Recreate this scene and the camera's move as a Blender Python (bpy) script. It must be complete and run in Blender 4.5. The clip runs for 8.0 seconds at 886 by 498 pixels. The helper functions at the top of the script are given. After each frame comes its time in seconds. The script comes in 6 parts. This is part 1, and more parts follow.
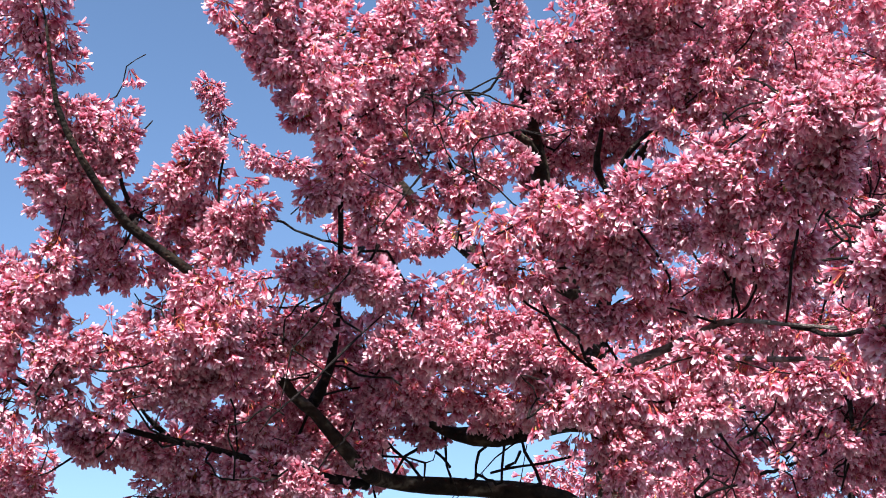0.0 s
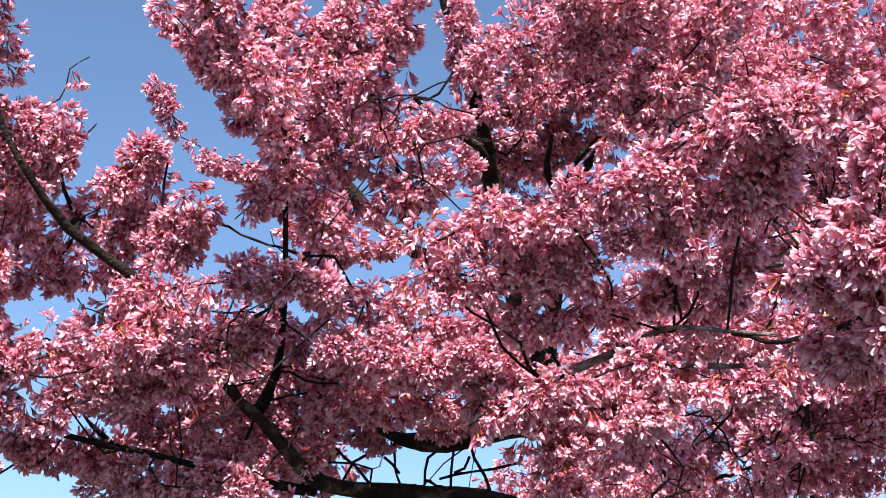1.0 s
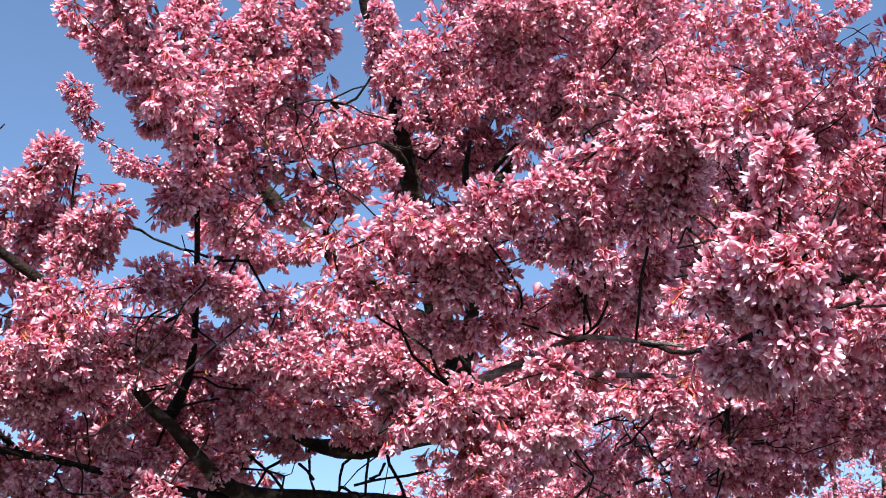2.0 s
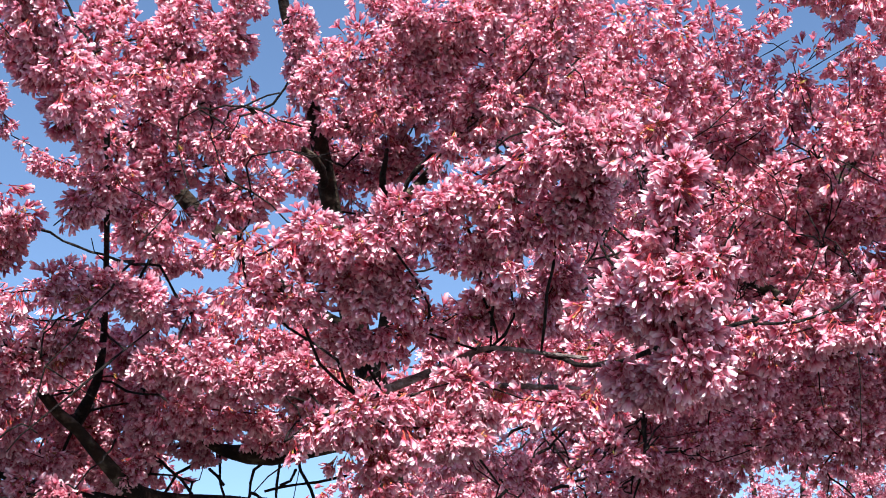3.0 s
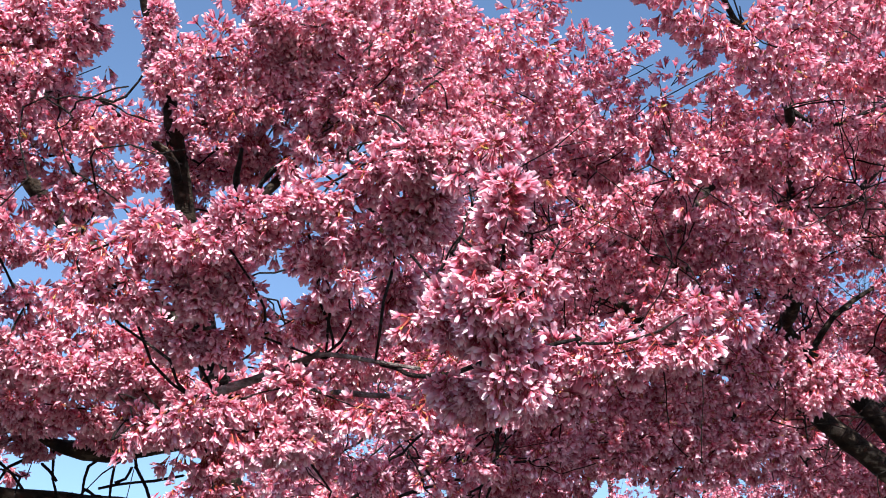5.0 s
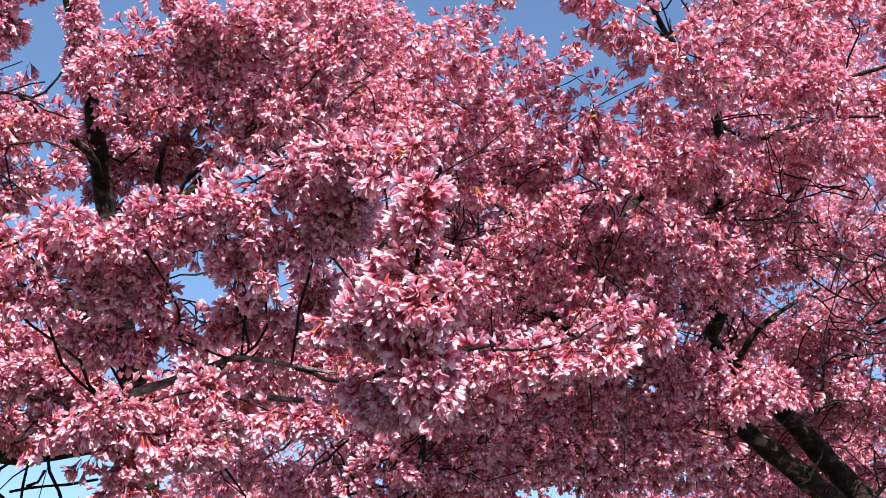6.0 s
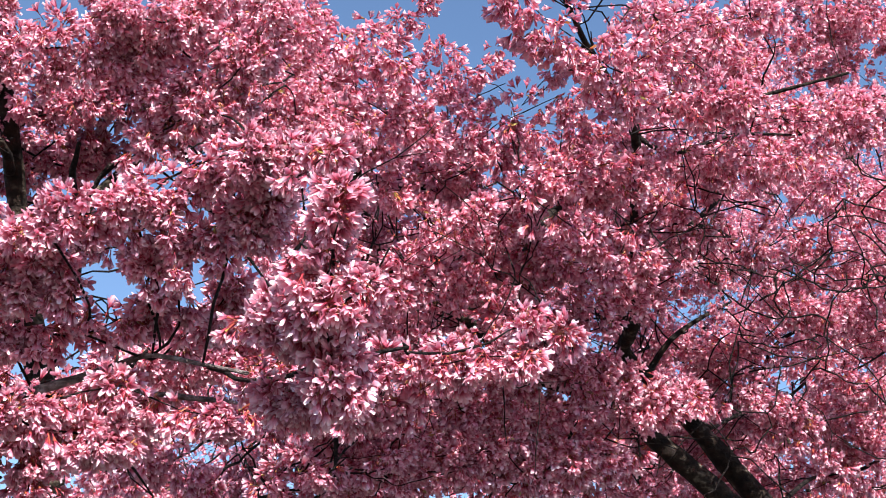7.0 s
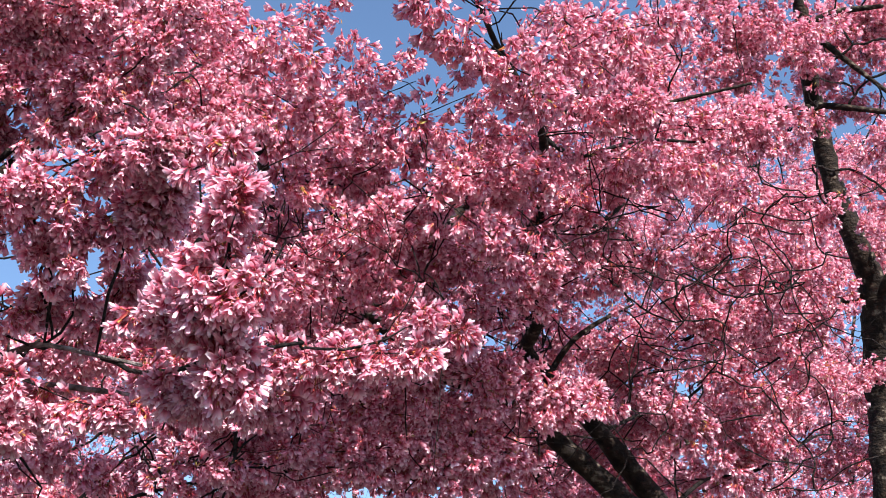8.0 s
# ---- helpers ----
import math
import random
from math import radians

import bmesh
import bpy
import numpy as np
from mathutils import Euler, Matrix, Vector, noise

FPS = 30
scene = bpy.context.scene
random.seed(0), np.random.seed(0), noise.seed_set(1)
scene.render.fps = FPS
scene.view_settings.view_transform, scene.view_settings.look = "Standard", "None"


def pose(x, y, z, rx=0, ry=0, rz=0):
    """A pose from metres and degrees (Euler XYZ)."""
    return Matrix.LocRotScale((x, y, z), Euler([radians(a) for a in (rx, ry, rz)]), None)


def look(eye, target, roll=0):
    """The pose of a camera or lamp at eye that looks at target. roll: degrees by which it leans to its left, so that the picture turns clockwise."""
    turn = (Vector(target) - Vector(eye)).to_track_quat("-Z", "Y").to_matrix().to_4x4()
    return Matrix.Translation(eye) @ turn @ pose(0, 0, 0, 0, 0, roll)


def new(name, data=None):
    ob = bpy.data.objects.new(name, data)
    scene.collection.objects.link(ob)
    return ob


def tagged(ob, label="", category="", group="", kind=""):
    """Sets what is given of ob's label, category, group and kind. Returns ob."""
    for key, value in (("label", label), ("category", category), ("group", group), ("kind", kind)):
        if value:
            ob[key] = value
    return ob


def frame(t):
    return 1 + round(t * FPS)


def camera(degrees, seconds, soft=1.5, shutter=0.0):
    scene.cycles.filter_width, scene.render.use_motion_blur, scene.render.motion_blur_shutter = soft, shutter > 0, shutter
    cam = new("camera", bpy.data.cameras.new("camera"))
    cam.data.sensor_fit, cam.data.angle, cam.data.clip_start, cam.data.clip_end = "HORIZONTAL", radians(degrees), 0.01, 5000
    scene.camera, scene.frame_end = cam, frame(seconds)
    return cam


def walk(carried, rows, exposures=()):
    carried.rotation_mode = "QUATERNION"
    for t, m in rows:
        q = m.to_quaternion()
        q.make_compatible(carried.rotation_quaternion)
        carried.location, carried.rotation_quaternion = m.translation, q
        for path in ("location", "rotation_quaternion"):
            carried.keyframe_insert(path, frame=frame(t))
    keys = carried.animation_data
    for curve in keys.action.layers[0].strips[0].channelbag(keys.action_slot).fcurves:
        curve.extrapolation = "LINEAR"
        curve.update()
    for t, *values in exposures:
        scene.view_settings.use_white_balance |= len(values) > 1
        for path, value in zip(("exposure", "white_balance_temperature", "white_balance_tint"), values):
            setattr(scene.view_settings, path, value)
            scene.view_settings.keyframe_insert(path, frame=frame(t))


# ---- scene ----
cam = camera(39.0, 8.0, soft=0.95)
walk(cam, [
    (0, look((0.0, 0.0, 1.55), (0.0, 1.831, 2.355), 0.69)),
    (0.5, look((0.015, 0.003, 1.569), (0.037, 1.836, 2.368), 0.57)),
    (1, look((0.047, 0.006, 1.56), (0.09, 1.835, 2.368), 0.31)),
    (1.5, look((0.071, 0.006, 1.572), (0.158, 1.835, 2.379), -0.08)),
    (2, look((0.088, 0.007, 1.575), (0.23, 1.831, 2.382), -0.35)),
    (3.5, look((0.142, -0.023, 1.588), (0.435, 1.783, 2.397), -0.54)),
    (4, look((0.154, -0.032, 1.586), (0.493, 1.764, 2.397), -0.36)),
    (4.5, look((0.168, -0.036, 1.591), (0.552, 1.753, 2.4), -0.07)),
    (6, look((0.222, -0.032, 1.591), (0.741, 1.717, 2.41), -0.19)),
    (6.5, look((0.222, -0.034, 1.578), (0.8, 1.692, 2.406), -0.34)),
    (7, look((0.225, -0.037, 1.584), (0.865, 1.667, 2.412), -0.34)),
    (7.5, look((0.231, -0.041, 1.593), (0.936, 1.64, 2.416), -0.36)),
    (8, look((0.239, -0.052, 1.582), (1.01, 1.601, 2.404), -0.58)),
])

# ---- world and sun ----
SUN_ELEVATION, SUN_TURN = 42.0, 184.0   # degrees above the horizon; compass turn from +y, clockwise
world = bpy.data.worlds.new("sky")
scene.world = world
world.use_nodes = True
wn = world.node_tree.nodes
sky = wn.new("ShaderNodeTexSky")
sky.sky_type, sky.sun_disc = "NISHITA", False
sky.sun_elevation, sky.sun_rotation = radians(SUN_ELEVATION), radians(SUN_TURN)
sky.air_density, sky.dust_density, sky.ozone_density, sky.altitude = 1.0, 0.2, 4.0, 50
world.node_tree.links.new(sky.outputs["Color"], wn["Background"].inputs["Color"])
wn["Background"].inputs["Strength"].default_value = 0.080
sun_data = bpy.data.lights.new("sun", "SUN")
sun_data.energy, sun_data.angle, sun_data.color = 5.0, radians(0.53), (1.0, 0.965, 0.94)
sun = new("sun", sun_data)
a, e = radians(SUN_TURN), radians(SUN_ELEVATION)
sun.matrix_world = look((12 * math.sin(a) * math.cos(e), 12 * math.cos(a) * math.cos(e), 12 * math.sin(e)), (0, 0, 0))
scene.view_settings.exposure = 1.37


# ---- materials ----
def material(name):
    m = bpy.data.materials.new(name)
    m.use_nodes = True
    return m, m.node_tree.nodes, m.node_tree.links, m.node_tree.nodes["Principled BSDF"]


def ramp(nodes, stops):
    r = nodes.new("ShaderNodeValToRGB")
    while len(r.color_ramp.elements) < len(stops):
        r.color_ramp.elements.new(0.5)
    for el, (p, c) in zip(r.color_ramp.elements, stops):
        el.position, el.color = p, (*c, 1)
    return r


def petal_material():
    """Thin pink petals: deeper at the claw, paler at the rim, each one its own shade; light passes through."""
    m, n, l, p = material("cherry_petal")
    geo, uv = n.new("ShaderNodeNewGeometry"), n.new("ShaderNodeUVMap")
    sep = n.new("ShaderNodeSeparateXYZ")
    l.new(uv.outputs["UV"], sep.inputs[0])
    along = ramp(n, [(0.0, (0.32, 0.010, 0.045)), (0.28, (0.63, 0.14, 0.22)), (0.52, (0.87, 0.455, 0.55)), (0.78, (0.95, 0.735, 0.79)), (1.0, (0.97, 0.86, 0.90))])
    l.new(sep.outputs["X"], along.inputs["Fac"])
    shade = ramp(n, [(0.0, (0.55, 0.33, 0.42)), (0.35, (0.88, 0.72, 0.78)), (0.68, (1.0, 1.0, 1.0)), (1.0, (1.0, 1.14, 1.12))])
    info, both = n.new("ShaderNodeObjectInfo"), n.new("ShaderNodeMath")
    l.new(geo.outputs["Random Per Island"], both.inputs[0])
    l.new(info.outputs["Random"], both.inputs[1])
    part_ = n.new("ShaderNodeMath")
    part_.operation = "FRACT"
    l.new(both.outputs[0], part_.inputs[0])
    l.new(part_.outputs[0], shade.inputs["Fac"])
    vein = n.new("ShaderNodeTexNoise")
    vein.inputs["Scale"].default_value, vein.inputs["Detail"].default_value = 260, 2
    patch = n.new("ShaderNodeTexNoise")
    patch.inputs["Scale"].default_value = 5.0
    mul = n.new("ShaderNodeMix")
    mul.data_type, mul.blend_type = "RGBA", "MULTIPLY"
    mul.inputs["Factor"].default_value = 1.0
    l.new(along.outputs["Color"], mul.inputs["A"])
    l.new(shade.outputs["Color"], mul.inputs["B"])
    tint = ramp(n, [(0.35, (0.92, 0.82, 0.88)), (0.65, (1.0, 1.0, 0.97))])
    l.new(patch.outputs["Fac"], tint.inputs["Fac"])
    mul2 = n.new("ShaderNodeMix")
    mul2.data_type, mul2.blend_type = "RGBA", "MULTIPLY"
    mul2.inputs["Factor"].default_value = 1.0
    l.new(mul.outputs["Result"], mul2.inputs["A"])
    l.new(tint.outputs["Color"], mul2.inputs["B"])
    bump = n.new("ShaderNodeBump")
    bump.inputs["Strength"].default_value, bump.inputs["Distance"].default_value = 0.25, 0.001
    l.new(vein.outputs["Fac"], bump.inputs["Height"])
    l.new(mul2.outputs["Result"], p.inputs["Base Color"])
    l.new(bump.outputs["Normal"], p.inputs["Normal"])
    p.inputs["Roughness"].default_value = 0.42
    p.inputs["Specular IOR Level"].default_value = 0.5
    tr = n.new("ShaderNodeBsdfTranslucent")
    deep = n.new("ShaderNodeMix")
    deep.data_type, deep.blend_type = "RGBA", "MULTIPLY"
    deep.inputs["Factor"].default_value = 1.0
    deep.inputs["B"].default_value = (1.0, 0.59, 0.68, 1)
    l.new(mul2.outputs["Result"], deep.inputs["A"])
    l.new(deep.outputs["Result"], tr.inputs["Color"])
    mix = n.new("ShaderNodeMixShader")
    mix.inputs["Fac"].default_value = 0.44
    l.new(p.outputs["BSDF"], mix.inputs[1])
    l.new(tr.outputs["BSDF"], mix.inputs[2])
    l.new(mix.outputs["Shader"], n["Material Output"].inputs["Surface"])
    return m


def stalk_material():
    """Red calyx tubes and flower stalks, some turning green."""
    m, n, l, p = material("cherry_stalk")
    geo = n.new("ShaderNodeNewGeometry")
    c = ramp(n, [(0.0, (0.20, 0.012, 0.03)), (0.6, (0.34, 0.035, 0.045)), (0.85, (0.40, 0.10, 0.04)), (1.0, (0.25, 0.17, 0.04))])
    l.new(geo.outputs["Random Per Island"], c.inputs["Fac"])
    l.new(c.outputs["Color"], p.inputs["Base Color"])
    p.inputs["Roughness"].default_value = 0.45
    return m


def young_leaf_material():
    """Bud scales and the first folded leaves: bronze, orange and olive."""
    m, n, l, p = material("young_cherry_leaf")
    geo = n.new("ShaderNodeNewGeometry")
    c = ramp(n, [(0.0, (0.22, 0.035, 0.02)), (0.45, (0.38, 0.10, 0.03)), (0.8, (0.30, 0.18, 0.04)), (1.0, (0.20, 0.20, 0.05))])
    l.new(geo.outputs["Random Per Island"], c.inputs["Fac"])
    l.new(c.outputs["Color"], p.inputs["Base Color"])
    p.inputs["Roughness"].default_value = 0.4
    return m


def bark_material(name, dark, mid, light, scale):
    """Cherry bark: dark glossy skin, pale lenticel bands, grey patches of lichen and painted dappled sun."""
    m, n, l, p = material(name)
    co = n.new("ShaderNodeTexCoord")
    big, fine, band = n.new("ShaderNodeTexNoise"), n.new("ShaderNodeTexNoise"), n.new("ShaderNodeTexNoise")
    big.inputs["Scale"].default_value, big.inputs["Detail"].default_value = 24 * scale, 5
    fine.inputs["Scale"].default_value, fine.inputs["Detail"].default_value = 90 * scale, 5
    mp = n.new("ShaderNodeMapping")
    mp.inputs["Scale"].default_value = (22 * scale, 22 * scale, 60 * scale)
    l.new(co.outputs["Object"], mp.inputs["Vector"])
    l.new(mp.outputs["Vector"], band.inputs["Vector"])
    band.inputs["Scale"].default_value = 1.0
    l.new(co.outputs["Object"], big.inputs["Vector"])
    l.new(co.outputs["Object"], fine.inputs["Vector"])
    # the light stop also paints sun flecks into the bark
    c = ramp(n, [(0.42, dark), (0.56, mid), (0.67, light)])
    add = n.new("ShaderNodeMath")
    add.operation = "MULTIPLY_ADD"
    l.new(band.outputs["Fac"], add.inputs[0])
    add.inputs[1].default_value = 0.35
    half = n.new("ShaderNodeMath")
    half.operation = "MULTIPLY"
    half.inputs[1].default_value = 0.65
    l.new(big.outputs["Fac"], half.inputs[0])
    l.new(half.outputs[0], add.inputs[2])
    l.new(add.outputs[0], c.inputs["Fac"])
    l.new(c.outputs["Color"], p.inputs["Base Color"])
    b = n.new("ShaderNodeBump")
    b.inputs["Strength"].default_value, b.inputs["Distance"].default_value = 0.9, 0.009
    tot = n.new("ShaderNodeMath")
    l.new(fine.outputs["Fac"], tot.inputs[0])
    l.new(band.outputs["Fac"], tot.inputs[1])
    l.new(tot.outputs[0], b.inputs["Height"])
    l.new(b.outputs["Normal"], p.inputs["Normal"])
    p.inputs["Roughness"].default_value = 0.85
    p.inputs["Specular IOR Level"].default_value = 0.2
    return m


def ground_material():
    m, n, l, p = material("bare_earth")
    a_, b_ = n.new("ShaderNodeTexNoise"), n.new("ShaderNodeTexNoise")
    a_.inputs["Scale"].default_value, b_.inputs["Scale"].default_value = 0.6, 40
    c = ramp(n, [(0.3, (0.030, 0.022, 0.018)), (0.6, (0.055, 0.042, 0.034)), (0.8, (0.11, 0.085, 0.075))])
    mixn = n.new("ShaderNodeMath")
    mixn.operation = "MULTIPLY_ADD"
    mixn.inputs[1].default_value = 0.5
    l.new(a_.outputs["Fac"], mixn.inputs[0])
    h = n.new("ShaderNodeMath")
    h.operation = "MULTIPLY"
    h.inputs[1].default_value = 0.5
    l.new(b_.outputs["Fac"], h.inputs[0])
    l.new(h.outputs[0], mixn.inputs[2])
    l.new(mixn.outputs[0], c.inputs["Fac"])
    l.new(c.outputs["Color"], p.inputs["Base Color"])
    bp = n.new("ShaderNodeBump")
    bp.inputs["Distance"].default_value = 0.03
    l.new(b_.outputs["Fac"], bp.inputs["Height"])
    l.new(bp.outputs["Normal"], p.inputs["Normal"])
    p.inputs["Roughness"].default_value = 0.9
    return m


PETAL, STALK = petal_material(), stalk_material()
BARK = bark_material("cherry_bark", (0.008, 0.005, 0.004), (0.028, 0.018, 0.012), (0.17, 0.14, 0.105), 1.0)
# paler copy of the bark: sunlight on the front bough put into its colour
SUNLIT_BARK = bark_material("sunlit_cherry_bark", (0.07, 0.052, 0.047), (0.20, 0.165, 0.155), (0.36, 0.32, 0.30), 2.0)
TWIG = bark_material("cherry_twig", (0.007, 0.004, 0.004), (0.014, 0.009, 0.008), (0.05, 0.038, 0.033), 3.0)
LEAF = young_leaf_material()

# ---- ground ----
bm = bmesh.new()
bmesh.ops.create_grid(bm, x_segments=60, y_segments=60, size=400)
for v in bm.verts:
    v.co.z = -0.004 + 0.05 * noise.noise(v.co * 0.02) * min(1.0, v.co.length / 60)
me = bpy.data.meshes.new("ground")
bm.to_mesh(me)
me.materials.append(ground_material())
tagged(new("ground", me), "bare brown earth under the cherry trees", "ground", kind="structure")


# ---- limbs ----
def smooth(points, step):
    """Catmull-Rom through rows of numbers, about step metres apart."""
    p = [np.array(q, float) for q in points]
    p = [2 * p[0] - p[1]] + p + [2 * p[-1] - p[-2]]
    rows = []
    for i in range(1, len(p) - 2):
        k = max(2, int(np.linalg.norm((p[i + 1] - p[i])[:3]) / step))
        for t in np.arange(k) / k:
            rows.append(0.5 * (2 * p[i] + (p[i + 1] - p[i - 1]) * t + (2 * p[i - 1] - 5 * p[i] + 4 * p[i + 1] - p[i + 2]) * t**2
                               + (3 * p[i] - p[i - 1] - 3 * p[i + 1] + p[i + 2]) * t**3))
    return np.array(rows + [p[-2]])


def tube(points, sides, rough, seed):
    """A bark tube along rows of x, y, z, radius with knobbly outline; closed ends."""
    rows = np.array(points)
    way = np.gradient(rows[:, :3], axis=0)
    way /= np.linalg.norm(way, axis=1, keepdims=True) + 1e-9
    side = np.cross(way, (0.31, 0.52, 0.79))
    side /= np.linalg.norm(side, axis=1, keepdims=True) + 1e-9
    up = np.cross(way, side)
    ang = np.arange(sides) * 2 * np.pi / sides
    rng = np.random.default_rng(seed)
    lump = 1 + rough * (rng.random((len(rows), sides)) - 0.5) + rough * 1.3 * (rng.random((len(rows), 1)) - 0.5)
    r = np.maximum(rows[:, 3:4], 0.0006) * lump
    ring = rows[:, None, :3] + r[..., None] * (np.cos(ang)[None, :, None] * side[:, None] + np.sin(ang)[None, :, None] * up[:, None])
    verts = ring.reshape(-1, 3).tolist() + [rows[0, :3].tolist(), (rows[-1, :3] + way[-1] * rows[-1, 3]).tolist()]
    n, last = len(rows), len(rows) * sides
    faces = [(i * sides + j, i * sides + (j + 1) % sides, (i + 1) * sides + (j + 1) % sides, (i + 1) * sides + j)
             for i in range(n - 1) for j in range(sides)]
    faces += [(last, (j + 1) % sides, j) for j in range(sides)]
    faces += [(last + 1, (n - 1) * sides + j, (n - 1) * sides + (j + 1) % sides) for j in range(sides)]
    return verts, faces


SPINES = {}      # tree -> rows of x, y, z, radius of all its wood so far
SEED = [1]


def wood(tree, name, rows, sides, rough, mat, parent=None):
    SEED[0] += 1
    verts, faces = tube(rows, sides, rough, SEED[0])
    me_ = bpy.data.meshes.new(name)
    me_.from_pydata(verts, [], faces)
    me_.shade_smooth()
    me_.materials.append(mat)
    ob = new(name, me_)
    ob.parent = parent or tree
    if parent is None:
        ob.matrix_parent_inverse = tree.matrix_world.inverted()
    return ob


def limb(tree, name, points, mat=None):
    """A limb, branch or twig through points of x, y, z, radius; its foot grows out of the nearest thicker wood."""
    pts = [tuple(q) for q in points]
    known = SPINES.setdefault(tree.name, [])
    if known:
        all_ = np.array(known)
        foot = np.array(pts[0][:3])
        gap = np.linalg.norm(all_[:, :3] - foot, axis=1)
        near = all_[gap.argmin()]
        if gap.min() > 0.03 and gap.min() < 1.2:
            bow = np.random.default_rng(len(known)).normal(0, 0.08 * gap.min(), (2, 3))
            r_ = min(near[3], pts[0][3] * 1.1)
            pts = [(*near[:3], r_), (*(near[:3] * 0.67 + foot * 0.33 + bow[0]), r_), (*(near[:3] * 0.33 + foot * 0.67 + bow[1]), r_)] + pts
    big = max(q[3] for q in pts)
    rows = smooth(pts, 0.05 if big > 0.008 else 0.03)
    if big < 0.008:     # twigs wander a little between their buds
        rng = np.random.default_rng(len(known))
        rows[1:-1, :3] += rng.normal(0, 0.0022 if pts[0][1] < 2.8 else 0.005, (len(rows) - 2, 3))
    known.extend(rows.tolist())
    ob = wood(tree, name, rows, 12 if big > 0.03 else 8 if big > 0.01 else 5, 0.16 if big > 0.01 else 0.3, mat or (BARK if big > 0.012 else TWIG))
    return ob


# ---- blossom ----
def flower_template(open_deg, level, seed):
    """Vertices, faces, petal-length coordinate and material of one hanging bell: stalk end at the origin, opening along +z.
    level 2: stalk, calyx and folded petals; 1: calyx and plain petals; 0: petals alone."""
    rng = np.random.default_rng(seed)
    v, f, u, mt = [], [], [], []
    stalk, tubelen, length = 0.015, 0.007, 0.0185
    if level == 2:      # stalk: a narrow folded strip
        v += [(0.0008, 0, -stalk), (-0.0008, 0.0003, -stalk), (-0.0008, 0.0003, 0), (0.0008, 0, 0)]
        u += [0] * 4
        f.append((0, 1, 2, 3))
        mt.append(1)
    o = len(v)
    if level:           # calyx tube, pinched at the stalk
        v.append((0, 0, -0.002))
        v += [(0.0026 * math.cos(k * 2.094), 0.0026 * math.sin(k * 2.094), tubelen) for k in range(3)]
        u += [0] * 4
        f += [(o, o + 1, o + 2), (o, o + 2, o + 3), (o, o + 3, o + 1)]
        mt += [1] * 3
    petals = 5 if level else 4
    for k in range(petals):
        a_ = k * 2 * math.pi / petals + rng.uniform(-0.3, 0.3)
        th = radians(max(2, open_deg + rng.uniform(-12, 14)))
        ln, wd = length * rng.uniform(0.8, 1.15), 0.0032 * rng.uniform(0.8, 1.25) * (1.0 if level == 2 else 1.1)
        rad, tan_ = np.array((math.cos(a_), math.sin(a_), 0)), np.array((-math.sin(a_), math.cos(a_), 0))
        ahead = rad * math.sin(th) + np.array((0, 0, math.cos(th)))
        out_ = rad * math.cos(th) - np.array((0, 0, math.sin(th)))
        base = rad * 0.0018 + np.array((0, 0, tubelen - 0.001))
        curl = rng.uniform(-0.002, 0.005)
        twist = rng.uniform(-0.0020, 0.0020)
        b = len(v)
        if level < 2:
            v += [base, base + ahead * ln * 0.77 + tan_ * wd - out_ * (0.0010 + twist), base + ahead * ln + out_ * curl,
                  base + ahead * ln * 0.74 - tan_ * wd - out_ * (0.0010 - twist)]
            u += [0.0, 0.7, 1.0, 0.7]
            f += [(b, b + 1, b + 2), (b, b + 2, b + 3)]
            mt += [0, 0]
        else:
            v += [base, base + ahead * ln * 0.62 + tan_ * wd - out_ * (0.0016 + twist), base + ahead * ln + tan_ * wd * 0.52 + out_ * curl,
                  base + ahead * ln * 0.95 - tan_ * wd * 0.60 + out_ * (curl + 0.0006), base + ahead * ln * 0.58 - tan_ * wd - out_ * (0.0016 - twist)]
            u += [0.0, 0.65, 1.0, 1.0, 0.65]
            f += [(b, b + 1, b + 2), (b, b + 2, b + 3), (b, b + 3, b + 4)]
            mt += [0, 0, 0]
    return np.array([np.array(q, float) for q in v]), f, np.array(u), np.array(mt)


def packed(v, f, u, mt):
    return v, np.concatenate([np.array(q) for q in f]), np.array([len(q) for q in f]), u, mt


def templates(level):
    return [packed(*flower_template(deg, level, 11 + i)) for i, deg in enumerate((5, 9, 14, 22, 34))]


def leaf_template(seed):
    """Three folded bud leaves standing out of one bud."""
    rng = np.random.default_rng(seed)
    v, f = [], []
    for k in range(3):
        a_, th = k * 2.1 + rng.uniform(-0.5, 0.5), rng.uniform(0.3, 1.1)
        rad, tan_ = np.array((math.cos(a_), math.sin(a_), 0)), np.array((-math.sin(a_), math.cos(a_), 0))
        ahead = rad * math.sin(th) + np.array((0, 0, math.cos(th)))
        ln, wd, b = rng.uniform(0.010, 0.019), rng.uniform(0.0016, 0.0028), len(v)
        v += [rad * 0.001, ahead * ln * 0.5 + tan_ * wd, ahead * ln, ahead * ln * 0.5 - tan_ * wd + rad * 0.001]
        f += [(b, b + 1, b + 2), (b, b + 2, b + 3)]
    return np.array(v), f, np.zeros(len(v)), np.full(len(f), 2)


FULL, PLAIN, FAR = templates(2), templates(1), templates(0)
LEAVES = [packed(*leaf_template(q)) for q in (3, 4, 5)]


def unit(v):
    return v / (np.linalg.norm(v, axis=-1, keepdims=True) + 1e-9)


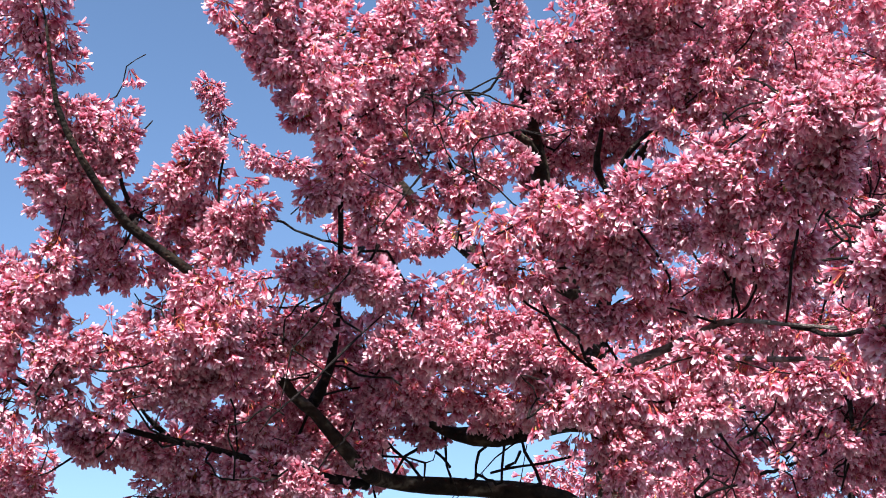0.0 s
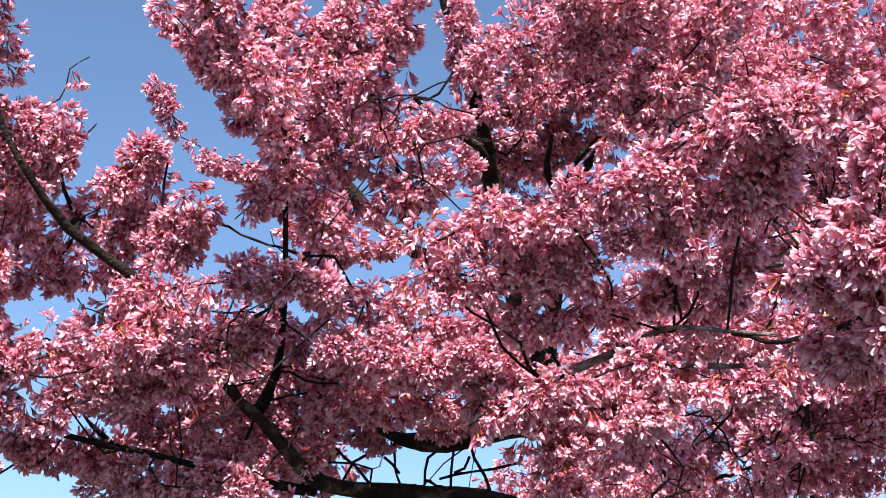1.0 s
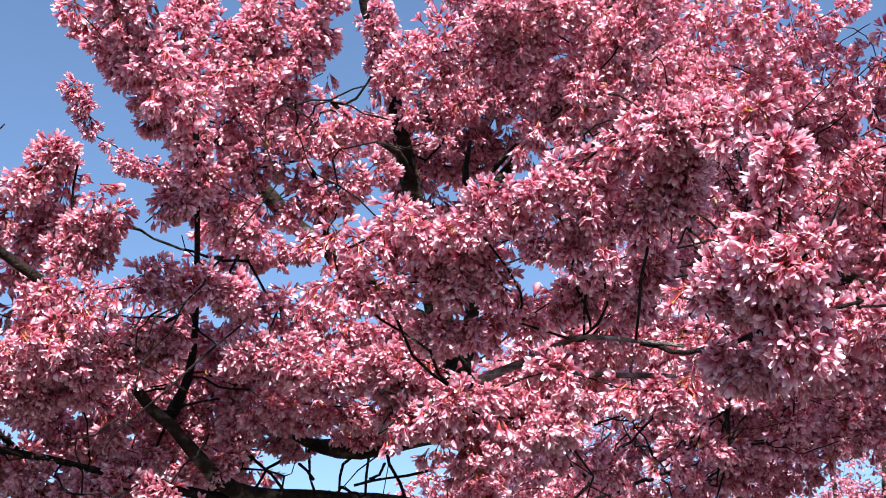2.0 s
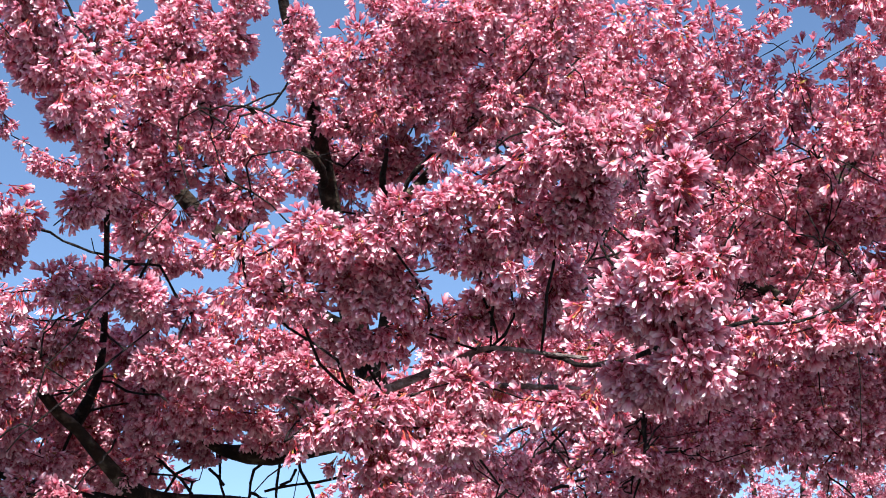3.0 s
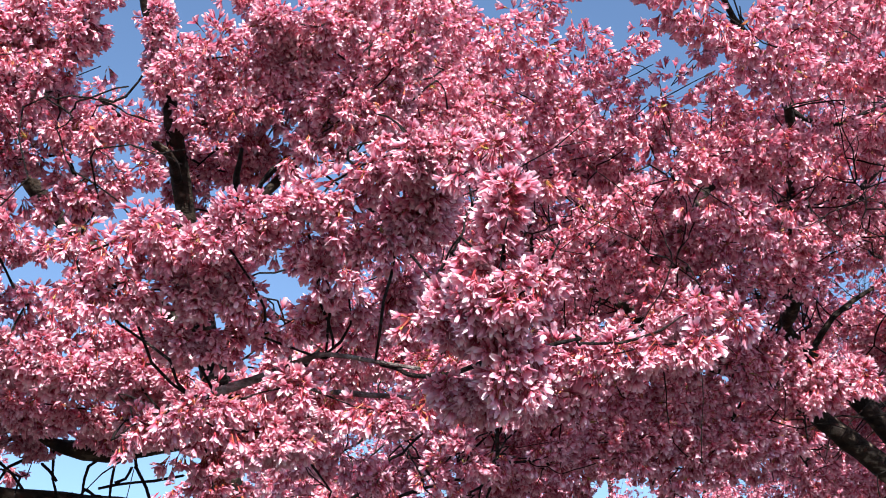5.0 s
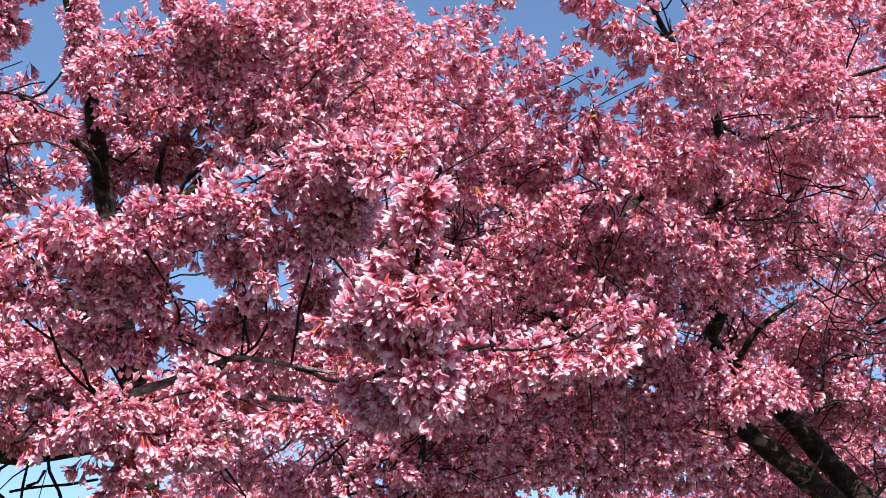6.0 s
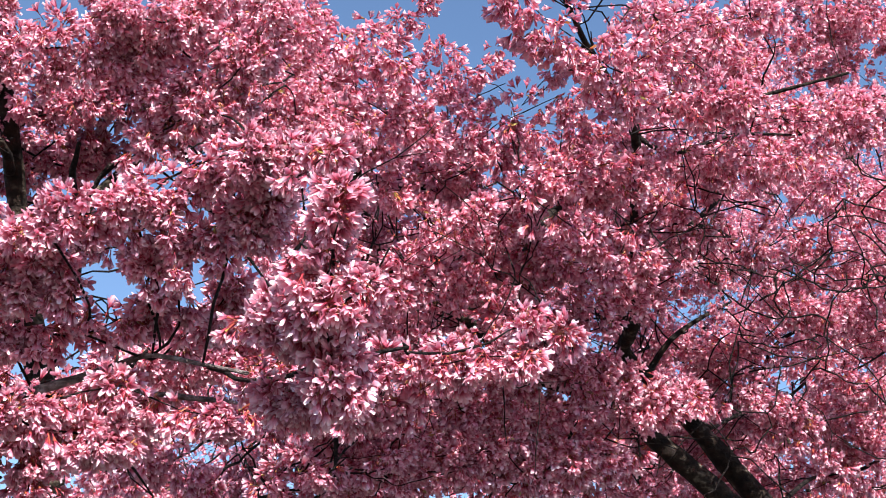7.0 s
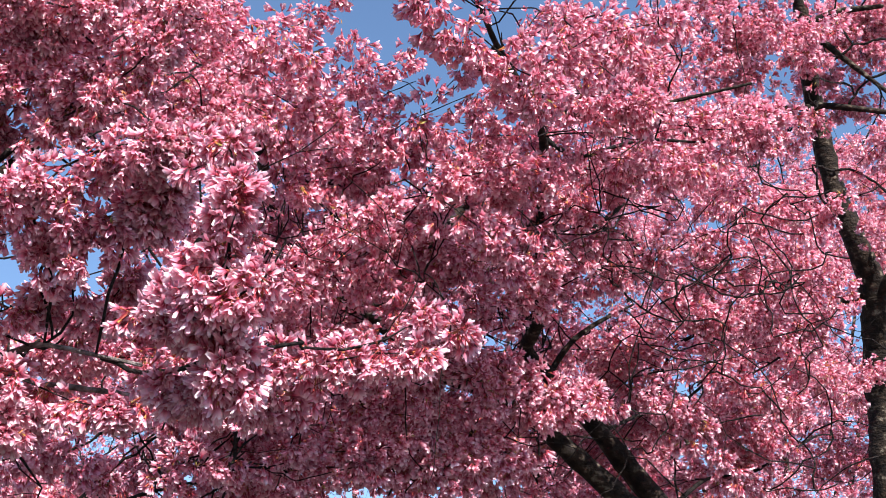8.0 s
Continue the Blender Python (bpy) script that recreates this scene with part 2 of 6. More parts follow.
def cluster(name, place, way, size, kinds, rng):
    """One mesh of flowers: at place, opening along way, of that size."""
    spin = rng.uniform(0, 2 * np.pi, len(place))
    ref = np.where(np.abs(way[:, 2:3]) > 0.9, np.array([[1.0, 0, 0]]), np.array([[0, 0, 1.0]]))
    x0 = unit(np.cross(ref, way))
    y0 = np.cross(way, x0)
    x1 = x0 * np.cos(spin)[:, None] + y0 * np.sin(spin)[:, None]
    y1 = np.cross(way, x1)
    pick = rng.integers(0, len(kinds), len(place))
    vs, ls, ss, us, ms, off = [], [], [], [], [], 0
    for k, (v, loops, sizes, u, mt) in enumerate(kinds):
        idx = np.nonzero(pick == k)[0]
        if not len(idx):
            continue
        w = (x1[idx, None] * v[None, :, 0:1] + y1[idx, None] * v[None, :, 1:2] + way[idx, None] * v[None, :, 2:3]) * size[idx, None, None] + place[idx, None]
        vs.append(w.reshape(-1, 3))
        ls.append((loops[None] + off + np.arange(len(idx))[:, None] * len(v)).ravel())
        ss.append(np.tile(sizes, len(idx)))
        us.append(np.tile(u[loops], len(idx)))
        ms.append(np.tile(mt, len(idx)))
        off += len(idx) * len(v)
    vs, ls, ss, us, ms = (np.concatenate(q) for q in (vs, ls, ss, us, ms))
    me_ = bpy.data.meshes.new(name)
    me_.vertices.add(len(vs))
    me_.vertices.foreach_set("co", vs.ravel())
    me_.loops.add(len(ls))
    me_.loops.foreach_set("vertex_index", ls.astype(np.int32))
    me_.polygons.add(len(ss))
    me_.polygons.foreach_set("loop_start", np.concatenate([[0], np.cumsum(ss)[:-1]]).astype(np.int32))
    uvl = me_.uv_layers.new(name="petal")
    uvl.data.foreach_set("uv", np.stack([us, np.zeros_like(us)], 1).ravel())
    me_.polygons.foreach_set("material_index", ms.astype(np.int32))
    me_.materials.append(PETAL)
    me_.materials.append(STALK)
    me_.materials.append(LEAF)
    me_.update(calc_edges=True)
    return me_


def spray(tree, radius, points, end=0.6, fill=1.0, simple=None, grain=0.0, bits=0.16, singles=0):
    """A flowering shoot: a twig from the nearest wood through the points, sheathed in umbels out to about radius; end: how thick it ends."""
    if simple is None:
        simple = tree["plain"]
    known = np.array(SPINES[tree.name])
    first = np.array(points[0])
    gap = np.linalg.norm(known[:, :3] - first, axis=1)
    near = known[gap.argmin()]
    r0 = min(0.0023, near[3])
    pts = [(*near[:3], r0)] if gap.min() > 0.02 else []
    if gap.min() > 0.12:
        for k in (0.35, 0.7):       # a winding way out
            bow = np.random.default_rng(SEED[0] + int(10 * k)).normal(0, 0.09 * gap.min(), 3)
            pts.append((*(near[:3] * (1 - k) + first * k + bow), r0 * (1 - 0.2 * k)))
    pts += [(*q, r0 * (0.8 - 0.5 * i / len(points))) for i, q in enumerate(points)]
    far = tree["grain"] > 0.006
    rows = smooth(pts, 0.12 if far else 0.04)
    SEED[0] += 1
    rng = np.random.default_rng(SEED[0])
    rows[1:-1, :3] += rng.normal(0, 0.0025, (len(rows) - 2, 3))
    shoot = wood(tree, "shoot", rows, 3 if far else 5, 0.3, TWIG)
    # the flowering stretch
    line = smooth([(*q,) for q in points], 0.01)
    legs = np.r_[0, np.cumsum(np.linalg.norm(np.diff(line, axis=0), axis=1))]
    total = legs[-1]
    count = int(fill * (2 * np.pi * radius * total + 4 * radius**2) / (grain or tree["grain"]))
    count = max(count, 5)
    # spurs: lumps of bloom along the shoot, with thinner places between them
    lumps = max(3, int(total / 0.07) * 3)
    at_ = rng.uniform(-0.03, total + 0.03, lumps)
    lump_way = unit(rng.normal(0, 1, (lumps, 3)) + np.array((0, 0, 0.15)))
    which = rng.integers(0, lumps, count)
    s = np.clip(at_[which] + rng.normal(0, radius * 0.55, count), -radius * 0.4, total + radius * 0.4)
    centre = np.stack([np.interp(s, legs, line[:, k]) for k in range(3)], 1)
    frac = np.clip(s / max(total, 1e-6), 0, 1)
    taper = np.where(frac > 0.5, 1 + (end - 1) * (frac - 0.5) * 2, 1.0) * np.clip(0.8 + frac * 2, 0, 1)
    out_ = unit(lump_way[which] * 0.75 + unit(rng.normal(0, 1, (count, 3))) * 0.85)
    over = np.maximum(s - total, 0) + np.minimum(s, 0)
    tip = unit(line[-1] - line[-3]) if len(line) > 3 else np.array((0, 0, 1.0))
    reach = radius * taper * rng.random(count) ** 0.45 * rng.uniform(0.75, 1.15, count)
    bud = centre + out_ * np.maximum(reach - 0.018, 0.004)[:, None] + tip * over[:, None]
    per = 6
    keep = rng.random(count) < 4 / per
    keep[:4] = True
    bud, out_, s, reach, count = bud[keep], out_[keep], s[keep], reach[keep], int(keep.sum())
    bud4, out4 = np.repeat(bud, per, 0), np.repeat(out_, per, 0)
    n = len(bud4)
    down = np.array((0, 0, -1.0))
    lean = unit(out4 * 0.75 + down * 0.45 + rng.normal(0, 0.52, (n, 3)))      # an umbel's stalks fan out of one bud
    way = unit(lean + down * 0.55 + rng.normal(0, 0.14, (n, 3)))
    size = rng.uniform(0.85, 1.2, n) * (tree["bulk"] if not grain else 0.94)
    place = bud4 + lean * (0.015 * size)[:, None]
    s4 = np.repeat(s, per)
    pieces = max(1, int(round(total / bits)))
    cut = np.clip((s4 / max(total, 1e-6) * pieces).astype(int), 0, pieces - 1)
    kinds = FULL if not simple else PLAIN if tree["grain"] < 0.006 else FAR
    loose = np.zeros(n, bool)
    if singles:     # the outermost flowers, each one an object
        loose[np.argsort(-np.repeat(reach, per) + rng.uniform(0, 0.01, n))[:singles]] = True
        shared = [cluster("flower", np.zeros((1, 3)), np.array([[0, 0, 1.0]]), np.ones(1), [q], rng) for q in kinds]
        for i in np.nonzero(loose)[0]:
            ob = new("flower", shared[rng.integers(0, len(shared))])
            turn = Vector(way[i]).to_track_quat("Z", "Y") @ Euler((0, 0, rng.uniform(0, 6.28))).to_quaternion()
            ob.matrix_basis = Matrix.LocRotScale(place[i], turn, (size[i],) * 3)
            ob.parent = shoot
    if tree["grain"] < 0.0045:      # bronze leaf buds among the flowers
        tufts = rng.choice(count, max(2, count // 4), replace=False)
        ob = new("leaf_bud", cluster("leaf_bud", bud[tufts], unit(out_[tufts] + rng.normal(0, 0.4, (len(tufts), 3))),
                                      rng.uniform(0.8, 1.3, len(tufts)) * tree["bulk"], LEAVES, rng))
        ob.parent = shoot
        tagged(ob, "bronze and olive leaf buds", kind="stuff")
    for k in range(pieces):
        sel = (cut == k) & ~loose
        if sel.sum() < 4:
            continue
        me_ = cluster("blossom", place[sel], way[sel], size[sel], kinds, rng)
        ob = new("blossom", me_)
        ob.parent = shoot
        tagged(ob, kind="stuff")
    return shoot


def cherry_tree(base, label, plain=True, grain=0.0026, bulk=1.0):
    """plain: its flowers are too far off to need folded petals and stalks; grain: square metres of a shoot's outside for each umbel; bulk: flower size."""
    tree = new("cherry_tree")
    tree["plain"], tree["grain"], tree["bulk"] = plain, grain, bulk
    tree.location = base
    bpy.context.view_layer.update()
    tagged(tree, label, "tree", "flowering cherry trees")
    SPINES[tree.name] = []
    return tree


def trunk(tree, points):
    """The trunk, from its root flare on the ground up to where the limbs part."""
    rows = smooth(points, 0.06)
    SPINES[tree.name].extend(rows.tolist())
    return wood(tree, "trunk", rows, 20, 0.07, BARK)


def twiggery(tree, count, low, high, towards, seed, thick=0.0042):
    """Bare zigzag twigs with short spurs, growing out of the wood between two corners of the crown, leaning one way."""
    rng = np.random.default_rng(seed)
    known = np.array(SPINES[tree.name])
    room = known[((known[:, :3] > low) & (known[:, :3] < high)).all(1) & (known[:, 3] < 0.03)]
    for k in range(count):
        foot = room[rng.integers(0, len(room))]
        way = unit(np.array(towards) + rng.normal(0, 0.75, 3))
        p, r_, rows = foot[:3].copy(), min(thick * rng.uniform(0.7, 1.25), foot[3]), []
        rows.append((*p, r_))
        for leg in range(rng.integers(5, 9)):
            way = unit(way + rng.normal(0, 0.38, 3) + np.array((0, 0, -0.05)))
            p = p + way * rng.uniform(0.045, 0.10)
            rows.append((*p, r_ * (1 - 0.1 * leg)))
        twig = wood(tree, "twig", np.array(rows), 5, 0.35, TWIG)
        for leg in range(2, len(rows) - 1, 2):      # spurs
            a_ = np.array(rows[leg][:3])
            b_ = a_ + unit(rng.normal(0, 1, 3) + way * 0.6) * rng.uniform(0.03, 0.11)
            c_ = b_ + unit(b_ - a_ + rng.normal(0, 0.03, 3)) * 0.03
            wood(tree, "spur", np.array([(*a_, r_ * 0.6), (*b_, r_ * 0.5), (*c_, r_ * 0.35)]), 4, 0.3, TWIG, twig)


def nearby_cherry():
    tree = cherry_tree((0.36, 2.57, 0), "cherry tree in full pink bloom with dark spreading boughs", plain=False, grain=0.00096, bulk=0.90)
    trunk(tree, [(0.36, 2.57, -0.05, 0.102), (0.36, 2.57, 0.10, 0.081), (0.33, 2.59, 1.05, 0.066), (0.36, 2.57, 2.10, 0.060)])
    limb(tree, "limb", [(0.36, 2.57, 2.10, 0.036), (0.34, 2.52, 2.28, 0.031), (0.27, 2.46, 2.51, 0.026), (0.20, 2.35, 2.77, 0.020), (0.15, 2.20, 2.93, 0.014), (0.10, 2.13, 3.04, 0.011), (0.08, 2.07, 3.11, 0.007)])
    limb(tree, "limb", [(0.37, 2.63, 2.04, 0.032), (0.25, 2.53, 2.11, 0.020), (0.08, 2.53, 2.13, 0.018), (-0.10, 2.43, 2.12, 0.016), (-0.154, 2.287, 2.119, 0.015), (-0.232, 2.229, 2.197, 0.011), (-0.270, 2.219, 2.226, 0.010), (-0.347, 2.104, 2.312, 0.011), (-0.434, 2.007, 2.380, 0.010), (-0.531, 1.911, 2.428, 0.008), (-0.589, 1.805, 2.496, 0.006), (-0.627, 1.756, 2.573, 0.004), (-0.637, 1.679, 2.679, 0.002)])
    limb(tree, "limb", [(-0.246, 2.275, 2.220, 0.012), (-0.217, 2.226, 2.259, 0.010), (-0.197, 2.177, 2.318, 0.007), (-0.177, 1.970, 2.437, 0.005), (-0.177, 1.822, 2.614, 0.005)])
    limb(tree, "limb", [(-0.140, 2.380, 2.100, 0.010), (-0.263, 2.262, 2.096, 0.008), (-0.370, 2.223, 2.115, 0.007), (-0.449, 2.184, 2.125, 0.006), (-0.556, 2.126, 2.135, 0.005), (-0.643, 2.057, 2.164, 0.005), (-0.751, 2.009, 2.203, 0.004)])
    limb(tree, "limb", [(0.34, 2.53, 2.28, 0.024), (0.23, 2.39, 2.23, 0.023), (0.11, 2.41, 2.21, 0.023), (0.03, 2.41, 2.21, 0.014), (-0.02, 2.41, 2.23, 0.007)])
    limb(tree, "limb", [(0.27, 2.47, 2.48, 0.022), (0.14, 2.45, 2.55, 0.019), (0.02, 2.46, 2.66, 0.017), (-0.05, 2.44, 2.71, 0.017), (-0.12, 2.40, 2.78, 0.016), (-0.19, 2.18, 2.76, 0.012), (-0.23, 1.78, 2.65, 0.008), (-0.24, 1.64, 2.67, 0.005)])
    limb(tree, "limb", [(0.32, 2.44, 2.38, 0.016), (0.34, 2.37, 2.57, 0.014), (0.34, 2.27, 2.67, 0.012), (0.39, 2.22, 2.73, 0.010), (0.46, 2.12, 2.79, 0.008), (0.50, 2.01, 2.85, 0.004)])
    limb(tree, "branch", [(0.34, 2.27, 2.66, 0.008), (0.31, 2.25, 2.72, 0.007), (0.31, 2.16, 2.76, 0.005)])
    limb(tree, "branch", [(0.34, 2.26, 2.67, 0.007), (0.36, 2.23, 2.73, 0.006), (0.41, 2.15, 2.76, 0.005)])
    limb(tree, "limb", [(0.31, 2.49, 2.30, 0.014), (0.22, 2.29, 2.24, 0.011), (0.21, 1.99, 2.17, 0.009), (0.25, 1.87, 2.16, 0.007), (0.31, 1.85, 2.18, 0.007), (0.36, 1.84, 2.20, 0.006), (0.41, 1.82, 2.22, 0.005), (0.44, 1.78, 2.22, 0.004), (0.51, 1.74, 2.20, 0.003), (0.57, 1.70, 2.18, 0.003)], mat=SUNLIT_BARK)
    limb(tree, "branch", [(0.36, 1.84, 2.20, 0.005), (0.42, 1.83, 2.18, 0.004), (0.51, 1.81, 2.17, 0.004), (0.56, 1.72, 2.14, 0.003)], mat=SUNLIT_BARK)
    limb(tree, "branch", [(0.19, 2.30, 2.76, 0.011), (0.17, 2.23, 2.77, 0.009), (0.09, 2.17, 2.79, 0.007), (0.04, 2.06, 2.78, 0.004)])
    limb(tree, "branch", [(0.07, 2.44, 2.60, 0.007), (0.04, 2.29, 2.56, 0.007), (0.03, 2.12, 2.56, 0.005), (0.02, 2.05, 2.60, 0.004), (0.00, 2.02, 2.64, 0.003)])
    limb(tree, "branch", [(-0.32, 2.24, 2.34, 0.005), (-0.24, 2.14, 2.36, 0.004), (-0.18, 2.04, 2.36, 0.002)])
    limb(tree, "branch", [(-0.42, 2.08, 2.43, 0.004), (-0.40, 2.01, 2.48, 0.003), (-0.39, 1.96, 2.58, 0.002)])
    limb(tree, "branch", [(-0.53, 1.98, 2.48, 0.005), (-0.55, 1.91, 2.50, 0.004), (-0.56, 1.86, 2.58, 0.003)])
    limb(tree, "branch", [(-0.49, 2.20, 2.14, 0.005), (-0.52, 2.16, 2.16, 0.004), (-0.54, 2.14, 2.19, 0.003)])
    limb(tree, "branch", [(0.52, 1.75, 2.20, 0.005), (0.57, 1.67, 2.16, 0.004), (0.62, 1.51, 2.13, 0.004), (0.66, 1.41, 2.12, 0.003), (0.72, 1.41, 2.14, 0.002)])
    limb(tree, "branch", [(0.62, 1.51, 2.13, 0.004), (0.60, 1.40, 2.15, 0.003), (0.59, 1.32, 2.20, 0.002), (0.58, 1.26, 2.23, 0.001)])
    limb(tree, "branch", [(0.67, 1.56, 2.11, 0.002), (0.74, 1.58, 2.15, 0.002), (0.79, 1.55, 2.16, 0.002)])
    limb(tree, "branch", [(0.74, 1.46, 2.15, 0.002), (0.83, 1.47, 2.17, 0.002), (0.92, 1.47, 2.22, 0.001)])
    limb(tree, "twig", [(-0.10, 2.48, 2.13, 0.0030), (-0.07, 2.47, 2.18, 0.0030), (-0.04, 2.47, 2.20, 0.0030)])
    limb(tree, "twig", [(0.02, 2.48, 2.14, 0.0030), (0.01, 2.47, 2.19, 0.0030), (0.01, 2.46, 2.22, 0.0030)])
    limb(tree, "twig", [(0.07, 2.48, 2.14, 0.0030), (0.08, 2.47, 2.19, 0.0030), (0.11, 2.46, 2.22, 0.0030)])
    limb(tree, "twig", [(0.12, 2.48, 2.13, 0.0030), (0.13, 2.46, 2.19, 0.0030), (0.13, 2.46, 2.22, 0.0030)])
    limb(tree, "twig", [(0.20, 2.48, 2.13, 0.0030), (0.17, 2.46, 2.19, 0.0030), (0.16, 2.46, 2.22, 0.0030)])
    limb(tree, "twig", [(-0.04, 2.48, 2.14, 0.0030), (-0.09, 2.47, 2.19, 0.0030), (-0.10, 2.46, 2.20, 0.0030)])
    limb(tree, "twig", [(0.02, 2.48, 2.16, 0.0030), (-0.01, 2.47, 2.19, 0.0030)])
    limb(tree, "twig", [(0.13, 2.47, 2.16, 0.0030), (0.15, 2.47, 2.17, 0.0030), (0.16, 2.46, 2.19, 0.0030)])
    limb(tree, "twig", [(0.10, 2.48, 2.15, 0.0030), (0.20, 2.47, 2.17, 0.0030), (0.26, 2.46, 2.18, 0.0030)])
    limb(tree, "twig", [(-0.19, 2.48, 2.12, 0.0030), (-0.25, 2.47, 2.14, 0.0030), (-0.29, 2.47, 2.13, 0.0030)])
    limb(tree, "twig", [(-0.27, 2.08, 2.50, 0.0025), (-0.24, 2.09, 2.49, 0.0025), (-0.20, 2.09, 2.48, 0.0025)])
    limb(tree, "twig", [(-0.10, 2.11, 2.47, 0.0025), (-0.07, 2.13, 2.42, 0.0025), (-0.04, 2.14, 2.39, 0.0025)])
    limb(tree, "twig", [(-0.13, 2.08, 2.53, 0.0025), (-0.12, 2.10, 2.48, 0.0025), (-0.14, 2.12, 2.44, 0.0025)])
    limb(tree, "twig", [(-0.23, 1.91, 2.80, 0.0025), (-0.26, 1.90, 2.83, 0.0025), (-0.28, 1.87, 2.87, 0.0025)])
    limb(tree, "twig", [(0.71, 2.19, 2.52, 0.0027), (0.76, 2.17, 2.53, 0.0027), (0.83, 2.15, 2.51, 0.0027)])
    limb(tree, "twig", [(0.70, 2.21, 2.50, 0.0027), (0.77, 2.18, 2.50, 0.0027), (0.81, 2.18, 2.47, 0.0027)])
    limb(tree, "twig", [(0.72, 2.21, 2.46, 0.0027), (0.79, 2.20, 2.45, 0.0027), (0.83, 2.18, 2.45, 0.0027)])
    limb(tree, "twig", [(0.73, 2.16, 2.58, 0.0027), (0.77, 2.16, 2.54, 0.0027), (0.78, 2.19, 2.48, 0.0027)])
    limb(tree, "twig", [(0.75, 2.14, 2.61, 0.0027), (0.79, 2.14, 2.57, 0.0027), (0.83, 2.12, 2.58, 0.0027)])
    limb(tree, "twig", [(0.71, 2.18, 2.55, 0.0027), (0.77, 2.16, 2.56, 0.0027), (0.83, 2.14, 2.54, 0.0027)])
    spray(tree, 0.091, [(-0.68, 1.67, 2.81), (-0.67, 1.75, 2.71), (-0.66, 1.81, 2.62), (-0.62, 1.87, 2.52)])
    spray(tree, 0.050, [(-0.68, 1.82, 2.59), (-0.72, 1.83, 2.54), (-0.68, 1.86, 2.50)])
    spray(tree, 0.050, [(-0.63, 1.83, 2.60), (-0.57, 1.85, 2.60), (-0.54, 1.88, 2.56)])
    spray(tree, 0.020, [(-0.63, 1.92, 2.65), (-0.58, 1.92, 2.68), (-0.56, 1.90, 2.73), (-0.53, 1.89, 2.75)], end=0.15, fill=0.25)
    spray(tree, 0.030, [(-0.60, 1.96, 2.59), (-0.54, 1.96, 2.63), (-0.52, 1.95, 2.65)], end=0.5)
    spray(tree, 0.068, [(-0.57, 1.98, 2.45), (-0.49, 1.97, 2.51), (-0.44, 1.95, 2.58)], end=0.35)
    spray(tree, 0.052, [(-0.49, 2.05, 2.47), (-0.44, 2.04, 2.52), (-0.42, 2.02, 2.57)])
    spray(tree, 0.042, [(-0.38, 2.09, 2.44), (-0.36, 2.07, 2.48), (-0.35, 2.06, 2.52)])
    spray(tree, 0.051, [(-0.43, 2.03, 2.42), (-0.38, 2.01, 2.49), (-0.36, 1.99, 2.53)], end=0.5)
    spray(tree, 0.046, [(-0.40, 2.03, 2.44), (-0.36, 2.02, 2.47), (-0.34, 2.01, 2.49)])
    spray(tree, 0.067, [(-0.61, 1.88, 2.52), (-0.64, 1.91, 2.43), (-0.66, 1.94, 2.36), (-0.72, 1.94, 2.30)])
    spray(tree, 0.071, [(-0.50, 2.19, 2.46), (-0.59, 2.16, 2.46), (-0.66, 2.13, 2.50), (-0.70, 2.09, 2.55)])
    spray(tree, 0.049, [(-0.60, 2.05, 2.41), (-0.65, 2.04, 2.40), (-0.71, 2.02, 2.40)])
    spray(tree, 0.037, [(-0.57, 2.10, 2.29), (-0.63, 2.09, 2.29), (-0.67, 2.08, 2.27)])
    spray(tree, 0.081, [(-0.71, 2.03, 2.35), (-0.77, 2.01, 2.36), (-0.82, 1.99, 2.37)])
    spray(tree, 0.067, [(-0.42, 1.95, 2.34), (-0.34, 1.97, 2.35), (-0.22, 1.97, 2.37), (-0.13, 1.99, 2.36)])
    spray(tree, 0.078, [(-0.44, 2.04, 2.23), (-0.32, 2.06, 2.26), (-0.24, 2.05, 2.30)])
    spray(tree, 0.057, [(-0.25, 2.34, 2.38), (-0.17, 2.35, 2.40), (-0.15, 2.37, 2.34)])
    spray(tree, 0.080, [(-0.45, 1.93, 2.26), (-0.40, 1.94, 2.25), (-0.37, 1.94, 2.28)])
    spray(tree, 0.067, [(-0.47, 2.04, 2.22), (-0.56, 2.01, 2.24), (-0.64, 1.99, 2.22), (-0.75, 1.95, 2.24)])
    spray(tree, 0.067, [(-0.61, 2.02, 2.17), (-0.68, 2.01, 2.14), (-0.76, 1.98, 2.15)])
    spray(tree, 0.061, [(-0.44, 2.06, 2.18), (-0.51, 2.04, 2.18), (-0.56, 2.04, 2.14)])
    spray(tree, 0.074, [(-0.25, 2.38, 2.33), (-0.37, 2.38, 2.28), (-0.44, 2.39, 2.23), (-0.53, 2.37, 2.23)])
    spray(tree, 0.072, [(-0.32, 2.37, 2.12), (-0.44, 2.36, 2.10), (-0.54, 2.33, 2.13), (-0.62, 2.30, 2.15)])
    spray(tree, 0.071, [(-0.18, 2.47, 2.16), (-0.25, 2.45, 2.20), (-0.35, 2.44, 2.20)])
    spray(tree, 0.065, [(-0.37, 2.27, 2.05), (-0.46, 2.25, 2.04), (-0.55, 2.23, 2.04)])
    spray(tree, 0.075, [(-0.25, 2.44, 2.25), (-0.16, 2.43, 2.30), (-0.08, 2.44, 2.28), (-0.03, 2.45, 2.25)])
    spray(tree, 0.055, [(-0.19, 2.27, 2.31), (-0.13, 2.28, 2.29), (-0.07, 2.28, 2.30)])
    spray(tree, 0.079, [(-0.91, 2.35, 2.17), (-0.83, 2.39, 2.15), (-0.80, 2.41, 2.10), (-0.80, 2.42, 2.04)], end=0.8)
    spray(tree, 0.015, [(-0.76, 2.32, 2.09), (-0.74, 2.32, 2.13), (-0.75, 2.31, 2.16)], end=0.8, fill=0.6)
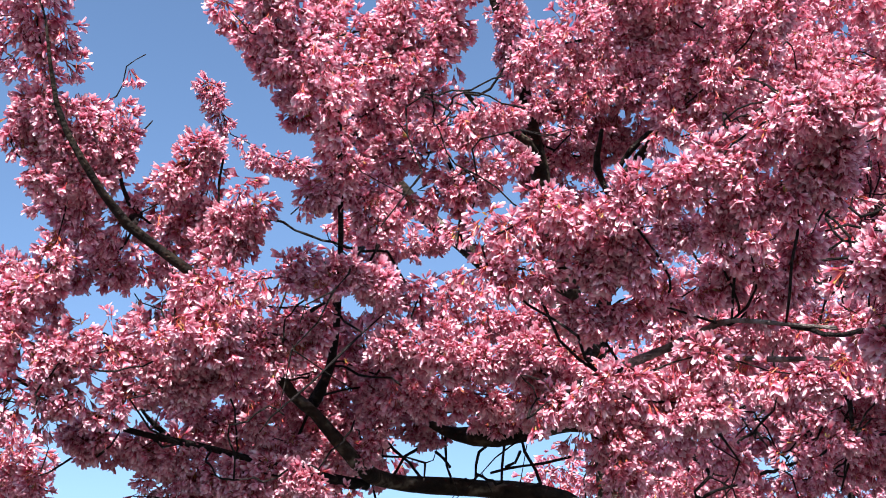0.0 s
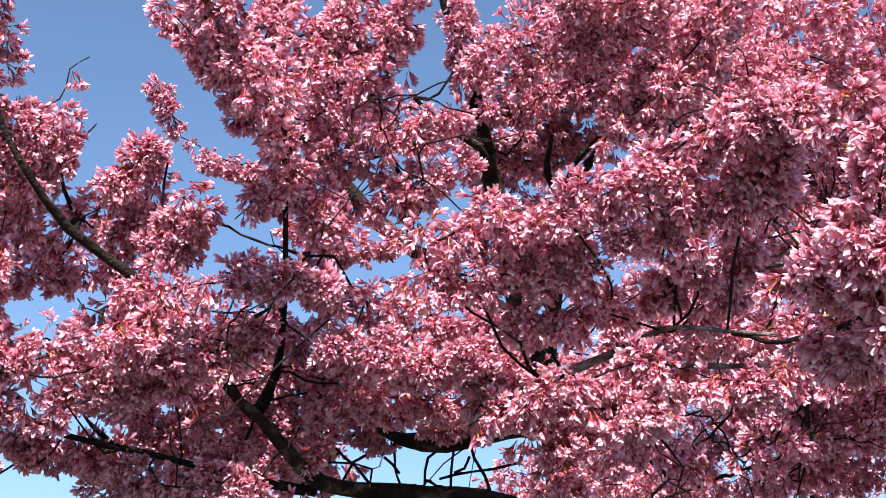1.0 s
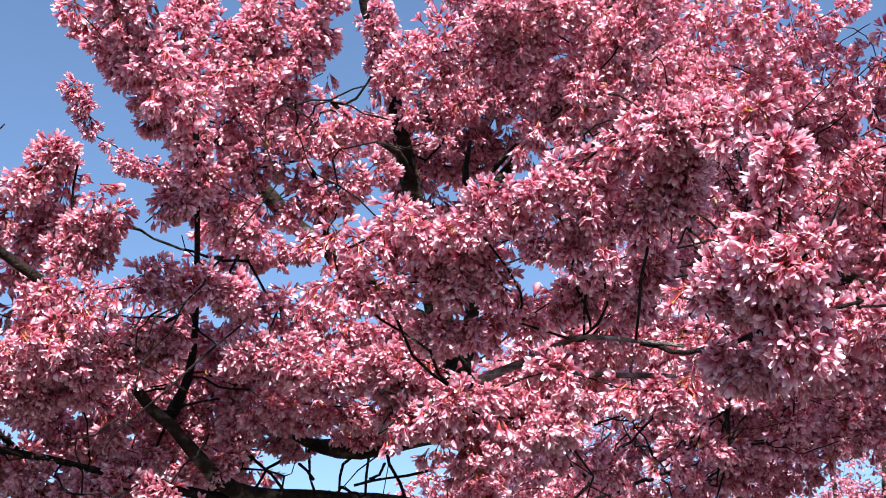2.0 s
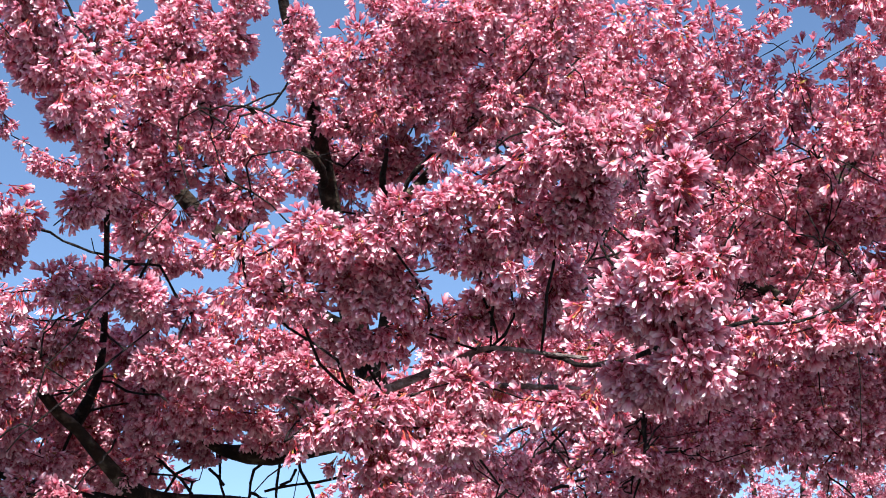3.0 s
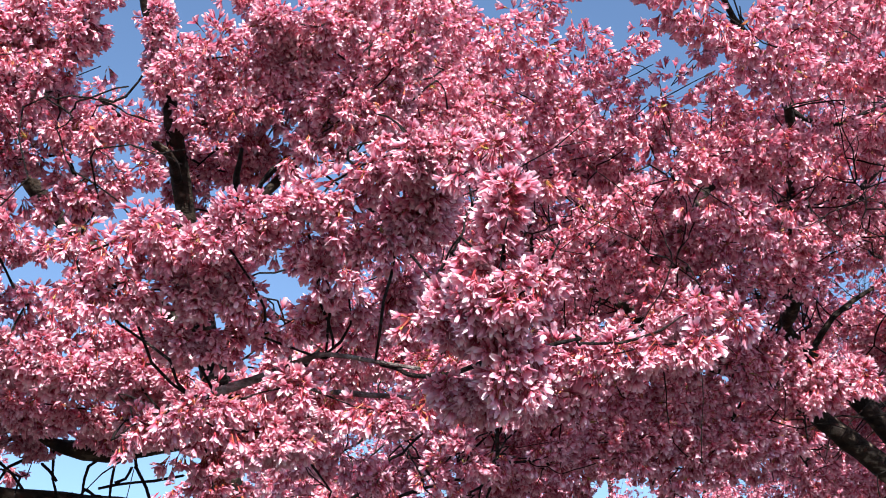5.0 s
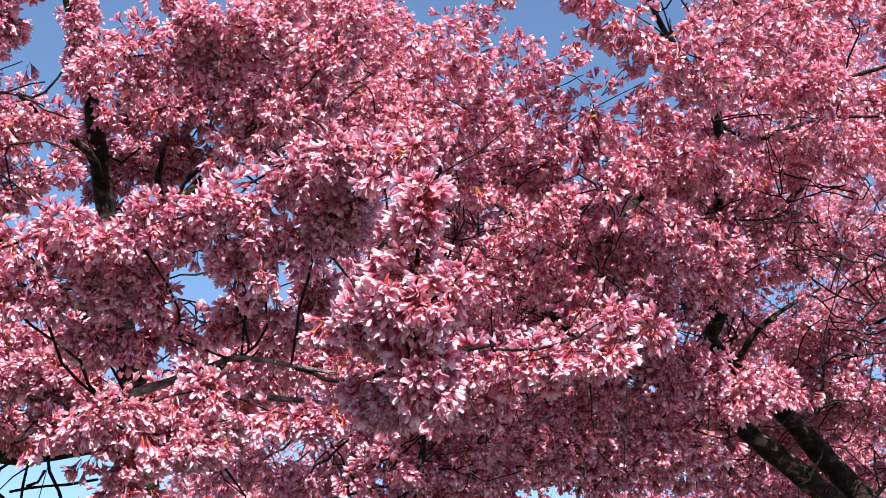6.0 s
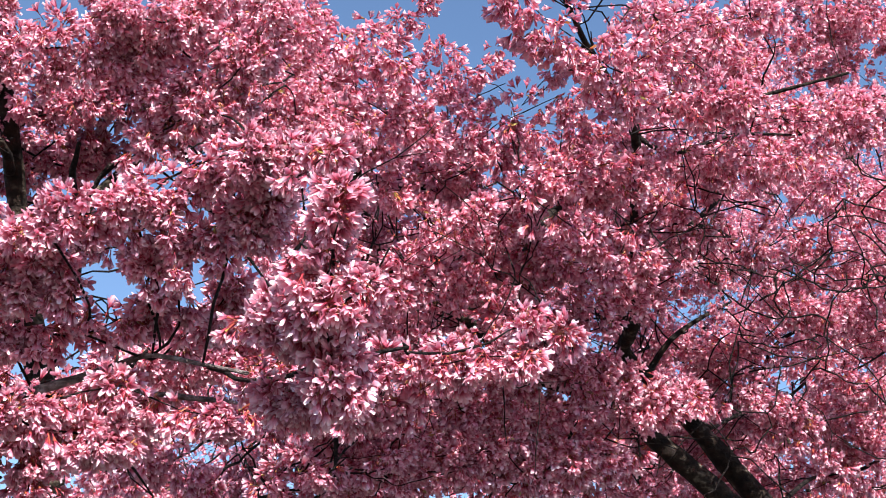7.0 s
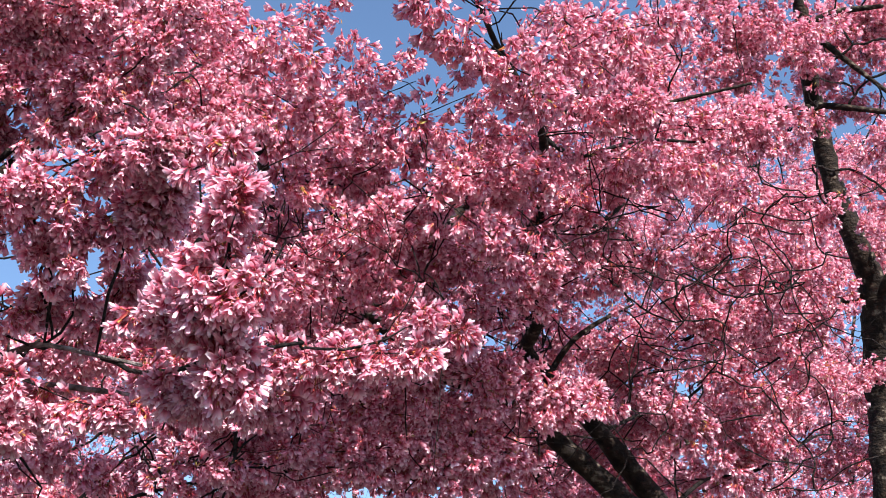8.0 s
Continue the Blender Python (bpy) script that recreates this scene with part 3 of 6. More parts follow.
    spray(tree, 0.051, [(-0.27, 1.77, 2.64), (-0.30, 1.73, 2.69), (-0.32, 1.69, 2.76)])
    spray(tree, 0.047, [(-0.24, 1.71, 2.66), (-0.31, 1.69, 2.67), (-0.34, 1.67, 2.69)], end=0.5)
    spray(tree, 0.054, [(-0.18, 1.82, 2.68), (-0.13, 1.82, 2.69), (-0.09, 1.81, 2.70)])
    spray(tree, 0.071, [(-0.17, 1.72, 2.55), (-0.21, 1.69, 2.60), (-0.26, 1.65, 2.66), (-0.28, 1.59, 2.73)])
    spray(tree, 0.035, [(-0.34, 2.55, 2.88), (-0.42, 2.53, 2.90), (-0.48, 2.50, 2.93), (-0.53, 2.45, 3.01)], end=0.25)
    spray(tree, 0.049, [(-0.18, 1.88, 2.58), (-0.24, 1.86, 2.60), (-0.26, 1.84, 2.64)])
    spray(tree, 0.049, [(-0.18, 1.90, 2.53), (-0.22, 1.92, 2.50), (-0.26, 1.93, 2.46)])
    spray(tree, 0.045, [(-0.18, 1.96, 2.53), (-0.14, 1.97, 2.51), (-0.12, 1.99, 2.48)])
    spray(tree, 0.076, [(-0.15, 1.99, 2.69), (-0.07, 1.96, 2.75), (-0.02, 1.92, 2.81), (0.01, 1.88, 2.87)])
    spray(tree, 0.070, [(-0.15, 1.91, 2.82), (-0.09, 1.92, 2.81), (-0.07, 1.89, 2.86)])
    spray(tree, 0.087, [(-0.09, 2.03, 2.62), (-0.02, 2.01, 2.67), (0.07, 2.00, 2.69)])
    spray(tree, 0.070, [(-0.05, 2.06, 2.57), (0.02, 2.06, 2.58), (0.10, 2.04, 2.61)])
    spray(tree, 0.056, [(-0.20, 2.40, 2.66), (-0.11, 2.42, 2.63), (-0.03, 2.42, 2.64)])
    spray(tree, 0.091, [(0.16, 2.02, 2.84), (0.25, 1.99, 2.86), (0.34, 1.98, 2.87), (0.40, 1.94, 2.90)])
    spray(tree, 0.114, [(0.20, 2.31, 2.86), (0.32, 2.26, 2.92), (0.43, 2.24, 2.93), (0.54, 2.23, 2.90)])
    spray(tree, 0.091, [(0.44, 2.04, 2.74), (0.53, 1.98, 2.81), (0.57, 1.93, 2.86), (0.60, 1.88, 2.92)])
    spray(tree, 0.059, [(0.13, 2.21, 2.92), (0.12, 2.16, 2.99), (0.13, 2.13, 3.03)])
    spray(tree, 0.083, [(0.21, 2.41, 2.80), (0.29, 2.38, 2.84), (0.36, 2.36, 2.86)])
    spray(tree, 0.072, [(0.06, 1.74, 2.32), (0.12, 1.72, 2.35), (0.19, 1.71, 2.36), (0.25, 1.72, 2.33), (0.29, 1.72, 2.30)])
    spray(tree, 0.058, [(0.08, 1.75, 2.28), (0.17, 1.74, 2.29), (0.24, 1.74, 2.28)])
    spray(tree, 0.087, [(-0.09, 2.14, 2.39), (0.01, 2.14, 2.39), (0.12, 2.15, 2.36), (0.23, 2.14, 2.35)])
    spray(tree, 0.078, [(-0.05, 2.07, 2.28), (0.06, 2.08, 2.25), (0.18, 2.08, 2.25)])
    spray(tree, 0.064, [(-0.06, 2.19, 2.23), (0.04, 2.20, 2.23), (0.12, 2.20, 2.22)])
    spray(tree, 0.083, [(0.18, 2.09, 2.21), (0.25, 2.09, 2.19), (0.30, 2.11, 2.10), (0.29, 2.13, 2.01)])
    spray(tree, 0.059, [(0.24, 1.81, 2.24), (0.32, 1.80, 2.24), (0.39, 1.77, 2.27), (0.46, 1.75, 2.29)])
    spray(tree, 0.053, [(0.33, 2.04, 2.23), (0.42, 2.03, 2.21), (0.50, 2.01, 2.23)])
    spray(tree, 0.070, [(0.34, 2.18, 2.20), (0.42, 2.17, 2.20), (0.49, 2.15, 2.22)])
    spray(tree, 0.066, [(0.26, 1.65, 2.34), (0.32, 1.63, 2.37), (0.39, 1.61, 2.38), (0.45, 1.58, 2.40)])
    spray(tree, 0.056, [(0.39, 1.60, 2.39), (0.45, 1.56, 2.44), (0.51, 1.53, 2.45), (0.56, 1.52, 2.45)])
    spray(tree, 0.067, [(0.42, 1.69, 2.32), (0.47, 1.67, 2.34), (0.53, 1.64, 2.36), (0.56, 1.60, 2.41)])
    spray(tree, 0.051, [(0.46, 1.82, 2.24), (0.51, 1.79, 2.28), (0.54, 1.76, 2.32)])
    spray(tree, 0.056, [(0.47, 1.96, 2.27), (0.56, 1.94, 2.27), (0.64, 1.91, 2.27)])
    spray(tree, 0.055, [(0.40, 2.00, 2.31), (0.39, 2.02, 2.26), (0.37, 2.04, 2.24)])
    spray(tree, 0.058, [(-0.46, 2.11, 2.34), (-0.52, 2.09, 2.35), (-0.55, 2.08, 2.37)])
    spray(tree, 0.063, [(0.34, 2.26, 2.57), (0.40, 2.24, 2.59), (0.46, 2.23, 2.58)])
    spray(tree, 0.060, [(0.15, 2.03, 2.25), (0.21, 2.02, 2.26), (0.27, 2.02, 2.23)])
    spray(tree, 0.039, [(0.13, 1.87, 2.09), (0.16, 1.86, 2.11), (0.19, 1.86, 2.11)])
    spray(tree, 0.065, [(0.60, 1.34, 2.07), (0.58, 1.32, 2.14), (0.58, 1.30, 2.19), (0.58, 1.27, 2.24)], singles=280, grain=0.0010)
    spray(tree, 0.038, [(0.58, 1.30, 2.14), (0.62, 1.27, 2.16), (0.64, 1.25, 2.20)], end=0.7)
    spray(tree, 0.061, [(0.65, 1.40, 2.11), (0.60, 1.41, 2.12), (0.55, 1.41, 2.15), (0.53, 1.42, 2.15)])
    spray(tree, 0.050, [(0.66, 1.46, 2.08), (0.61, 1.48, 2.07), (0.56, 1.49, 2.09)])
    spray(tree, 0.044, [(0.71, 1.53, 2.14), (0.78, 1.50, 2.15), (0.84, 1.47, 2.16), (0.89, 1.45, 2.16)], end=0.5)
    spray(tree, 0.036, [(0.72, 1.59, 2.11), (0.78, 1.57, 2.13), (0.81, 1.55, 2.15)])
    spray(tree, 0.027, [(0.92, 1.47, 2.22), (0.95, 1.45, 2.23), (0.96, 1.45, 2.21)], end=0.8)
    spray(tree, 0.026, [(0.54, 1.34, 2.32), (0.57, 1.31, 2.34)], end=0.9, fill=0.7)
    spray(tree, 0.048, [(0.30, 1.78, 2.13), (0.40, 1.76, 2.16), (0.49, 1.76, 2.13), (0.57, 1.74, 2.13)])
    spray(tree, 0.053, [(0.25, 1.79, 2.11), (0.34, 1.79, 2.09), (0.42, 1.78, 2.09)])
    spray(tree, 0.047, [(0.49, 1.57, 2.44), (0.54, 1.56, 2.46), (0.57, 1.54, 2.47)])
    spray(tree, 0.058, [(0.44, 1.68, 2.37), (0.51, 1.65, 2.39), (0.57, 1.63, 2.40)])
    spray(tree, 0.090, [(0.78, 2.58, 2.50), (0.86, 2.56, 2.47), (0.94, 2.54, 2.46)], simple=True, grain=0.0021)
    spray(tree, 0.094, [(0.76, 2.34, 3.24), (0.69, 2.33, 3.28), (0.61, 2.31, 3.34)], simple=True, grain=0.0021)
    spray(tree, 0.095, [(0.06, 2.61, 3.06), (-0.04, 2.63, 3.04), (-0.15, 2.63, 3.03)], simple=True, grain=0.0021)
    spray(tree, 0.093, [(0.52, 2.43, 3.20), (0.42, 2.43, 3.22), (0.33, 2.41, 3.26)], simple=True, grain=0.0021)
    spray(tree, 0.087, [(0.58, 2.52, 2.51), (0.66, 2.49, 2.54), (0.73, 2.46, 2.58)], simple=True, grain=0.0021)
    spray(tree, 0.089, [(0.33, 2.67, 2.41), (0.42, 2.66, 2.40), (0.51, 2.64, 2.41)], simple=True, grain=0.0021)
    spray(tree, 0.089, [(0.81, 2.57, 2.42), (0.75, 2.56, 2.48), (0.70, 2.55, 2.56)], simple=True, grain=0.0021)
    spray(tree, 0.086, [(0.33, 2.45, 2.73), (0.26, 2.44, 2.78), (0.19, 2.41, 2.84)], simple=True, grain=0.0021)
    spray(tree, 0.089, [(0.53, 2.62, 2.50), (0.61, 2.59, 2.53), (0.68, 2.55, 2.58)], simple=True, grain=0.0021)
    spray(tree, 0.096, [(0.74, 2.51, 3.11), (0.64, 2.53, 3.13), (0.55, 2.53, 3.16)], simple=True, grain=0.0021)
    spray(tree, 0.092, [(0.43, 2.59, 2.87), (0.34, 2.59, 2.90), (0.25, 2.57, 2.96)], simple=True, grain=0.0021)
    spray(tree, 0.092, [(0.48, 2.46, 3.06), (0.57, 2.43, 3.07), (0.65, 2.39, 3.10)], simple=True, grain=0.0021)
    spray(tree, 0.090, [(0.83, 2.37, 2.96), (0.75, 2.40, 2.94), (0.66, 2.43, 2.95)], simple=True, grain=0.0021)
    spray(tree, 0.093, [(0.76, 2.41, 3.12), (0.84, 2.40, 3.09), (0.93, 2.39, 3.06)], simple=True, grain=0.0021)
    spray(tree, 0.087, [(0.58, 2.32, 2.97), (0.49, 2.33, 2.98), (0.40, 2.33, 3.00)], simple=True, grain=0.0021)
    spray(tree, 0.092, [(0.78, 2.42, 3.04), (0.72, 2.40, 3.10), (0.65, 2.37, 3.17)], simple=True, grain=0.0021)
    spray(tree, 0.093, [(0.67, 2.48, 2.99), (0.76, 2.46, 2.99), (0.85, 2.43, 3.00)], simple=True, grain=0.0021)
    spray(tree, 0.097, [(0.36, 2.68, 3.03), (0.25, 2.69, 3.02), (0.15, 2.69, 3.04)], simple=True, grain=0.0021)
    spray(tree, 0.089, [(0.55, 2.59, 2.56), (0.64, 2.57, 2.55), (0.73, 2.55, 2.56)], simple=True, grain=0.0021)
    spray(tree, 0.092, [(0.37, 2.63, 2.81), (0.27, 2.66, 2.78), (0.18, 2.67, 2.77)], simple=True, grain=0.0021)
    spray(tree, 0.097, [(0.82, 2.65, 2.89), (0.74, 2.66, 2.92), (0.65, 2.66, 2.98)], simple=True, grain=0.0021)
    spray(tree, 0.091, [(0.76, 2.33, 3.11), (0.67, 2.34, 3.13), (0.58, 2.34, 3.17)], simple=True, grain=0.0021)
    spray(tree, 0.097, [(0.69, 2.45, 3.32), (0.76, 2.48, 3.25), (0.83, 2.50, 3.18)], simple=True, grain=0.0021)
    spray(tree, 0.092, [(0.37, 2.39, 3.21), (0.46, 2.37, 3.22), (0.54, 2.33, 3.25)], simple=True, grain=0.0021)
    spray(tree, 0.088, [(0.03, 2.69, 2.39), (0.13, 2.69, 2.40), (0.22, 2.67, 2.43)], simple=True, grain=0.0021)
    spray(tree, 0.088, [(-0.17, 2.41, 2.97), (-0.08, 2.40, 3.00), (0.01, 2.38, 3.04)], simple=True, grain=0.0021)
    spray(tree, 0.097, [(0.57, 2.84, 2.62), (0.66, 2.80, 2.65), (0.74, 2.76, 2.71)], simple=True, grain=0.0021)
    spray(tree, 0.091, [(0.67, 2.55, 2.78), (0.75, 2.52, 2.78), (0.84, 2.49, 2.80)], simple=True, grain=0.0021)
    spray(tree, 0.096, [(0.73, 2.41, 3.30), (0.64, 2.40, 3.34), (0.55, 2.39, 3.39)], simple=True, grain=0.0021)
    spray(tree, 0.095, [(0.87, 2.73, 2.55), (0.78, 2.76, 2.55), (0.69, 2.77, 2.57)], simple=True, grain=0.0021)
    spray(tree, 0.072, [(-0.24, 2.43, 2.46), (-0.32, 2.43, 2.43), (-0.39, 2.43, 2.41)], simple=True, grain=0.0021)
    spray(tree, 0.075, [(-0.37, 2.52, 2.45), (-0.45, 2.51, 2.45), (-0.52, 2.49, 2.47)], simple=True, grain=0.0021)
    spray(tree, 0.077, [(-0.30, 2.67, 2.27), (-0.22, 2.68, 2.24), (-0.14, 2.69, 2.24)], simple=True, grain=0.0021)
    spray(tree, 0.076, [(-0.18, 2.63, 2.28), (-0.26, 2.63, 2.27), (-0.34, 2.62, 2.27)], simple=True, grain=0.0021)
    spray(tree, 0.079, [(-0.21, 2.72, 2.35), (-0.13, 2.73, 2.36), (-0.05, 2.72, 2.39)], simple=True, grain=0.0021)
    spray(tree, 0.076, [(-0.23, 2.58, 2.42), (-0.31, 2.58, 2.41), (-0.39, 2.56, 2.42)], simple=True, grain=0.0021)
    spray(tree, 0.076, [(-0.39, 2.57, 2.44), (-0.46, 2.56, 2.45), (-0.53, 2.53, 2.49)], simple=True, grain=0.0021)
    spray(tree, 0.079, [(-0.33, 2.69, 2.39), (-0.26, 2.69, 2.42), (-0.18, 2.68, 2.47)], simple=True, grain=0.0021)
    spray(tree, 0.074, [(-0.35, 2.54, 2.30), (-0.29, 2.53, 2.34), (-0.23, 2.52, 2.40)], simple=True, grain=0.0021)
    spray(tree, 0.079, [(-0.31, 2.68, 2.42), (-0.25, 2.71, 2.36), (-0.18, 2.72, 2.32)], simple=True, grain=0.0021)
    spray(tree, 0.074, [(-0.35, 2.42, 2.56), (-0.27, 2.43, 2.56), (-0.19, 2.43, 2.58)], simple=True, grain=0.0021)
    spray(tree, 0.079, [(-0.39, 2.69, 2.38), (-0.32, 2.69, 2.40), (-0.24, 2.69, 2.44)], simple=True, grain=0.0021)
    spray(tree, 0.073, [(-0.27, 2.47, 2.42), (-0.34, 2.45, 2.43), (-0.41, 2.43, 2.47)], simple=True, grain=0.0021)
    spray(tree, 0.080, [(-0.49, 2.75, 2.28), (-0.54, 2.72, 2.32), (-0.60, 2.69, 2.39)], simple=True, grain=0.0021)
    spray(tree, 0.079, [(-0.45, 2.68, 2.42), (-0.37, 2.70, 2.38), (-0.29, 2.71, 2.37)], simple=True, grain=0.0021)
    spray(tree, 0.080, [(-0.21, 2.78, 2.23), (-0.29, 2.78, 2.22), (-0.37, 2.77, 2.22)], simple=True, grain=0.0021)
    limb(tree, "twig", [(-0.02, 2.00, 2.65, 0.0018), (-0.02, 1.99, 2.68, 0.0018), (-0.02, 1.97, 2.71, 0.0018), (-0.02, 1.95, 2.74, 0.0018)])
    limb(tree, "twig", [(-0.03, 2.18, 2.33, 0.0018), (-0.07, 2.18, 2.31, 0.0018), (-0.10, 2.19, 2.29, 0.0018), (-0.12, 2.19, 2.26, 0.0018)])
    limb(tree, "twig", [(0.60, 1.87, 2.65, 0.0017), (0.57, 1.88, 2.66, 0.0017), (0.53, 1.90, 2.65, 0.0017), (0.50, 1.91, 2.64, 0.0017)])
    limb(tree, "twig", [(0.20, 2.25, 2.32, 0.0018), (0.20, 2.26, 2.29, 0.0018), (0.22, 2.27, 2.26, 0.0018), (0.24, 2.28, 2.22, 0.0018)])
    limb(tree, "twig", [(0.13, 1.99, 2.20, 0.0016), (0.15, 2.00, 2.18, 0.0016), (0.17, 2.00, 2.15, 0.0016), (0.20, 2.01, 2.14, 0.0016)])
    limb(tree, "twig", [(-0.01, 1.82, 2.64, 0.0016), (0.03, 1.82, 2.64, 0.0016), (0.06, 1.81, 2.65, 0.0016), (0.10, 1.80, 2.66, 0.0016)])
    limb(tree, "twig", [(0.01, 1.91, 2.65, 0.0017), (-0.01, 1.92, 2.63, 0.0017), (0.00, 1.94, 2.60, 0.0017), (0.02, 1.95, 2.57, 0.0017)])
    limb(tree, "twig", [(0.19, 1.98, 2.47, 0.0017), (0.22, 1.99, 2.46, 0.0017), (0.26, 1.99, 2.44, 0.0017), (0.29, 2.00, 2.42, 0.0017)])
    limb(tree, "twig", [(0.47, 1.80, 2.59, 0.0016), (0.50, 1.78, 2.60, 0.0016), (0.54, 1.77, 2.60, 0.0016), (0.57, 1.76, 2.61, 0.0016)])
    limb(tree, "twig", [(0.02, 1.88, 2.67, 0.0017), (0.06, 1.88, 2.67, 0.0017), (0.10, 1.89, 2.66, 0.0017), (0.14, 1.89, 2.65, 0.0017)])
    limb(tree, "twig", [(0.04, 2.01, 2.59, 0.0017), (0.06, 2.02, 2.56, 0.0017), (0.05, 2.04, 2.53, 0.0017), (0.04, 2.05, 2.50, 0.0017)])
    limb(tree, "twig", [(0.23, 1.95, 2.39, 0.0016), (0.19, 1.96, 2.39, 0.0016), (0.15, 1.96, 2.39, 0.0016), (0.11, 1.97, 2.39, 0.0016)])
    limb(tree, "twig", [(0.49, 2.09, 2.33, 0.0018), (0.49, 2.08, 2.36, 0.0018), (0.49, 2.07, 2.39, 0.0018), (0.51, 2.05, 2.42, 0.0018)])
    limb(tree, "twig", [(0.53, 1.89, 2.49, 0.0017), (0.49, 1.90, 2.48, 0.0017), (0.45, 1.91, 2.49, 0.0017), (0.42, 1.92, 2.49, 0.0017)])
    limb(tree, "twig", [(0.36, 2.02, 2.32, 0.0017), (0.34, 2.03, 2.29, 0.0017), (0.31, 2.04, 2.27, 0.0017), (0.28, 2.05, 2.26, 0.0017)])
    limb(tree, "twig", [(0.59, 2.03, 2.31, 0.0017), (0.58, 2.05, 2.28, 0.0017), (0.57, 2.06, 2.26, 0.0017), (0.58, 2.07, 2.23, 0.0017)])
    limb(tree, "twig", [(0.09, 2.25, 2.35, 0.0018), (0.06, 2.26, 2.32, 0.0018), (0.05, 2.27, 2.29, 0.0018), (0.01, 2.28, 2.27, 0.0018)])
    limb(tree, "twig", [(0.58, 1.83, 2.58, 0.0017), (0.54, 1.84, 2.58, 0.0017), (0.50, 1.85, 2.59, 0.0017), (0.47, 1.85, 2.60, 0.0017)])
    limb(tree, "twig", [(-0.48, 2.15, 2.27, 0.0018), (-0.46, 2.14, 2.29, 0.0018), (-0.44, 2.14, 2.32, 0.0018), (-0.40, 2.14, 2.34, 0.0018)])
    limb(tree, "twig", [(-0.24, 2.17, 2.25, 0.0018), (-0.28, 2.17, 2.25, 0.0018), (-0.32, 2.16, 2.25, 0.0018), (-0.36, 2.16, 2.24, 0.0018)])
    limb(tree, "twig", [(-0.21, 2.12, 2.07, 0.0017), (-0.19, 2.12, 2.10, 0.0017), (-0.16, 2.11, 2.12, 0.0017), (-0.15, 2.11, 2.15, 0.0017)])
    limb(tree, "twig", [(-0.62, 1.96, 2.21, 0.0017), (-0.64, 1.96, 2.18, 0.0017), (-0.66, 1.97, 2.15, 0.0017), (-0.66, 1.97, 2.13, 0.0017)])
    limb(tree, "twig", [(-0.58, 1.96, 2.19, 0.0016), (-0.54, 1.97, 2.19, 0.0016), (-0.51, 1.98, 2.20, 0.0016), (-0.48, 1.98, 2.21, 0.0016)])
    limb(tree, "twig", [(-0.40, 2.24, 2.28, 0.0018), (-0.44, 2.23, 2.28, 0.0018), (-0.48, 2.22, 2.27, 0.0018), (-0.51, 2.22, 2.26, 0.0018)])
    limb(tree, "twig", [(-0.37, 2.09, 2.04, 0.0017), (-0.33, 2.09, 2.04, 0.0017), (-0.30, 2.10, 2.04, 0.0017), (-0.26, 2.10, 2.06, 0.0017)])
    limb(tree, "twig", [(-0.27, 2.01, 2.26, 0.0017), (-0.27, 2.00, 2.28, 0.0017), (-0.26, 2.00, 2.31, 0.0017), (-0.23, 1.99, 2.33, 0.0017)])
    limb(tree, "twig", [(-0.37, 2.19, 2.16, 0.0018), (-0.37, 2.18, 2.19, 0.0018), (-0.39, 2.17, 2.22, 0.0018), (-0.41, 2.16, 2.25, 0.0018)])
    limb(tree, "twig", [(-0.45, 2.10, 2.25, 0.0017), (-0.43, 2.09, 2.28, 0.0017), (-0.40, 2.09, 2.29, 0.0017), (-0.36, 2.10, 2.30, 0.0017)])
    limb(tree, "twig", [(-0.35, 2.01, 2.11, 0.0016), (-0.32, 2.01, 2.12, 0.0016), (-0.29, 2.00, 2.14, 0.0016), (-0.26, 2.01, 2.13, 0.0016)])
    limb(tree, "twig", [(-0.34, 2.09, 2.38, 0.0017), (-0.32, 2.10, 2.36, 0.0017), (-0.28, 2.11, 2.36, 0.0017), (-0.24, 2.11, 2.36, 0.0017)])
    spray(tree, 0.040, [(0.01, 2.35, 2.23), (0.10, 2.35, 2.23), (0.20, 2.34, 2.24)])
    # unseen sprays overhead, added only to cast shade on the blossom below
    spray(tree, 0.13, [(-0.22, 1.71, 3.63), (-0.02, 1.62, 3.69), (0.18, 1.53, 3.67)], simple=True, grain=0.0024)
    spray(tree, 0.13, [(-0.11, 1.70, 3.60), (0.09, 1.62, 3.66), (0.29, 1.53, 3.65)], simple=True, grain=0.0024)
    spray(tree, 0.13, [(-0.00, 1.68, 3.61), (0.19, 1.59, 3.67), (0.39, 1.50, 3.66)], simple=True, grain=0.0024)
    spray(tree, 0.13, [(-0.11, 1.74, 3.54), (0.09, 1.65, 3.61), (0.29, 1.56, 3.59)], simple=True, grain=0.0024)
    spray(tree, 0.13, [(0.08, 1.63, 3.65), (0.28, 1.54, 3.71), (0.47, 1.46, 3.69)], simple=True, grain=0.0024)
    spray(tree, 0.045, [(-0.65, 2.22, 2.15), (-0.54, 2.22, 2.12), (-0.46, 2.22, 2.09)])
    spray(tree, 0.050, [(-0.53, 2.20, 2.12), (-0.42, 2.20, 2.08), (-0.35, 2.20, 2.05)])
    spray(tree, 0.050, [(-0.36, 2.20, 2.08), (-0.26, 2.20, 2.07), (-0.18, 2.20, 2.04)])
    spray(tree, 0.040, [(-0.47, 2.25, 2.21), (-0.38, 2.25, 2.17), (-0.29, 2.25, 2.15)])
    spray(tree, 0.040, [(-0.40, 2.20, 2.27), (-0.36, 2.20, 2.22), (-0.34, 2.20, 2.18)])
    spray(tree, 0.045, [(-0.15, 2.30, 2.27), (-0.11, 2.30, 2.21), (-0.14, 2.30, 2.15)])
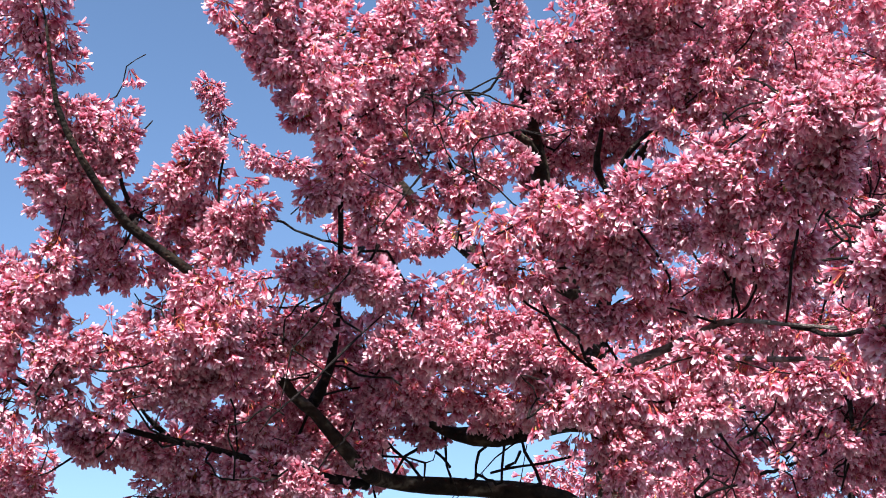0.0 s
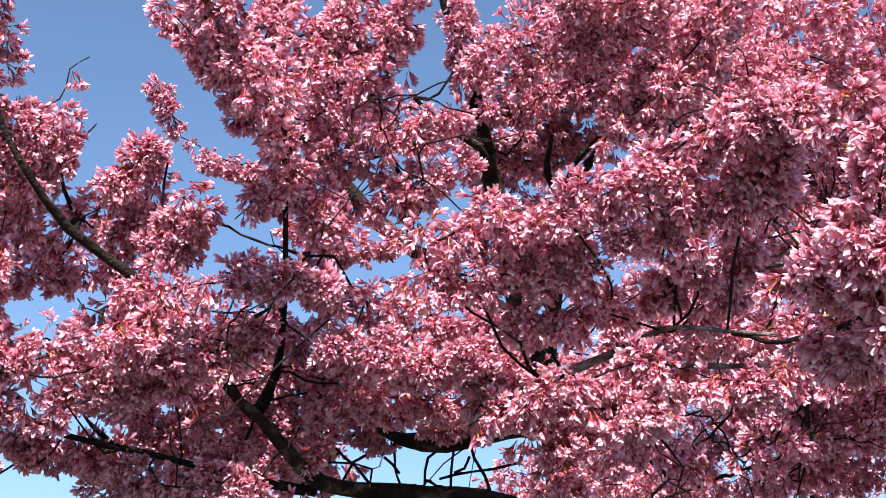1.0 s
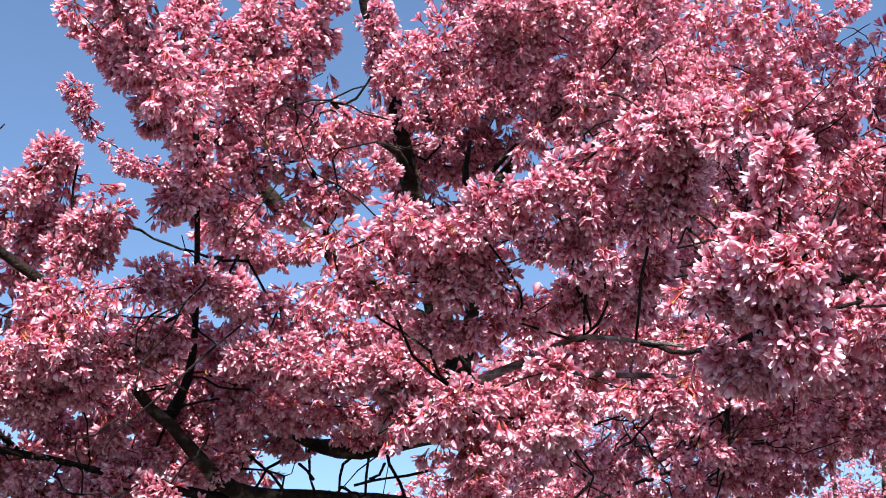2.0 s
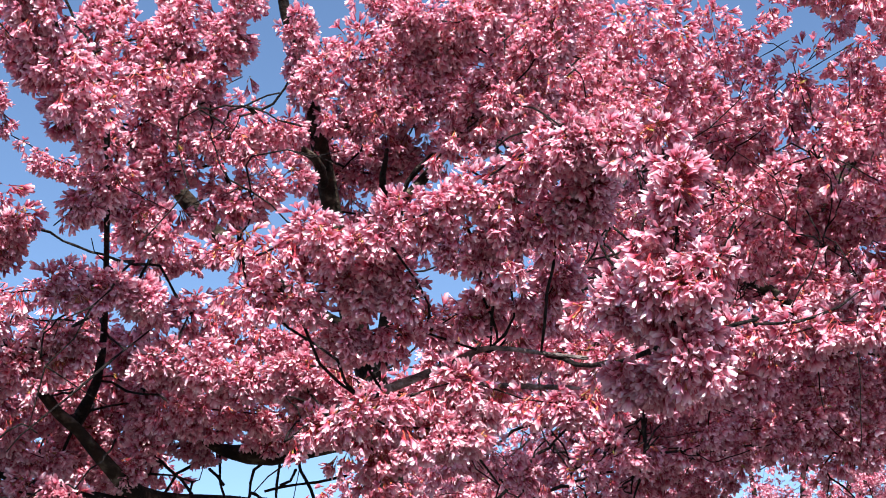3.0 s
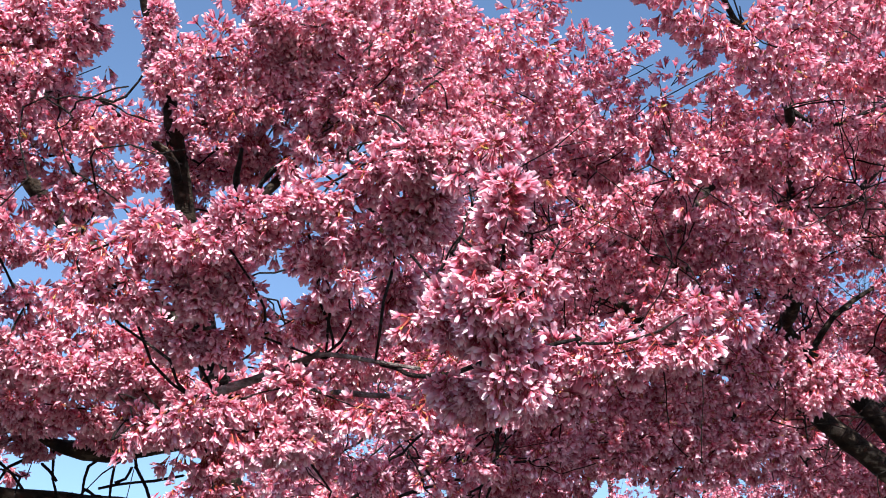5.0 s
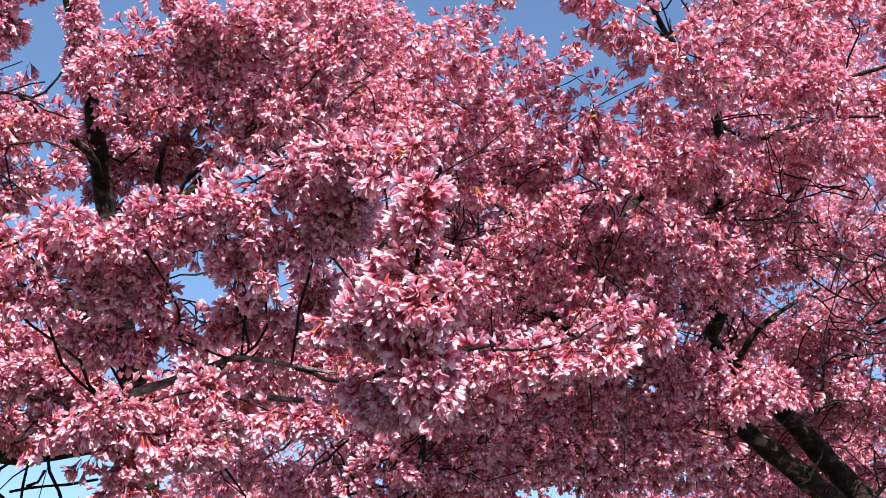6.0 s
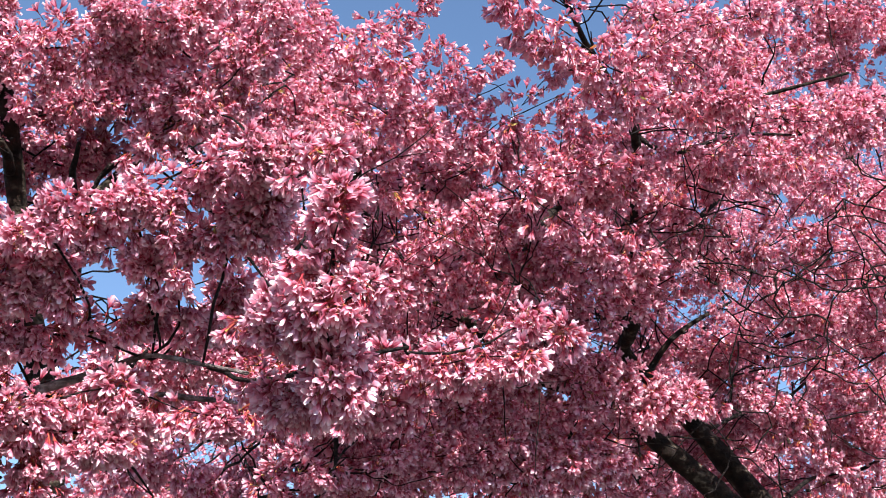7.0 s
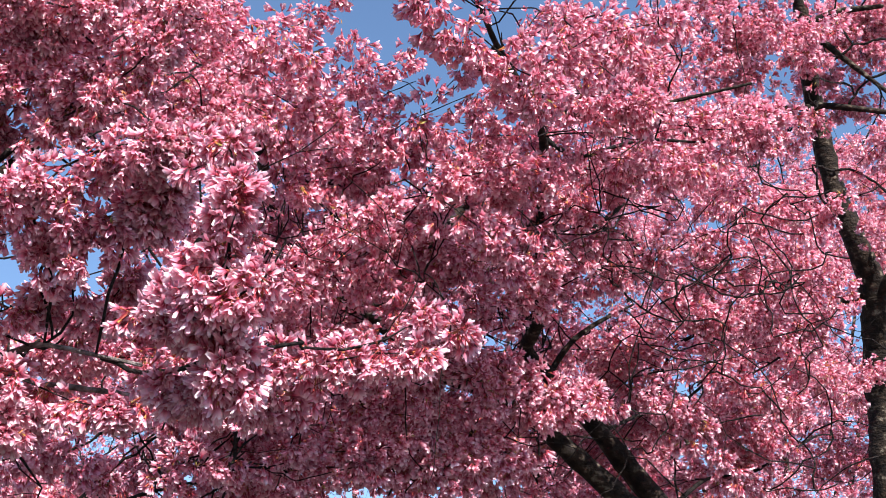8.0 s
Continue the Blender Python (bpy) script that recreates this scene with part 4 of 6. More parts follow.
    spray(tree, 0.060, [(-0.24, 1.95, 2.81), (-0.22, 1.95, 2.89), (-0.19, 1.95, 2.97)])
    spray(tree, 0.055, [(-0.12, 1.95, 2.80), (-0.09, 1.95, 2.88), (-0.11, 1.95, 2.97)])
    spray(tree, 0.050, [(0.02, 1.95, 2.83), (0.02, 1.95, 2.91), (0.04, 1.95, 2.98)])
    spray(tree, 0.050, [(-0.19, 2.00, 2.65), (-0.14, 2.00, 2.57), (-0.09, 2.00, 2.50)])
    spray(tree, 0.060, [(0.35, 1.90, 2.90), (0.42, 1.90, 2.89), (0.50, 1.90, 2.96)])
    twiggery(tree, 16, (-0.8, 1.7, 2.05), (0.7, 2.6, 3.0), (0.0, -0.6, 0.35), 8, 0.0024)
    return tree


nearby_cherry()


def leaning_cherry():
    tree = cherry_tree((3.18, 3.81, 0), "leaning cherry tree with two mottled limbs and pink blossom", grain=0.0038, bulk=1.38)
    trunk(tree, [(3.18, 3.81, -0.05, 0.140), (3.18, 3.81, 0.10, 0.111), (3.15, 3.83, 1.12, 0.091), (3.18, 3.81, 2.25, 0.083)])
    limb(tree, "limb", [(3.18, 3.81, 2.25, 0.066), (2.92, 3.82, 2.50, 0.046), (2.71, 3.80, 2.65, 0.042), (2.53, 3.81, 2.79, 0.038), (2.36, 3.81, 2.91, 0.031), (2.18, 3.77, 2.96, 0.030), (1.95, 3.74, 3.00, 0.024), (1.67, 3.68, 3.16, 0.019), (1.45, 3.63, 3.20, 0.017), (1.30, 3.50, 3.33, 0.015), (1.07, 2.97, 3.34, 0.016), (1.02, 2.95, 3.41, 0.011)])
    limb(tree, "limb", [(3.28, 3.80, 2.25, 0.063), (2.97, 3.88, 2.63, 0.044), (2.79, 3.88, 2.82, 0.040), (2.65, 3.87, 2.95, 0.035), (2.51, 3.80, 3.03, 0.030), (2.34, 3.74, 3.12, 0.027), (2.27, 3.51, 3.16, 0.020), (2.18, 3.32, 3.41, 0.017), (2.10, 3.13, 3.60, 0.015), (1.93, 2.93, 3.64, 0.013), (1.73, 2.75, 3.68, 0.010), (1.59, 2.57, 3.65, 0.007)])
    limb(tree, "branch", [(2.48, 3.79, 3.09, 0.013), (2.53, 3.73, 3.18, 0.011), (2.66, 3.73, 3.28, 0.009), (2.81, 3.72, 3.37, 0.004)])
    limb(tree, "branch", [(2.73, 3.90, 2.89, 0.009), (2.98, 4.00, 3.02, 0.008), (3.22, 4.06, 3.11, 0.007), (3.38, 4.02, 3.23, 0.006), (3.56, 3.99, 3.27, 0.005), (3.74, 3.93, 3.38, 0.004)])
    limb(tree, "branch", [(2.99, 3.87, 2.61, 0.009), (3.28, 3.99, 2.79, 0.008), (3.48, 3.95, 2.83, 0.007), (3.86, 3.96, 3.03, 0.005)])
    limb(tree, "branch", [(3.09, 4.03, 3.08, 0.009), (3.18, 4.00, 3.33, 0.008), (3.39, 3.92, 3.45, 0.006)])
    limb(tree, "branch", [(2.23, 3.42, 3.29, 0.016), (2.38, 3.46, 3.42, 0.014), (2.50, 3.45, 3.53, 0.012), (2.61, 3.45, 3.64, 0.008)])
    limb(tree, "branch", [(2.50, 3.45, 3.53, 0.012), (2.64, 3.49, 3.53, 0.011), (2.78, 3.55, 3.48, 0.007)])
    limb(tree, "branch", [(2.10, 3.15, 3.57, 0.011), (1.93, 3.07, 3.43, 0.009), (1.74, 2.98, 3.31, 0.007), (1.60, 2.96, 3.24, 0.005)])
    limb(tree, "branch", [(1.64, 3.60, 3.13, 0.015), (1.74, 3.54, 3.17, 0.009), (1.78, 3.35, 3.27, 0.007), (1.92, 3.43, 3.46, 0.017), (1.95, 3.41, 3.48, 0.008)])
    limb(tree, "branch", [(2.08, 3.11, 3.64, 0.009), (2.20, 3.09, 3.57, 0.008), (2.41, 3.03, 3.65, 0.006), (2.65, 2.98, 3.67, 0.004)])
    limb(tree, "branch", [(2.00, 3.01, 3.67, 0.011), (2.17, 2.83, 3.58, 0.009), (2.33, 2.69, 3.60, 0.007), (2.50, 2.54, 3.62, 0.004)])
    limb(tree, "branch", [(1.70, 2.81, 3.61, 0.009), (1.63, 2.72, 3.60, 0.005)])
    limb(tree, "branch", [(1.41, 3.12, 3.31, 0.010), (1.32, 3.17, 3.29, 0.010), (1.19, 3.08, 3.30, 0.007)])
    limb(tree, "branch", [(2.20, 3.76, 2.94, 0.011), (2.15, 3.84, 2.81, 0.008), (1.99, 3.93, 2.75, 0.006), (1.70, 3.95, 2.67, 0.005)])
    limb(tree, "branch", [(0.81, 3.92, 2.43, 0.006), (0.91, 3.87, 2.56, 0.005), (1.00, 3.82, 2.64, 0.004), (1.08, 3.77, 2.74, 0.003)])
    limb(tree, "branch", [(1.07, 3.93, 2.56, 0.003), (1.17, 3.89, 2.63, 0.003), (1.29, 3.82, 2.74, 0.003), (1.36, 3.77, 2.82, 0.002)])
    limb(tree, "branch", [(1.29, 3.81, 2.76, 0.008), (1.30, 3.85, 2.60, 0.006), (1.26, 3.90, 2.45, 0.004)])
    limb(tree, "branch", [(0.76, 3.89, 2.59, 0.005), (0.86, 3.85, 2.67, 0.005), (0.96, 3.82, 2.70, 0.004)])
    limb(tree, "twig", [(1.01, 4.12, 2.76, 0.0033), (0.95, 4.15, 2.70, 0.0033), (0.85, 4.18, 2.62, 0.0033)])
    limb(tree, "twig", [(1.10, 4.09, 2.78, 0.0033), (1.00, 4.14, 2.68, 0.0033), (0.96, 4.17, 2.59, 0.0033)])
    limb(tree, "twig", [(1.16, 4.13, 2.62, 0.0033), (1.26, 4.09, 2.68, 0.0033), (1.36, 4.03, 2.79, 0.0033)])
    limb(tree, "twig", [(1.37, 4.02, 2.79, 0.0033), (1.35, 4.06, 2.70, 0.0033), (1.37, 4.08, 2.57, 0.0033)])
    limb(tree, "twig", [(1.52, 4.02, 2.65, 0.0033), (1.54, 3.98, 2.76, 0.0033), (1.67, 3.93, 2.80, 0.0033)])
    limb(tree, "twig", [(1.84, 3.88, 2.72, 0.0033), (1.89, 3.89, 2.65, 0.0033), (1.87, 3.91, 2.58, 0.0033)])
    limb(tree, "twig", [(1.99, 3.84, 2.63, 0.0033), (2.06, 3.80, 2.69, 0.0033), (2.14, 3.74, 2.76, 0.0033)])
    limb(tree, "twig", [(1.62, 3.83, 3.11, 0.0033), (1.72, 3.80, 3.10, 0.0033), (1.83, 3.75, 3.12, 0.0033)])
    limb(tree, "twig", [(1.53, 3.77, 3.33, 0.0033), (1.65, 3.74, 3.32, 0.0033), (1.73, 3.73, 3.26, 0.0033)])
    limb(tree, "twig", [(1.67, 3.69, 3.41, 0.0033), (1.82, 3.63, 3.39, 0.0033), (1.97, 3.59, 3.34, 0.0033)])
    limb(tree, "twig", [(1.79, 3.68, 3.32, 0.0033), (1.91, 3.65, 3.28, 0.0033), (1.99, 3.63, 3.25, 0.0033)])
    limb(tree, "twig", [(1.74, 3.65, 3.43, 0.0033), (1.83, 3.57, 3.50, 0.0033), (1.94, 3.51, 3.53, 0.0033)])
    limb(tree, "twig", [(1.80, 3.60, 3.46, 0.0033), (1.93, 3.50, 3.55, 0.0033), (2.20, 3.36, 3.55, 0.0033)])
    limb(tree, "twig", [(2.32, 3.67, 2.66, 0.0033), (2.32, 3.64, 2.76, 0.0033), (2.30, 3.63, 2.83, 0.0033)])
    limb(tree, "twig", [(2.65, 3.29, 3.12, 0.0033), (2.80, 3.18, 3.11, 0.0033), (2.82, 3.24, 2.94, 0.0033)])
    limb(tree, "twig", [(2.66, 3.21, 3.28, 0.0033), (2.81, 3.14, 3.19, 0.0033), (2.89, 3.07, 3.18, 0.0033)])
    limb(tree, "twig", [(2.80, 3.08, 3.32, 0.0033), (2.71, 3.19, 3.24, 0.0033), (2.62, 3.28, 3.18, 0.0033)])
    spray(tree, 0.157, [(1.57, 3.45, 3.70), (1.53, 3.40, 3.82), (1.49, 3.34, 3.93)])
    spray(tree, 0.098, [(1.55, 3.34, 3.88), (1.62, 3.30, 3.91), (1.64, 3.28, 3.93)], end=0.7)
    spray(tree, 0.077, [(1.10, 3.01, 3.67), (1.18, 2.95, 3.73), (1.24, 2.90, 3.78)], end=0.8)
    spray(tree, 0.144, [(1.09, 3.05, 3.62), (1.22, 3.06, 3.55), (1.33, 3.09, 3.44)])
    spray(tree, 0.127, [(0.85, 2.96, 3.48), (0.98, 2.95, 3.44), (1.07, 2.96, 3.39)])
    spray(tree, 0.120, [(0.71, 2.74, 3.48), (0.80, 2.74, 3.46), (0.88, 2.69, 3.50)])
    spray(tree, 0.109, [(1.44, 2.84, 3.37), (1.53, 2.77, 3.42), (1.61, 2.71, 3.45)], end=0.5)
    spray(tree, 0.047, [(1.56, 2.84, 3.48), (1.60, 2.79, 3.54), (1.61, 2.76, 3.56)], end=0.3)
    spray(tree, 0.022, [(1.41, 2.90, 3.49), (1.46, 2.86, 3.52), (1.50, 2.83, 3.54)], fill=0.5)
    spray(tree, 0.109, [(1.50, 2.16, 3.17), (1.39, 2.17, 3.25), (1.28, 2.17, 3.32), (1.21, 2.15, 3.38)])
    spray(tree, 0.061, [(1.40, 2.20, 3.20), (1.33, 2.20, 3.25), (1.29, 2.20, 3.27)])
    spray(tree, 0.125, [(1.66, 2.34, 3.36), (1.75, 2.25, 3.41), (1.87, 2.15, 3.42)])
    spray(tree, 0.118, [(1.75, 2.65, 3.43), (1.89, 2.56, 3.44), (2.03, 2.49, 3.40)])
    spray(tree, 0.145, [(2.49, 3.05, 3.75), (2.65, 2.96, 3.71), (2.79, 2.85, 3.69)])
    spray(tree, 0.106, [(2.12, 3.12, 3.60), (2.34, 3.01, 3.55), (2.56, 2.87, 3.52)])
    spray(tree, 0.131, [(1.19, 3.10, 3.29), (1.35, 3.03, 3.32), (1.51, 2.94, 3.36)])
    spray(tree, 0.148, [(1.30, 3.32, 3.26), (1.45, 3.27, 3.26), (1.63, 3.18, 3.28)])
    spray(tree, 0.148, [(1.42, 3.34, 3.13), (1.63, 3.26, 3.12), (1.80, 3.16, 3.16)])
    spray(tree, 0.118, [(1.55, 2.87, 3.24), (1.70, 2.82, 3.20), (1.82, 2.74, 3.23)])
    spray(tree, 0.141, [(2.07, 3.40, 3.39), (2.24, 3.32, 3.35), (2.35, 3.23, 3.39)])
    spray(tree, 0.125, [(1.66, 3.20, 2.96), (1.82, 3.11, 2.98), (1.96, 3.04, 2.98)])
    spray(tree, 0.138, [(1.55, 3.40, 2.87), (1.76, 3.31, 2.86), (1.93, 3.26, 2.79)])
    spray(tree, 0.104, [(2.03, 3.39, 2.91), (2.17, 3.36, 2.82), (2.30, 3.28, 2.79)])
    spray(tree, 0.152, [(1.42, 3.88, 2.89), (1.64, 3.82, 2.84), (1.84, 3.74, 2.85)])
    spray(tree, 0.163, [(1.46, 4.23, 2.79), (1.76, 4.13, 2.79), (2.04, 4.02, 2.78)])
    spray(tree, 0.140, [(2.03, 3.98, 2.90), (2.18, 3.93, 2.85), (2.28, 3.92, 2.71)])
    spray(tree, 0.121, [(0.91, 4.58, 2.69), (1.06, 4.56, 2.69), (1.15, 4.52, 2.77)])
    spray(tree, 0.134, [(1.27, 4.48, 2.84), (1.41, 4.42, 2.92), (1.55, 4.38, 2.92)])
    spray(tree, 0.127, [(1.13, 3.66, 3.35), (1.27, 3.59, 3.42), (1.41, 3.52, 3.47)])
    spray(tree, 0.127, [(1.15, 3.71, 3.25), (1.34, 3.68, 3.18), (1.49, 3.67, 3.11)])
    spray(tree, 0.131, [(1.18, 4.02, 2.51), (1.32, 3.96, 2.58), (1.45, 3.90, 2.65)])
    spray(tree, 0.120, [(0.99, 4.00, 2.79), (1.15, 3.96, 2.78), (1.32, 3.88, 2.84)])
    spray(tree, 0.131, [(0.61, 4.15, 2.52), (0.75, 4.12, 2.53), (0.90, 4.10, 2.47)])
    spray(tree, 0.102, [(0.30, 4.37, 2.57), (0.42, 4.35, 2.62), (0.54, 4.35, 2.58)])
    spray(tree, 0.103, [(0.84, 3.10, 2.67), (0.98, 3.07, 2.63), (1.12, 3.04, 2.57)])
    spray(tree, 0.133, [(0.99, 2.81, 3.39), (1.10, 2.79, 3.35), (1.20, 2.79, 3.29)])
    spray(tree, 0.129, [(0.89, 2.70, 3.42), (0.99, 2.66, 3.43), (1.10, 2.64, 3.40)])
    spray(tree, 0.134, [(2.12, 3.29, 3.74), (2.02, 3.35, 3.74), (1.89, 3.40, 3.76)])
    spray(tree, 0.137, [(2.23, 3.42, 3.64), (2.09, 3.46, 3.70), (1.99, 3.52, 3.69)])
    spray(tree, 0.120, [(2.10, 3.14, 3.79), (2.00, 3.18, 3.81), (1.92, 3.23, 3.79)])
    spray(tree, 0.131, [(2.21, 3.32, 3.38), (2.30, 3.19, 3.53), (2.41, 3.08, 3.57)])
    spray(tree, 0.137, [(2.38, 3.51, 3.31), (2.51, 3.41, 3.34), (2.63, 3.30, 3.40)])
    spray(tree, 0.128, [(2.30, 3.26, 4.02), (2.44, 3.17, 4.03), (2.58, 3.10, 3.98)])
    spray(tree, 0.141, [(1.21, 4.35, 3.23), (1.36, 4.35, 3.14), (1.50, 4.33, 3.09)])
    spray(tree, 0.138, [(0.93, 3.79, 4.24), (0.80, 3.86, 4.17), (0.66, 3.91, 4.12)])
    spray(tree, 0.132, [(1.27, 3.78, 3.73), (1.39, 3.72, 3.77), (1.51, 3.64, 3.83)])
    spray(tree, 0.131, [(1.11, 4.12, 2.88), (1.25, 4.10, 2.83), (1.39, 4.06, 2.82)])
    spray(tree, 0.152, [(2.03, 4.22, 3.85), (2.19, 4.16, 3.83), (2.33, 4.09, 3.83)])
    spray(tree, 0.144, [(2.38, 3.49, 4.19), (2.47, 3.40, 4.22), (2.56, 3.29, 4.28)])
    spray(tree, 0.133, [(1.10, 3.96, 3.49), (1.24, 3.92, 3.50), (1.38, 3.86, 3.54)])
    spray(tree, 0.144, [(1.99, 4.01, 3.70), (1.87, 4.10, 3.62), (1.74, 4.18, 3.56)])
    spray(tree, 0.151, [(0.86, 4.22, 4.40), (1.01, 4.17, 4.44), (1.16, 4.09, 4.51)])
    spray(tree, 0.148, [(1.05, 4.29, 4.02), (0.88, 4.30, 4.06), (0.72, 4.28, 4.12)])
    spray(tree, 0.155, [(0.98, 4.20, 4.66), (0.82, 4.18, 4.72), (0.67, 4.14, 4.80)])
    spray(tree, 0.154, [(1.04, 4.88, 3.25), (1.15, 4.82, 3.36), (1.25, 4.74, 3.51)])
    spray(tree, 0.147, [(2.16, 3.91, 3.97), (2.29, 3.84, 3.98), (2.41, 3.74, 4.02)])
    spray(tree, 0.136, [(1.23, 4.24, 3.06), (1.38, 4.20, 3.06), (1.52, 4.14, 3.08)])
    spray(tree, 0.140, [(2.34, 3.97, 3.03), (2.21, 4.02, 3.08), (2.08, 4.05, 3.16)])
    spray(tree, 0.155, [(2.02, 4.70, 3.06), (1.87, 4.75, 3.10), (1.71, 4.77, 3.18)])
    spray(tree, 0.146, [(1.32, 4.39, 3.57), (1.45, 4.32, 3.63), (1.58, 4.24, 3.72)])
    spray(tree, 0.154, [(2.40, 4.38, 3.31), (2.28, 4.40, 3.41), (2.16, 4.40, 3.55)])
    spray(tree, 0.154, [(1.71, 4.51, 3.73), (1.57, 4.51, 3.82), (1.43, 4.49, 3.94)])
    spray(tree, 0.143, [(1.55, 4.17, 3.60), (1.69, 4.10, 3.63), (1.82, 4.02, 3.69)])
    spray(tree, 0.135, [(2.06, 3.69, 3.51), (1.92, 3.74, 3.53), (1.78, 3.79, 3.57)])
    spray(tree, 0.134, [(1.97, 3.73, 3.44), (1.83, 3.79, 3.46), (1.69, 3.83, 3.50)])
    spray(tree, 0.144, [(0.99, 4.56, 3.07), (0.84, 4.61, 3.02), (0.68, 4.63, 2.99)])
    spray(tree, 0.150, [(1.73, 4.19, 3.99), (1.88, 4.12, 3.99), (2.02, 4.04, 4.03)])
    spray(tree, 0.130, [(2.08, 3.80, 2.68), (2.18, 3.73, 2.72), (2.28, 3.66, 2.79)])
    spray(tree, 0.137, [(2.04, 4.05, 2.85), (1.92, 4.08, 2.92), (1.80, 4.10, 3.02)])
    spray(tree, 0.148, [(1.44, 4.17, 4.05), (1.59, 4.11, 4.06), (1.74, 4.04, 4.10)])
    spray(tree, 0.147, [(2.20, 4.09, 3.55), (2.05, 4.17, 3.54), (1.90, 4.22, 3.56)])
    spray(tree, 0.137, [(2.38, 3.70, 3.34), (2.29, 3.70, 3.44), (2.20, 3.68, 3.57)])
    spray(tree, 0.145, [(0.85, 4.13, 4.17), (1.01, 4.10, 4.17), (1.17, 4.05, 4.19)])
    spray(tree, 0.137, [(1.61, 3.81, 3.82), (1.73, 3.82, 3.71), (1.85, 3.82, 3.63)])
    spray(tree, 0.150, [(1.34, 4.22, 4.14), (1.19, 4.23, 4.19), (1.04, 4.21, 4.27)])
    spray(tree, 0.148, [(1.66, 4.32, 3.66), (1.52, 4.39, 3.60), (1.36, 4.44, 3.58)])
    spray(tree, 0.137, [(2.06, 4.04, 2.87), (1.91, 4.10, 2.88), (1.77, 4.15, 2.91)])
    spray(tree, 0.149, [(2.16, 4.15, 3.68), (2.04, 4.24, 3.58), (1.92, 4.32, 3.51)])
    spray(tree, 0.158, [(1.86, 4.87, 3.02), (1.97, 4.80, 3.12), (2.07, 4.72, 3.26)])
    spray(tree, 0.148, [(1.28, 4.16, 4.14), (1.12, 4.20, 4.13), (0.96, 4.22, 4.15)])
    spray(tree, 0.155, [(1.58, 4.77, 3.24), (1.70, 4.70, 3.33), (1.81, 4.62, 3.46)])
    spray(tree, 0.139, [(1.42, 4.28, 3.12), (1.54, 4.23, 3.17), (1.67, 4.15, 3.25)])
    spray(tree, 0.150, [(1.77, 4.40, 3.56), (1.63, 4.48, 3.49), (1.49, 4.54, 3.45)])
    spray(tree, 0.141, [(1.90, 4.10, 3.38), (1.76, 4.17, 3.34), (1.61, 4.23, 3.33)])
    spray(tree, 0.163, [(2.19, 4.74, 3.59), (2.03, 4.76, 3.67), (1.87, 4.77, 3.78)])
    spray(tree, 0.144, [(2.58, 4.13, 2.70), (2.70, 4.09, 2.59), (2.81, 4.03, 2.51)])
    spray(tree, 0.156, [(2.78, 4.19, 3.56), (2.63, 4.29, 3.52), (2.47, 4.37, 3.52)])
    spray(tree, 0.161, [(2.64, 4.67, 2.94), (2.77, 4.58, 3.01), (2.90, 4.48, 3.10)])
    spray(tree, 0.157, [(2.25, 4.44, 3.65), (2.10, 4.54, 3.59), (1.94, 4.61, 3.56)])
    spray(tree, 0.140, [(2.15, 3.88, 3.54), (2.27, 3.79, 3.59), (2.38, 3.69, 3.66)])
    spray(tree, 0.144, [(2.32, 4.18, 3.01), (2.18, 4.22, 3.07), (2.03, 4.26, 3.15)])
    spray(tree, 0.158, [(2.74, 4.36, 3.42), (2.59, 4.46, 3.37), (2.43, 4.55, 3.36)])
    spray(tree, 0.149, [(1.68, 4.58, 3.15), (1.85, 4.53, 3.11), (2.00, 4.48, 3.10)])
    spray(tree, 0.142, [(2.22, 4.07, 3.12), (2.37, 4.01, 3.08), (2.51, 3.94, 3.07)])
    spray(tree, 0.151, [(2.16, 4.17, 3.81), (2.27, 4.08, 3.88), (2.38, 3.96, 3.98)])
    spray(tree, 0.139, [(1.96, 4.22, 2.76), (1.82, 4.25, 2.82), (1.68, 4.28, 2.90)])
    spray(tree, 0.160, [(2.66, 4.64, 2.96), (2.50, 4.71, 2.99), (2.33, 4.76, 3.06)])
    spray(tree, 0.136, [(2.09, 4.07, 2.63), (2.18, 4.00, 2.72), (2.27, 3.92, 2.83)])
    spray(tree, 0.159, [(1.42, 4.40, 4.42), (1.29, 4.37, 4.51), (1.15, 4.32, 4.63)])
    spray(tree, 0.149, [(3.31, 3.95, 3.38), (3.40, 3.85, 3.44), (3.48, 3.74, 3.53)])
    spray(tree, 0.140, [(3.18, 3.58, 3.42), (3.07, 3.64, 3.47), (2.95, 3.69, 3.55)])
    spray(tree, 0.153, [(2.72, 4.23, 3.96), (2.86, 4.21, 3.86), (2.99, 4.16, 3.80)])
    spray(tree, 0.138, [(2.57, 3.40, 4.26), (2.45, 3.44, 4.31), (2.32, 3.46, 4.38)])
    spray(tree, 0.142, [(3.16, 3.49, 3.83), (3.28, 3.44, 3.75), (3.38, 3.37, 3.70)])
    spray(tree, 0.144, [(2.85, 3.62, 4.10), (2.73, 3.70, 4.11), (2.60, 3.76, 4.14)])
    spray(tree, 0.137, [(3.14, 3.31, 3.68), (3.24, 3.23, 3.66), (3.34, 3.14, 3.66)])
    spray(tree, 0.143, [(2.59, 3.85, 3.98), (2.72, 3.78, 3.97), (2.84, 3.69, 3.98)])
    spray(tree, 0.151, [(3.11, 3.86, 4.02), (2.98, 3.95, 4.03), (2.84, 4.02, 4.06)])
    spray(tree, 0.154, [(2.92, 3.81, 4.49), (2.80, 3.82, 4.57), (2.67, 3.81, 4.69)])
    spray(tree, 0.125, [(2.40, 3.19, 3.84), (2.51, 3.16, 3.77), (2.62, 3.11, 3.73)])
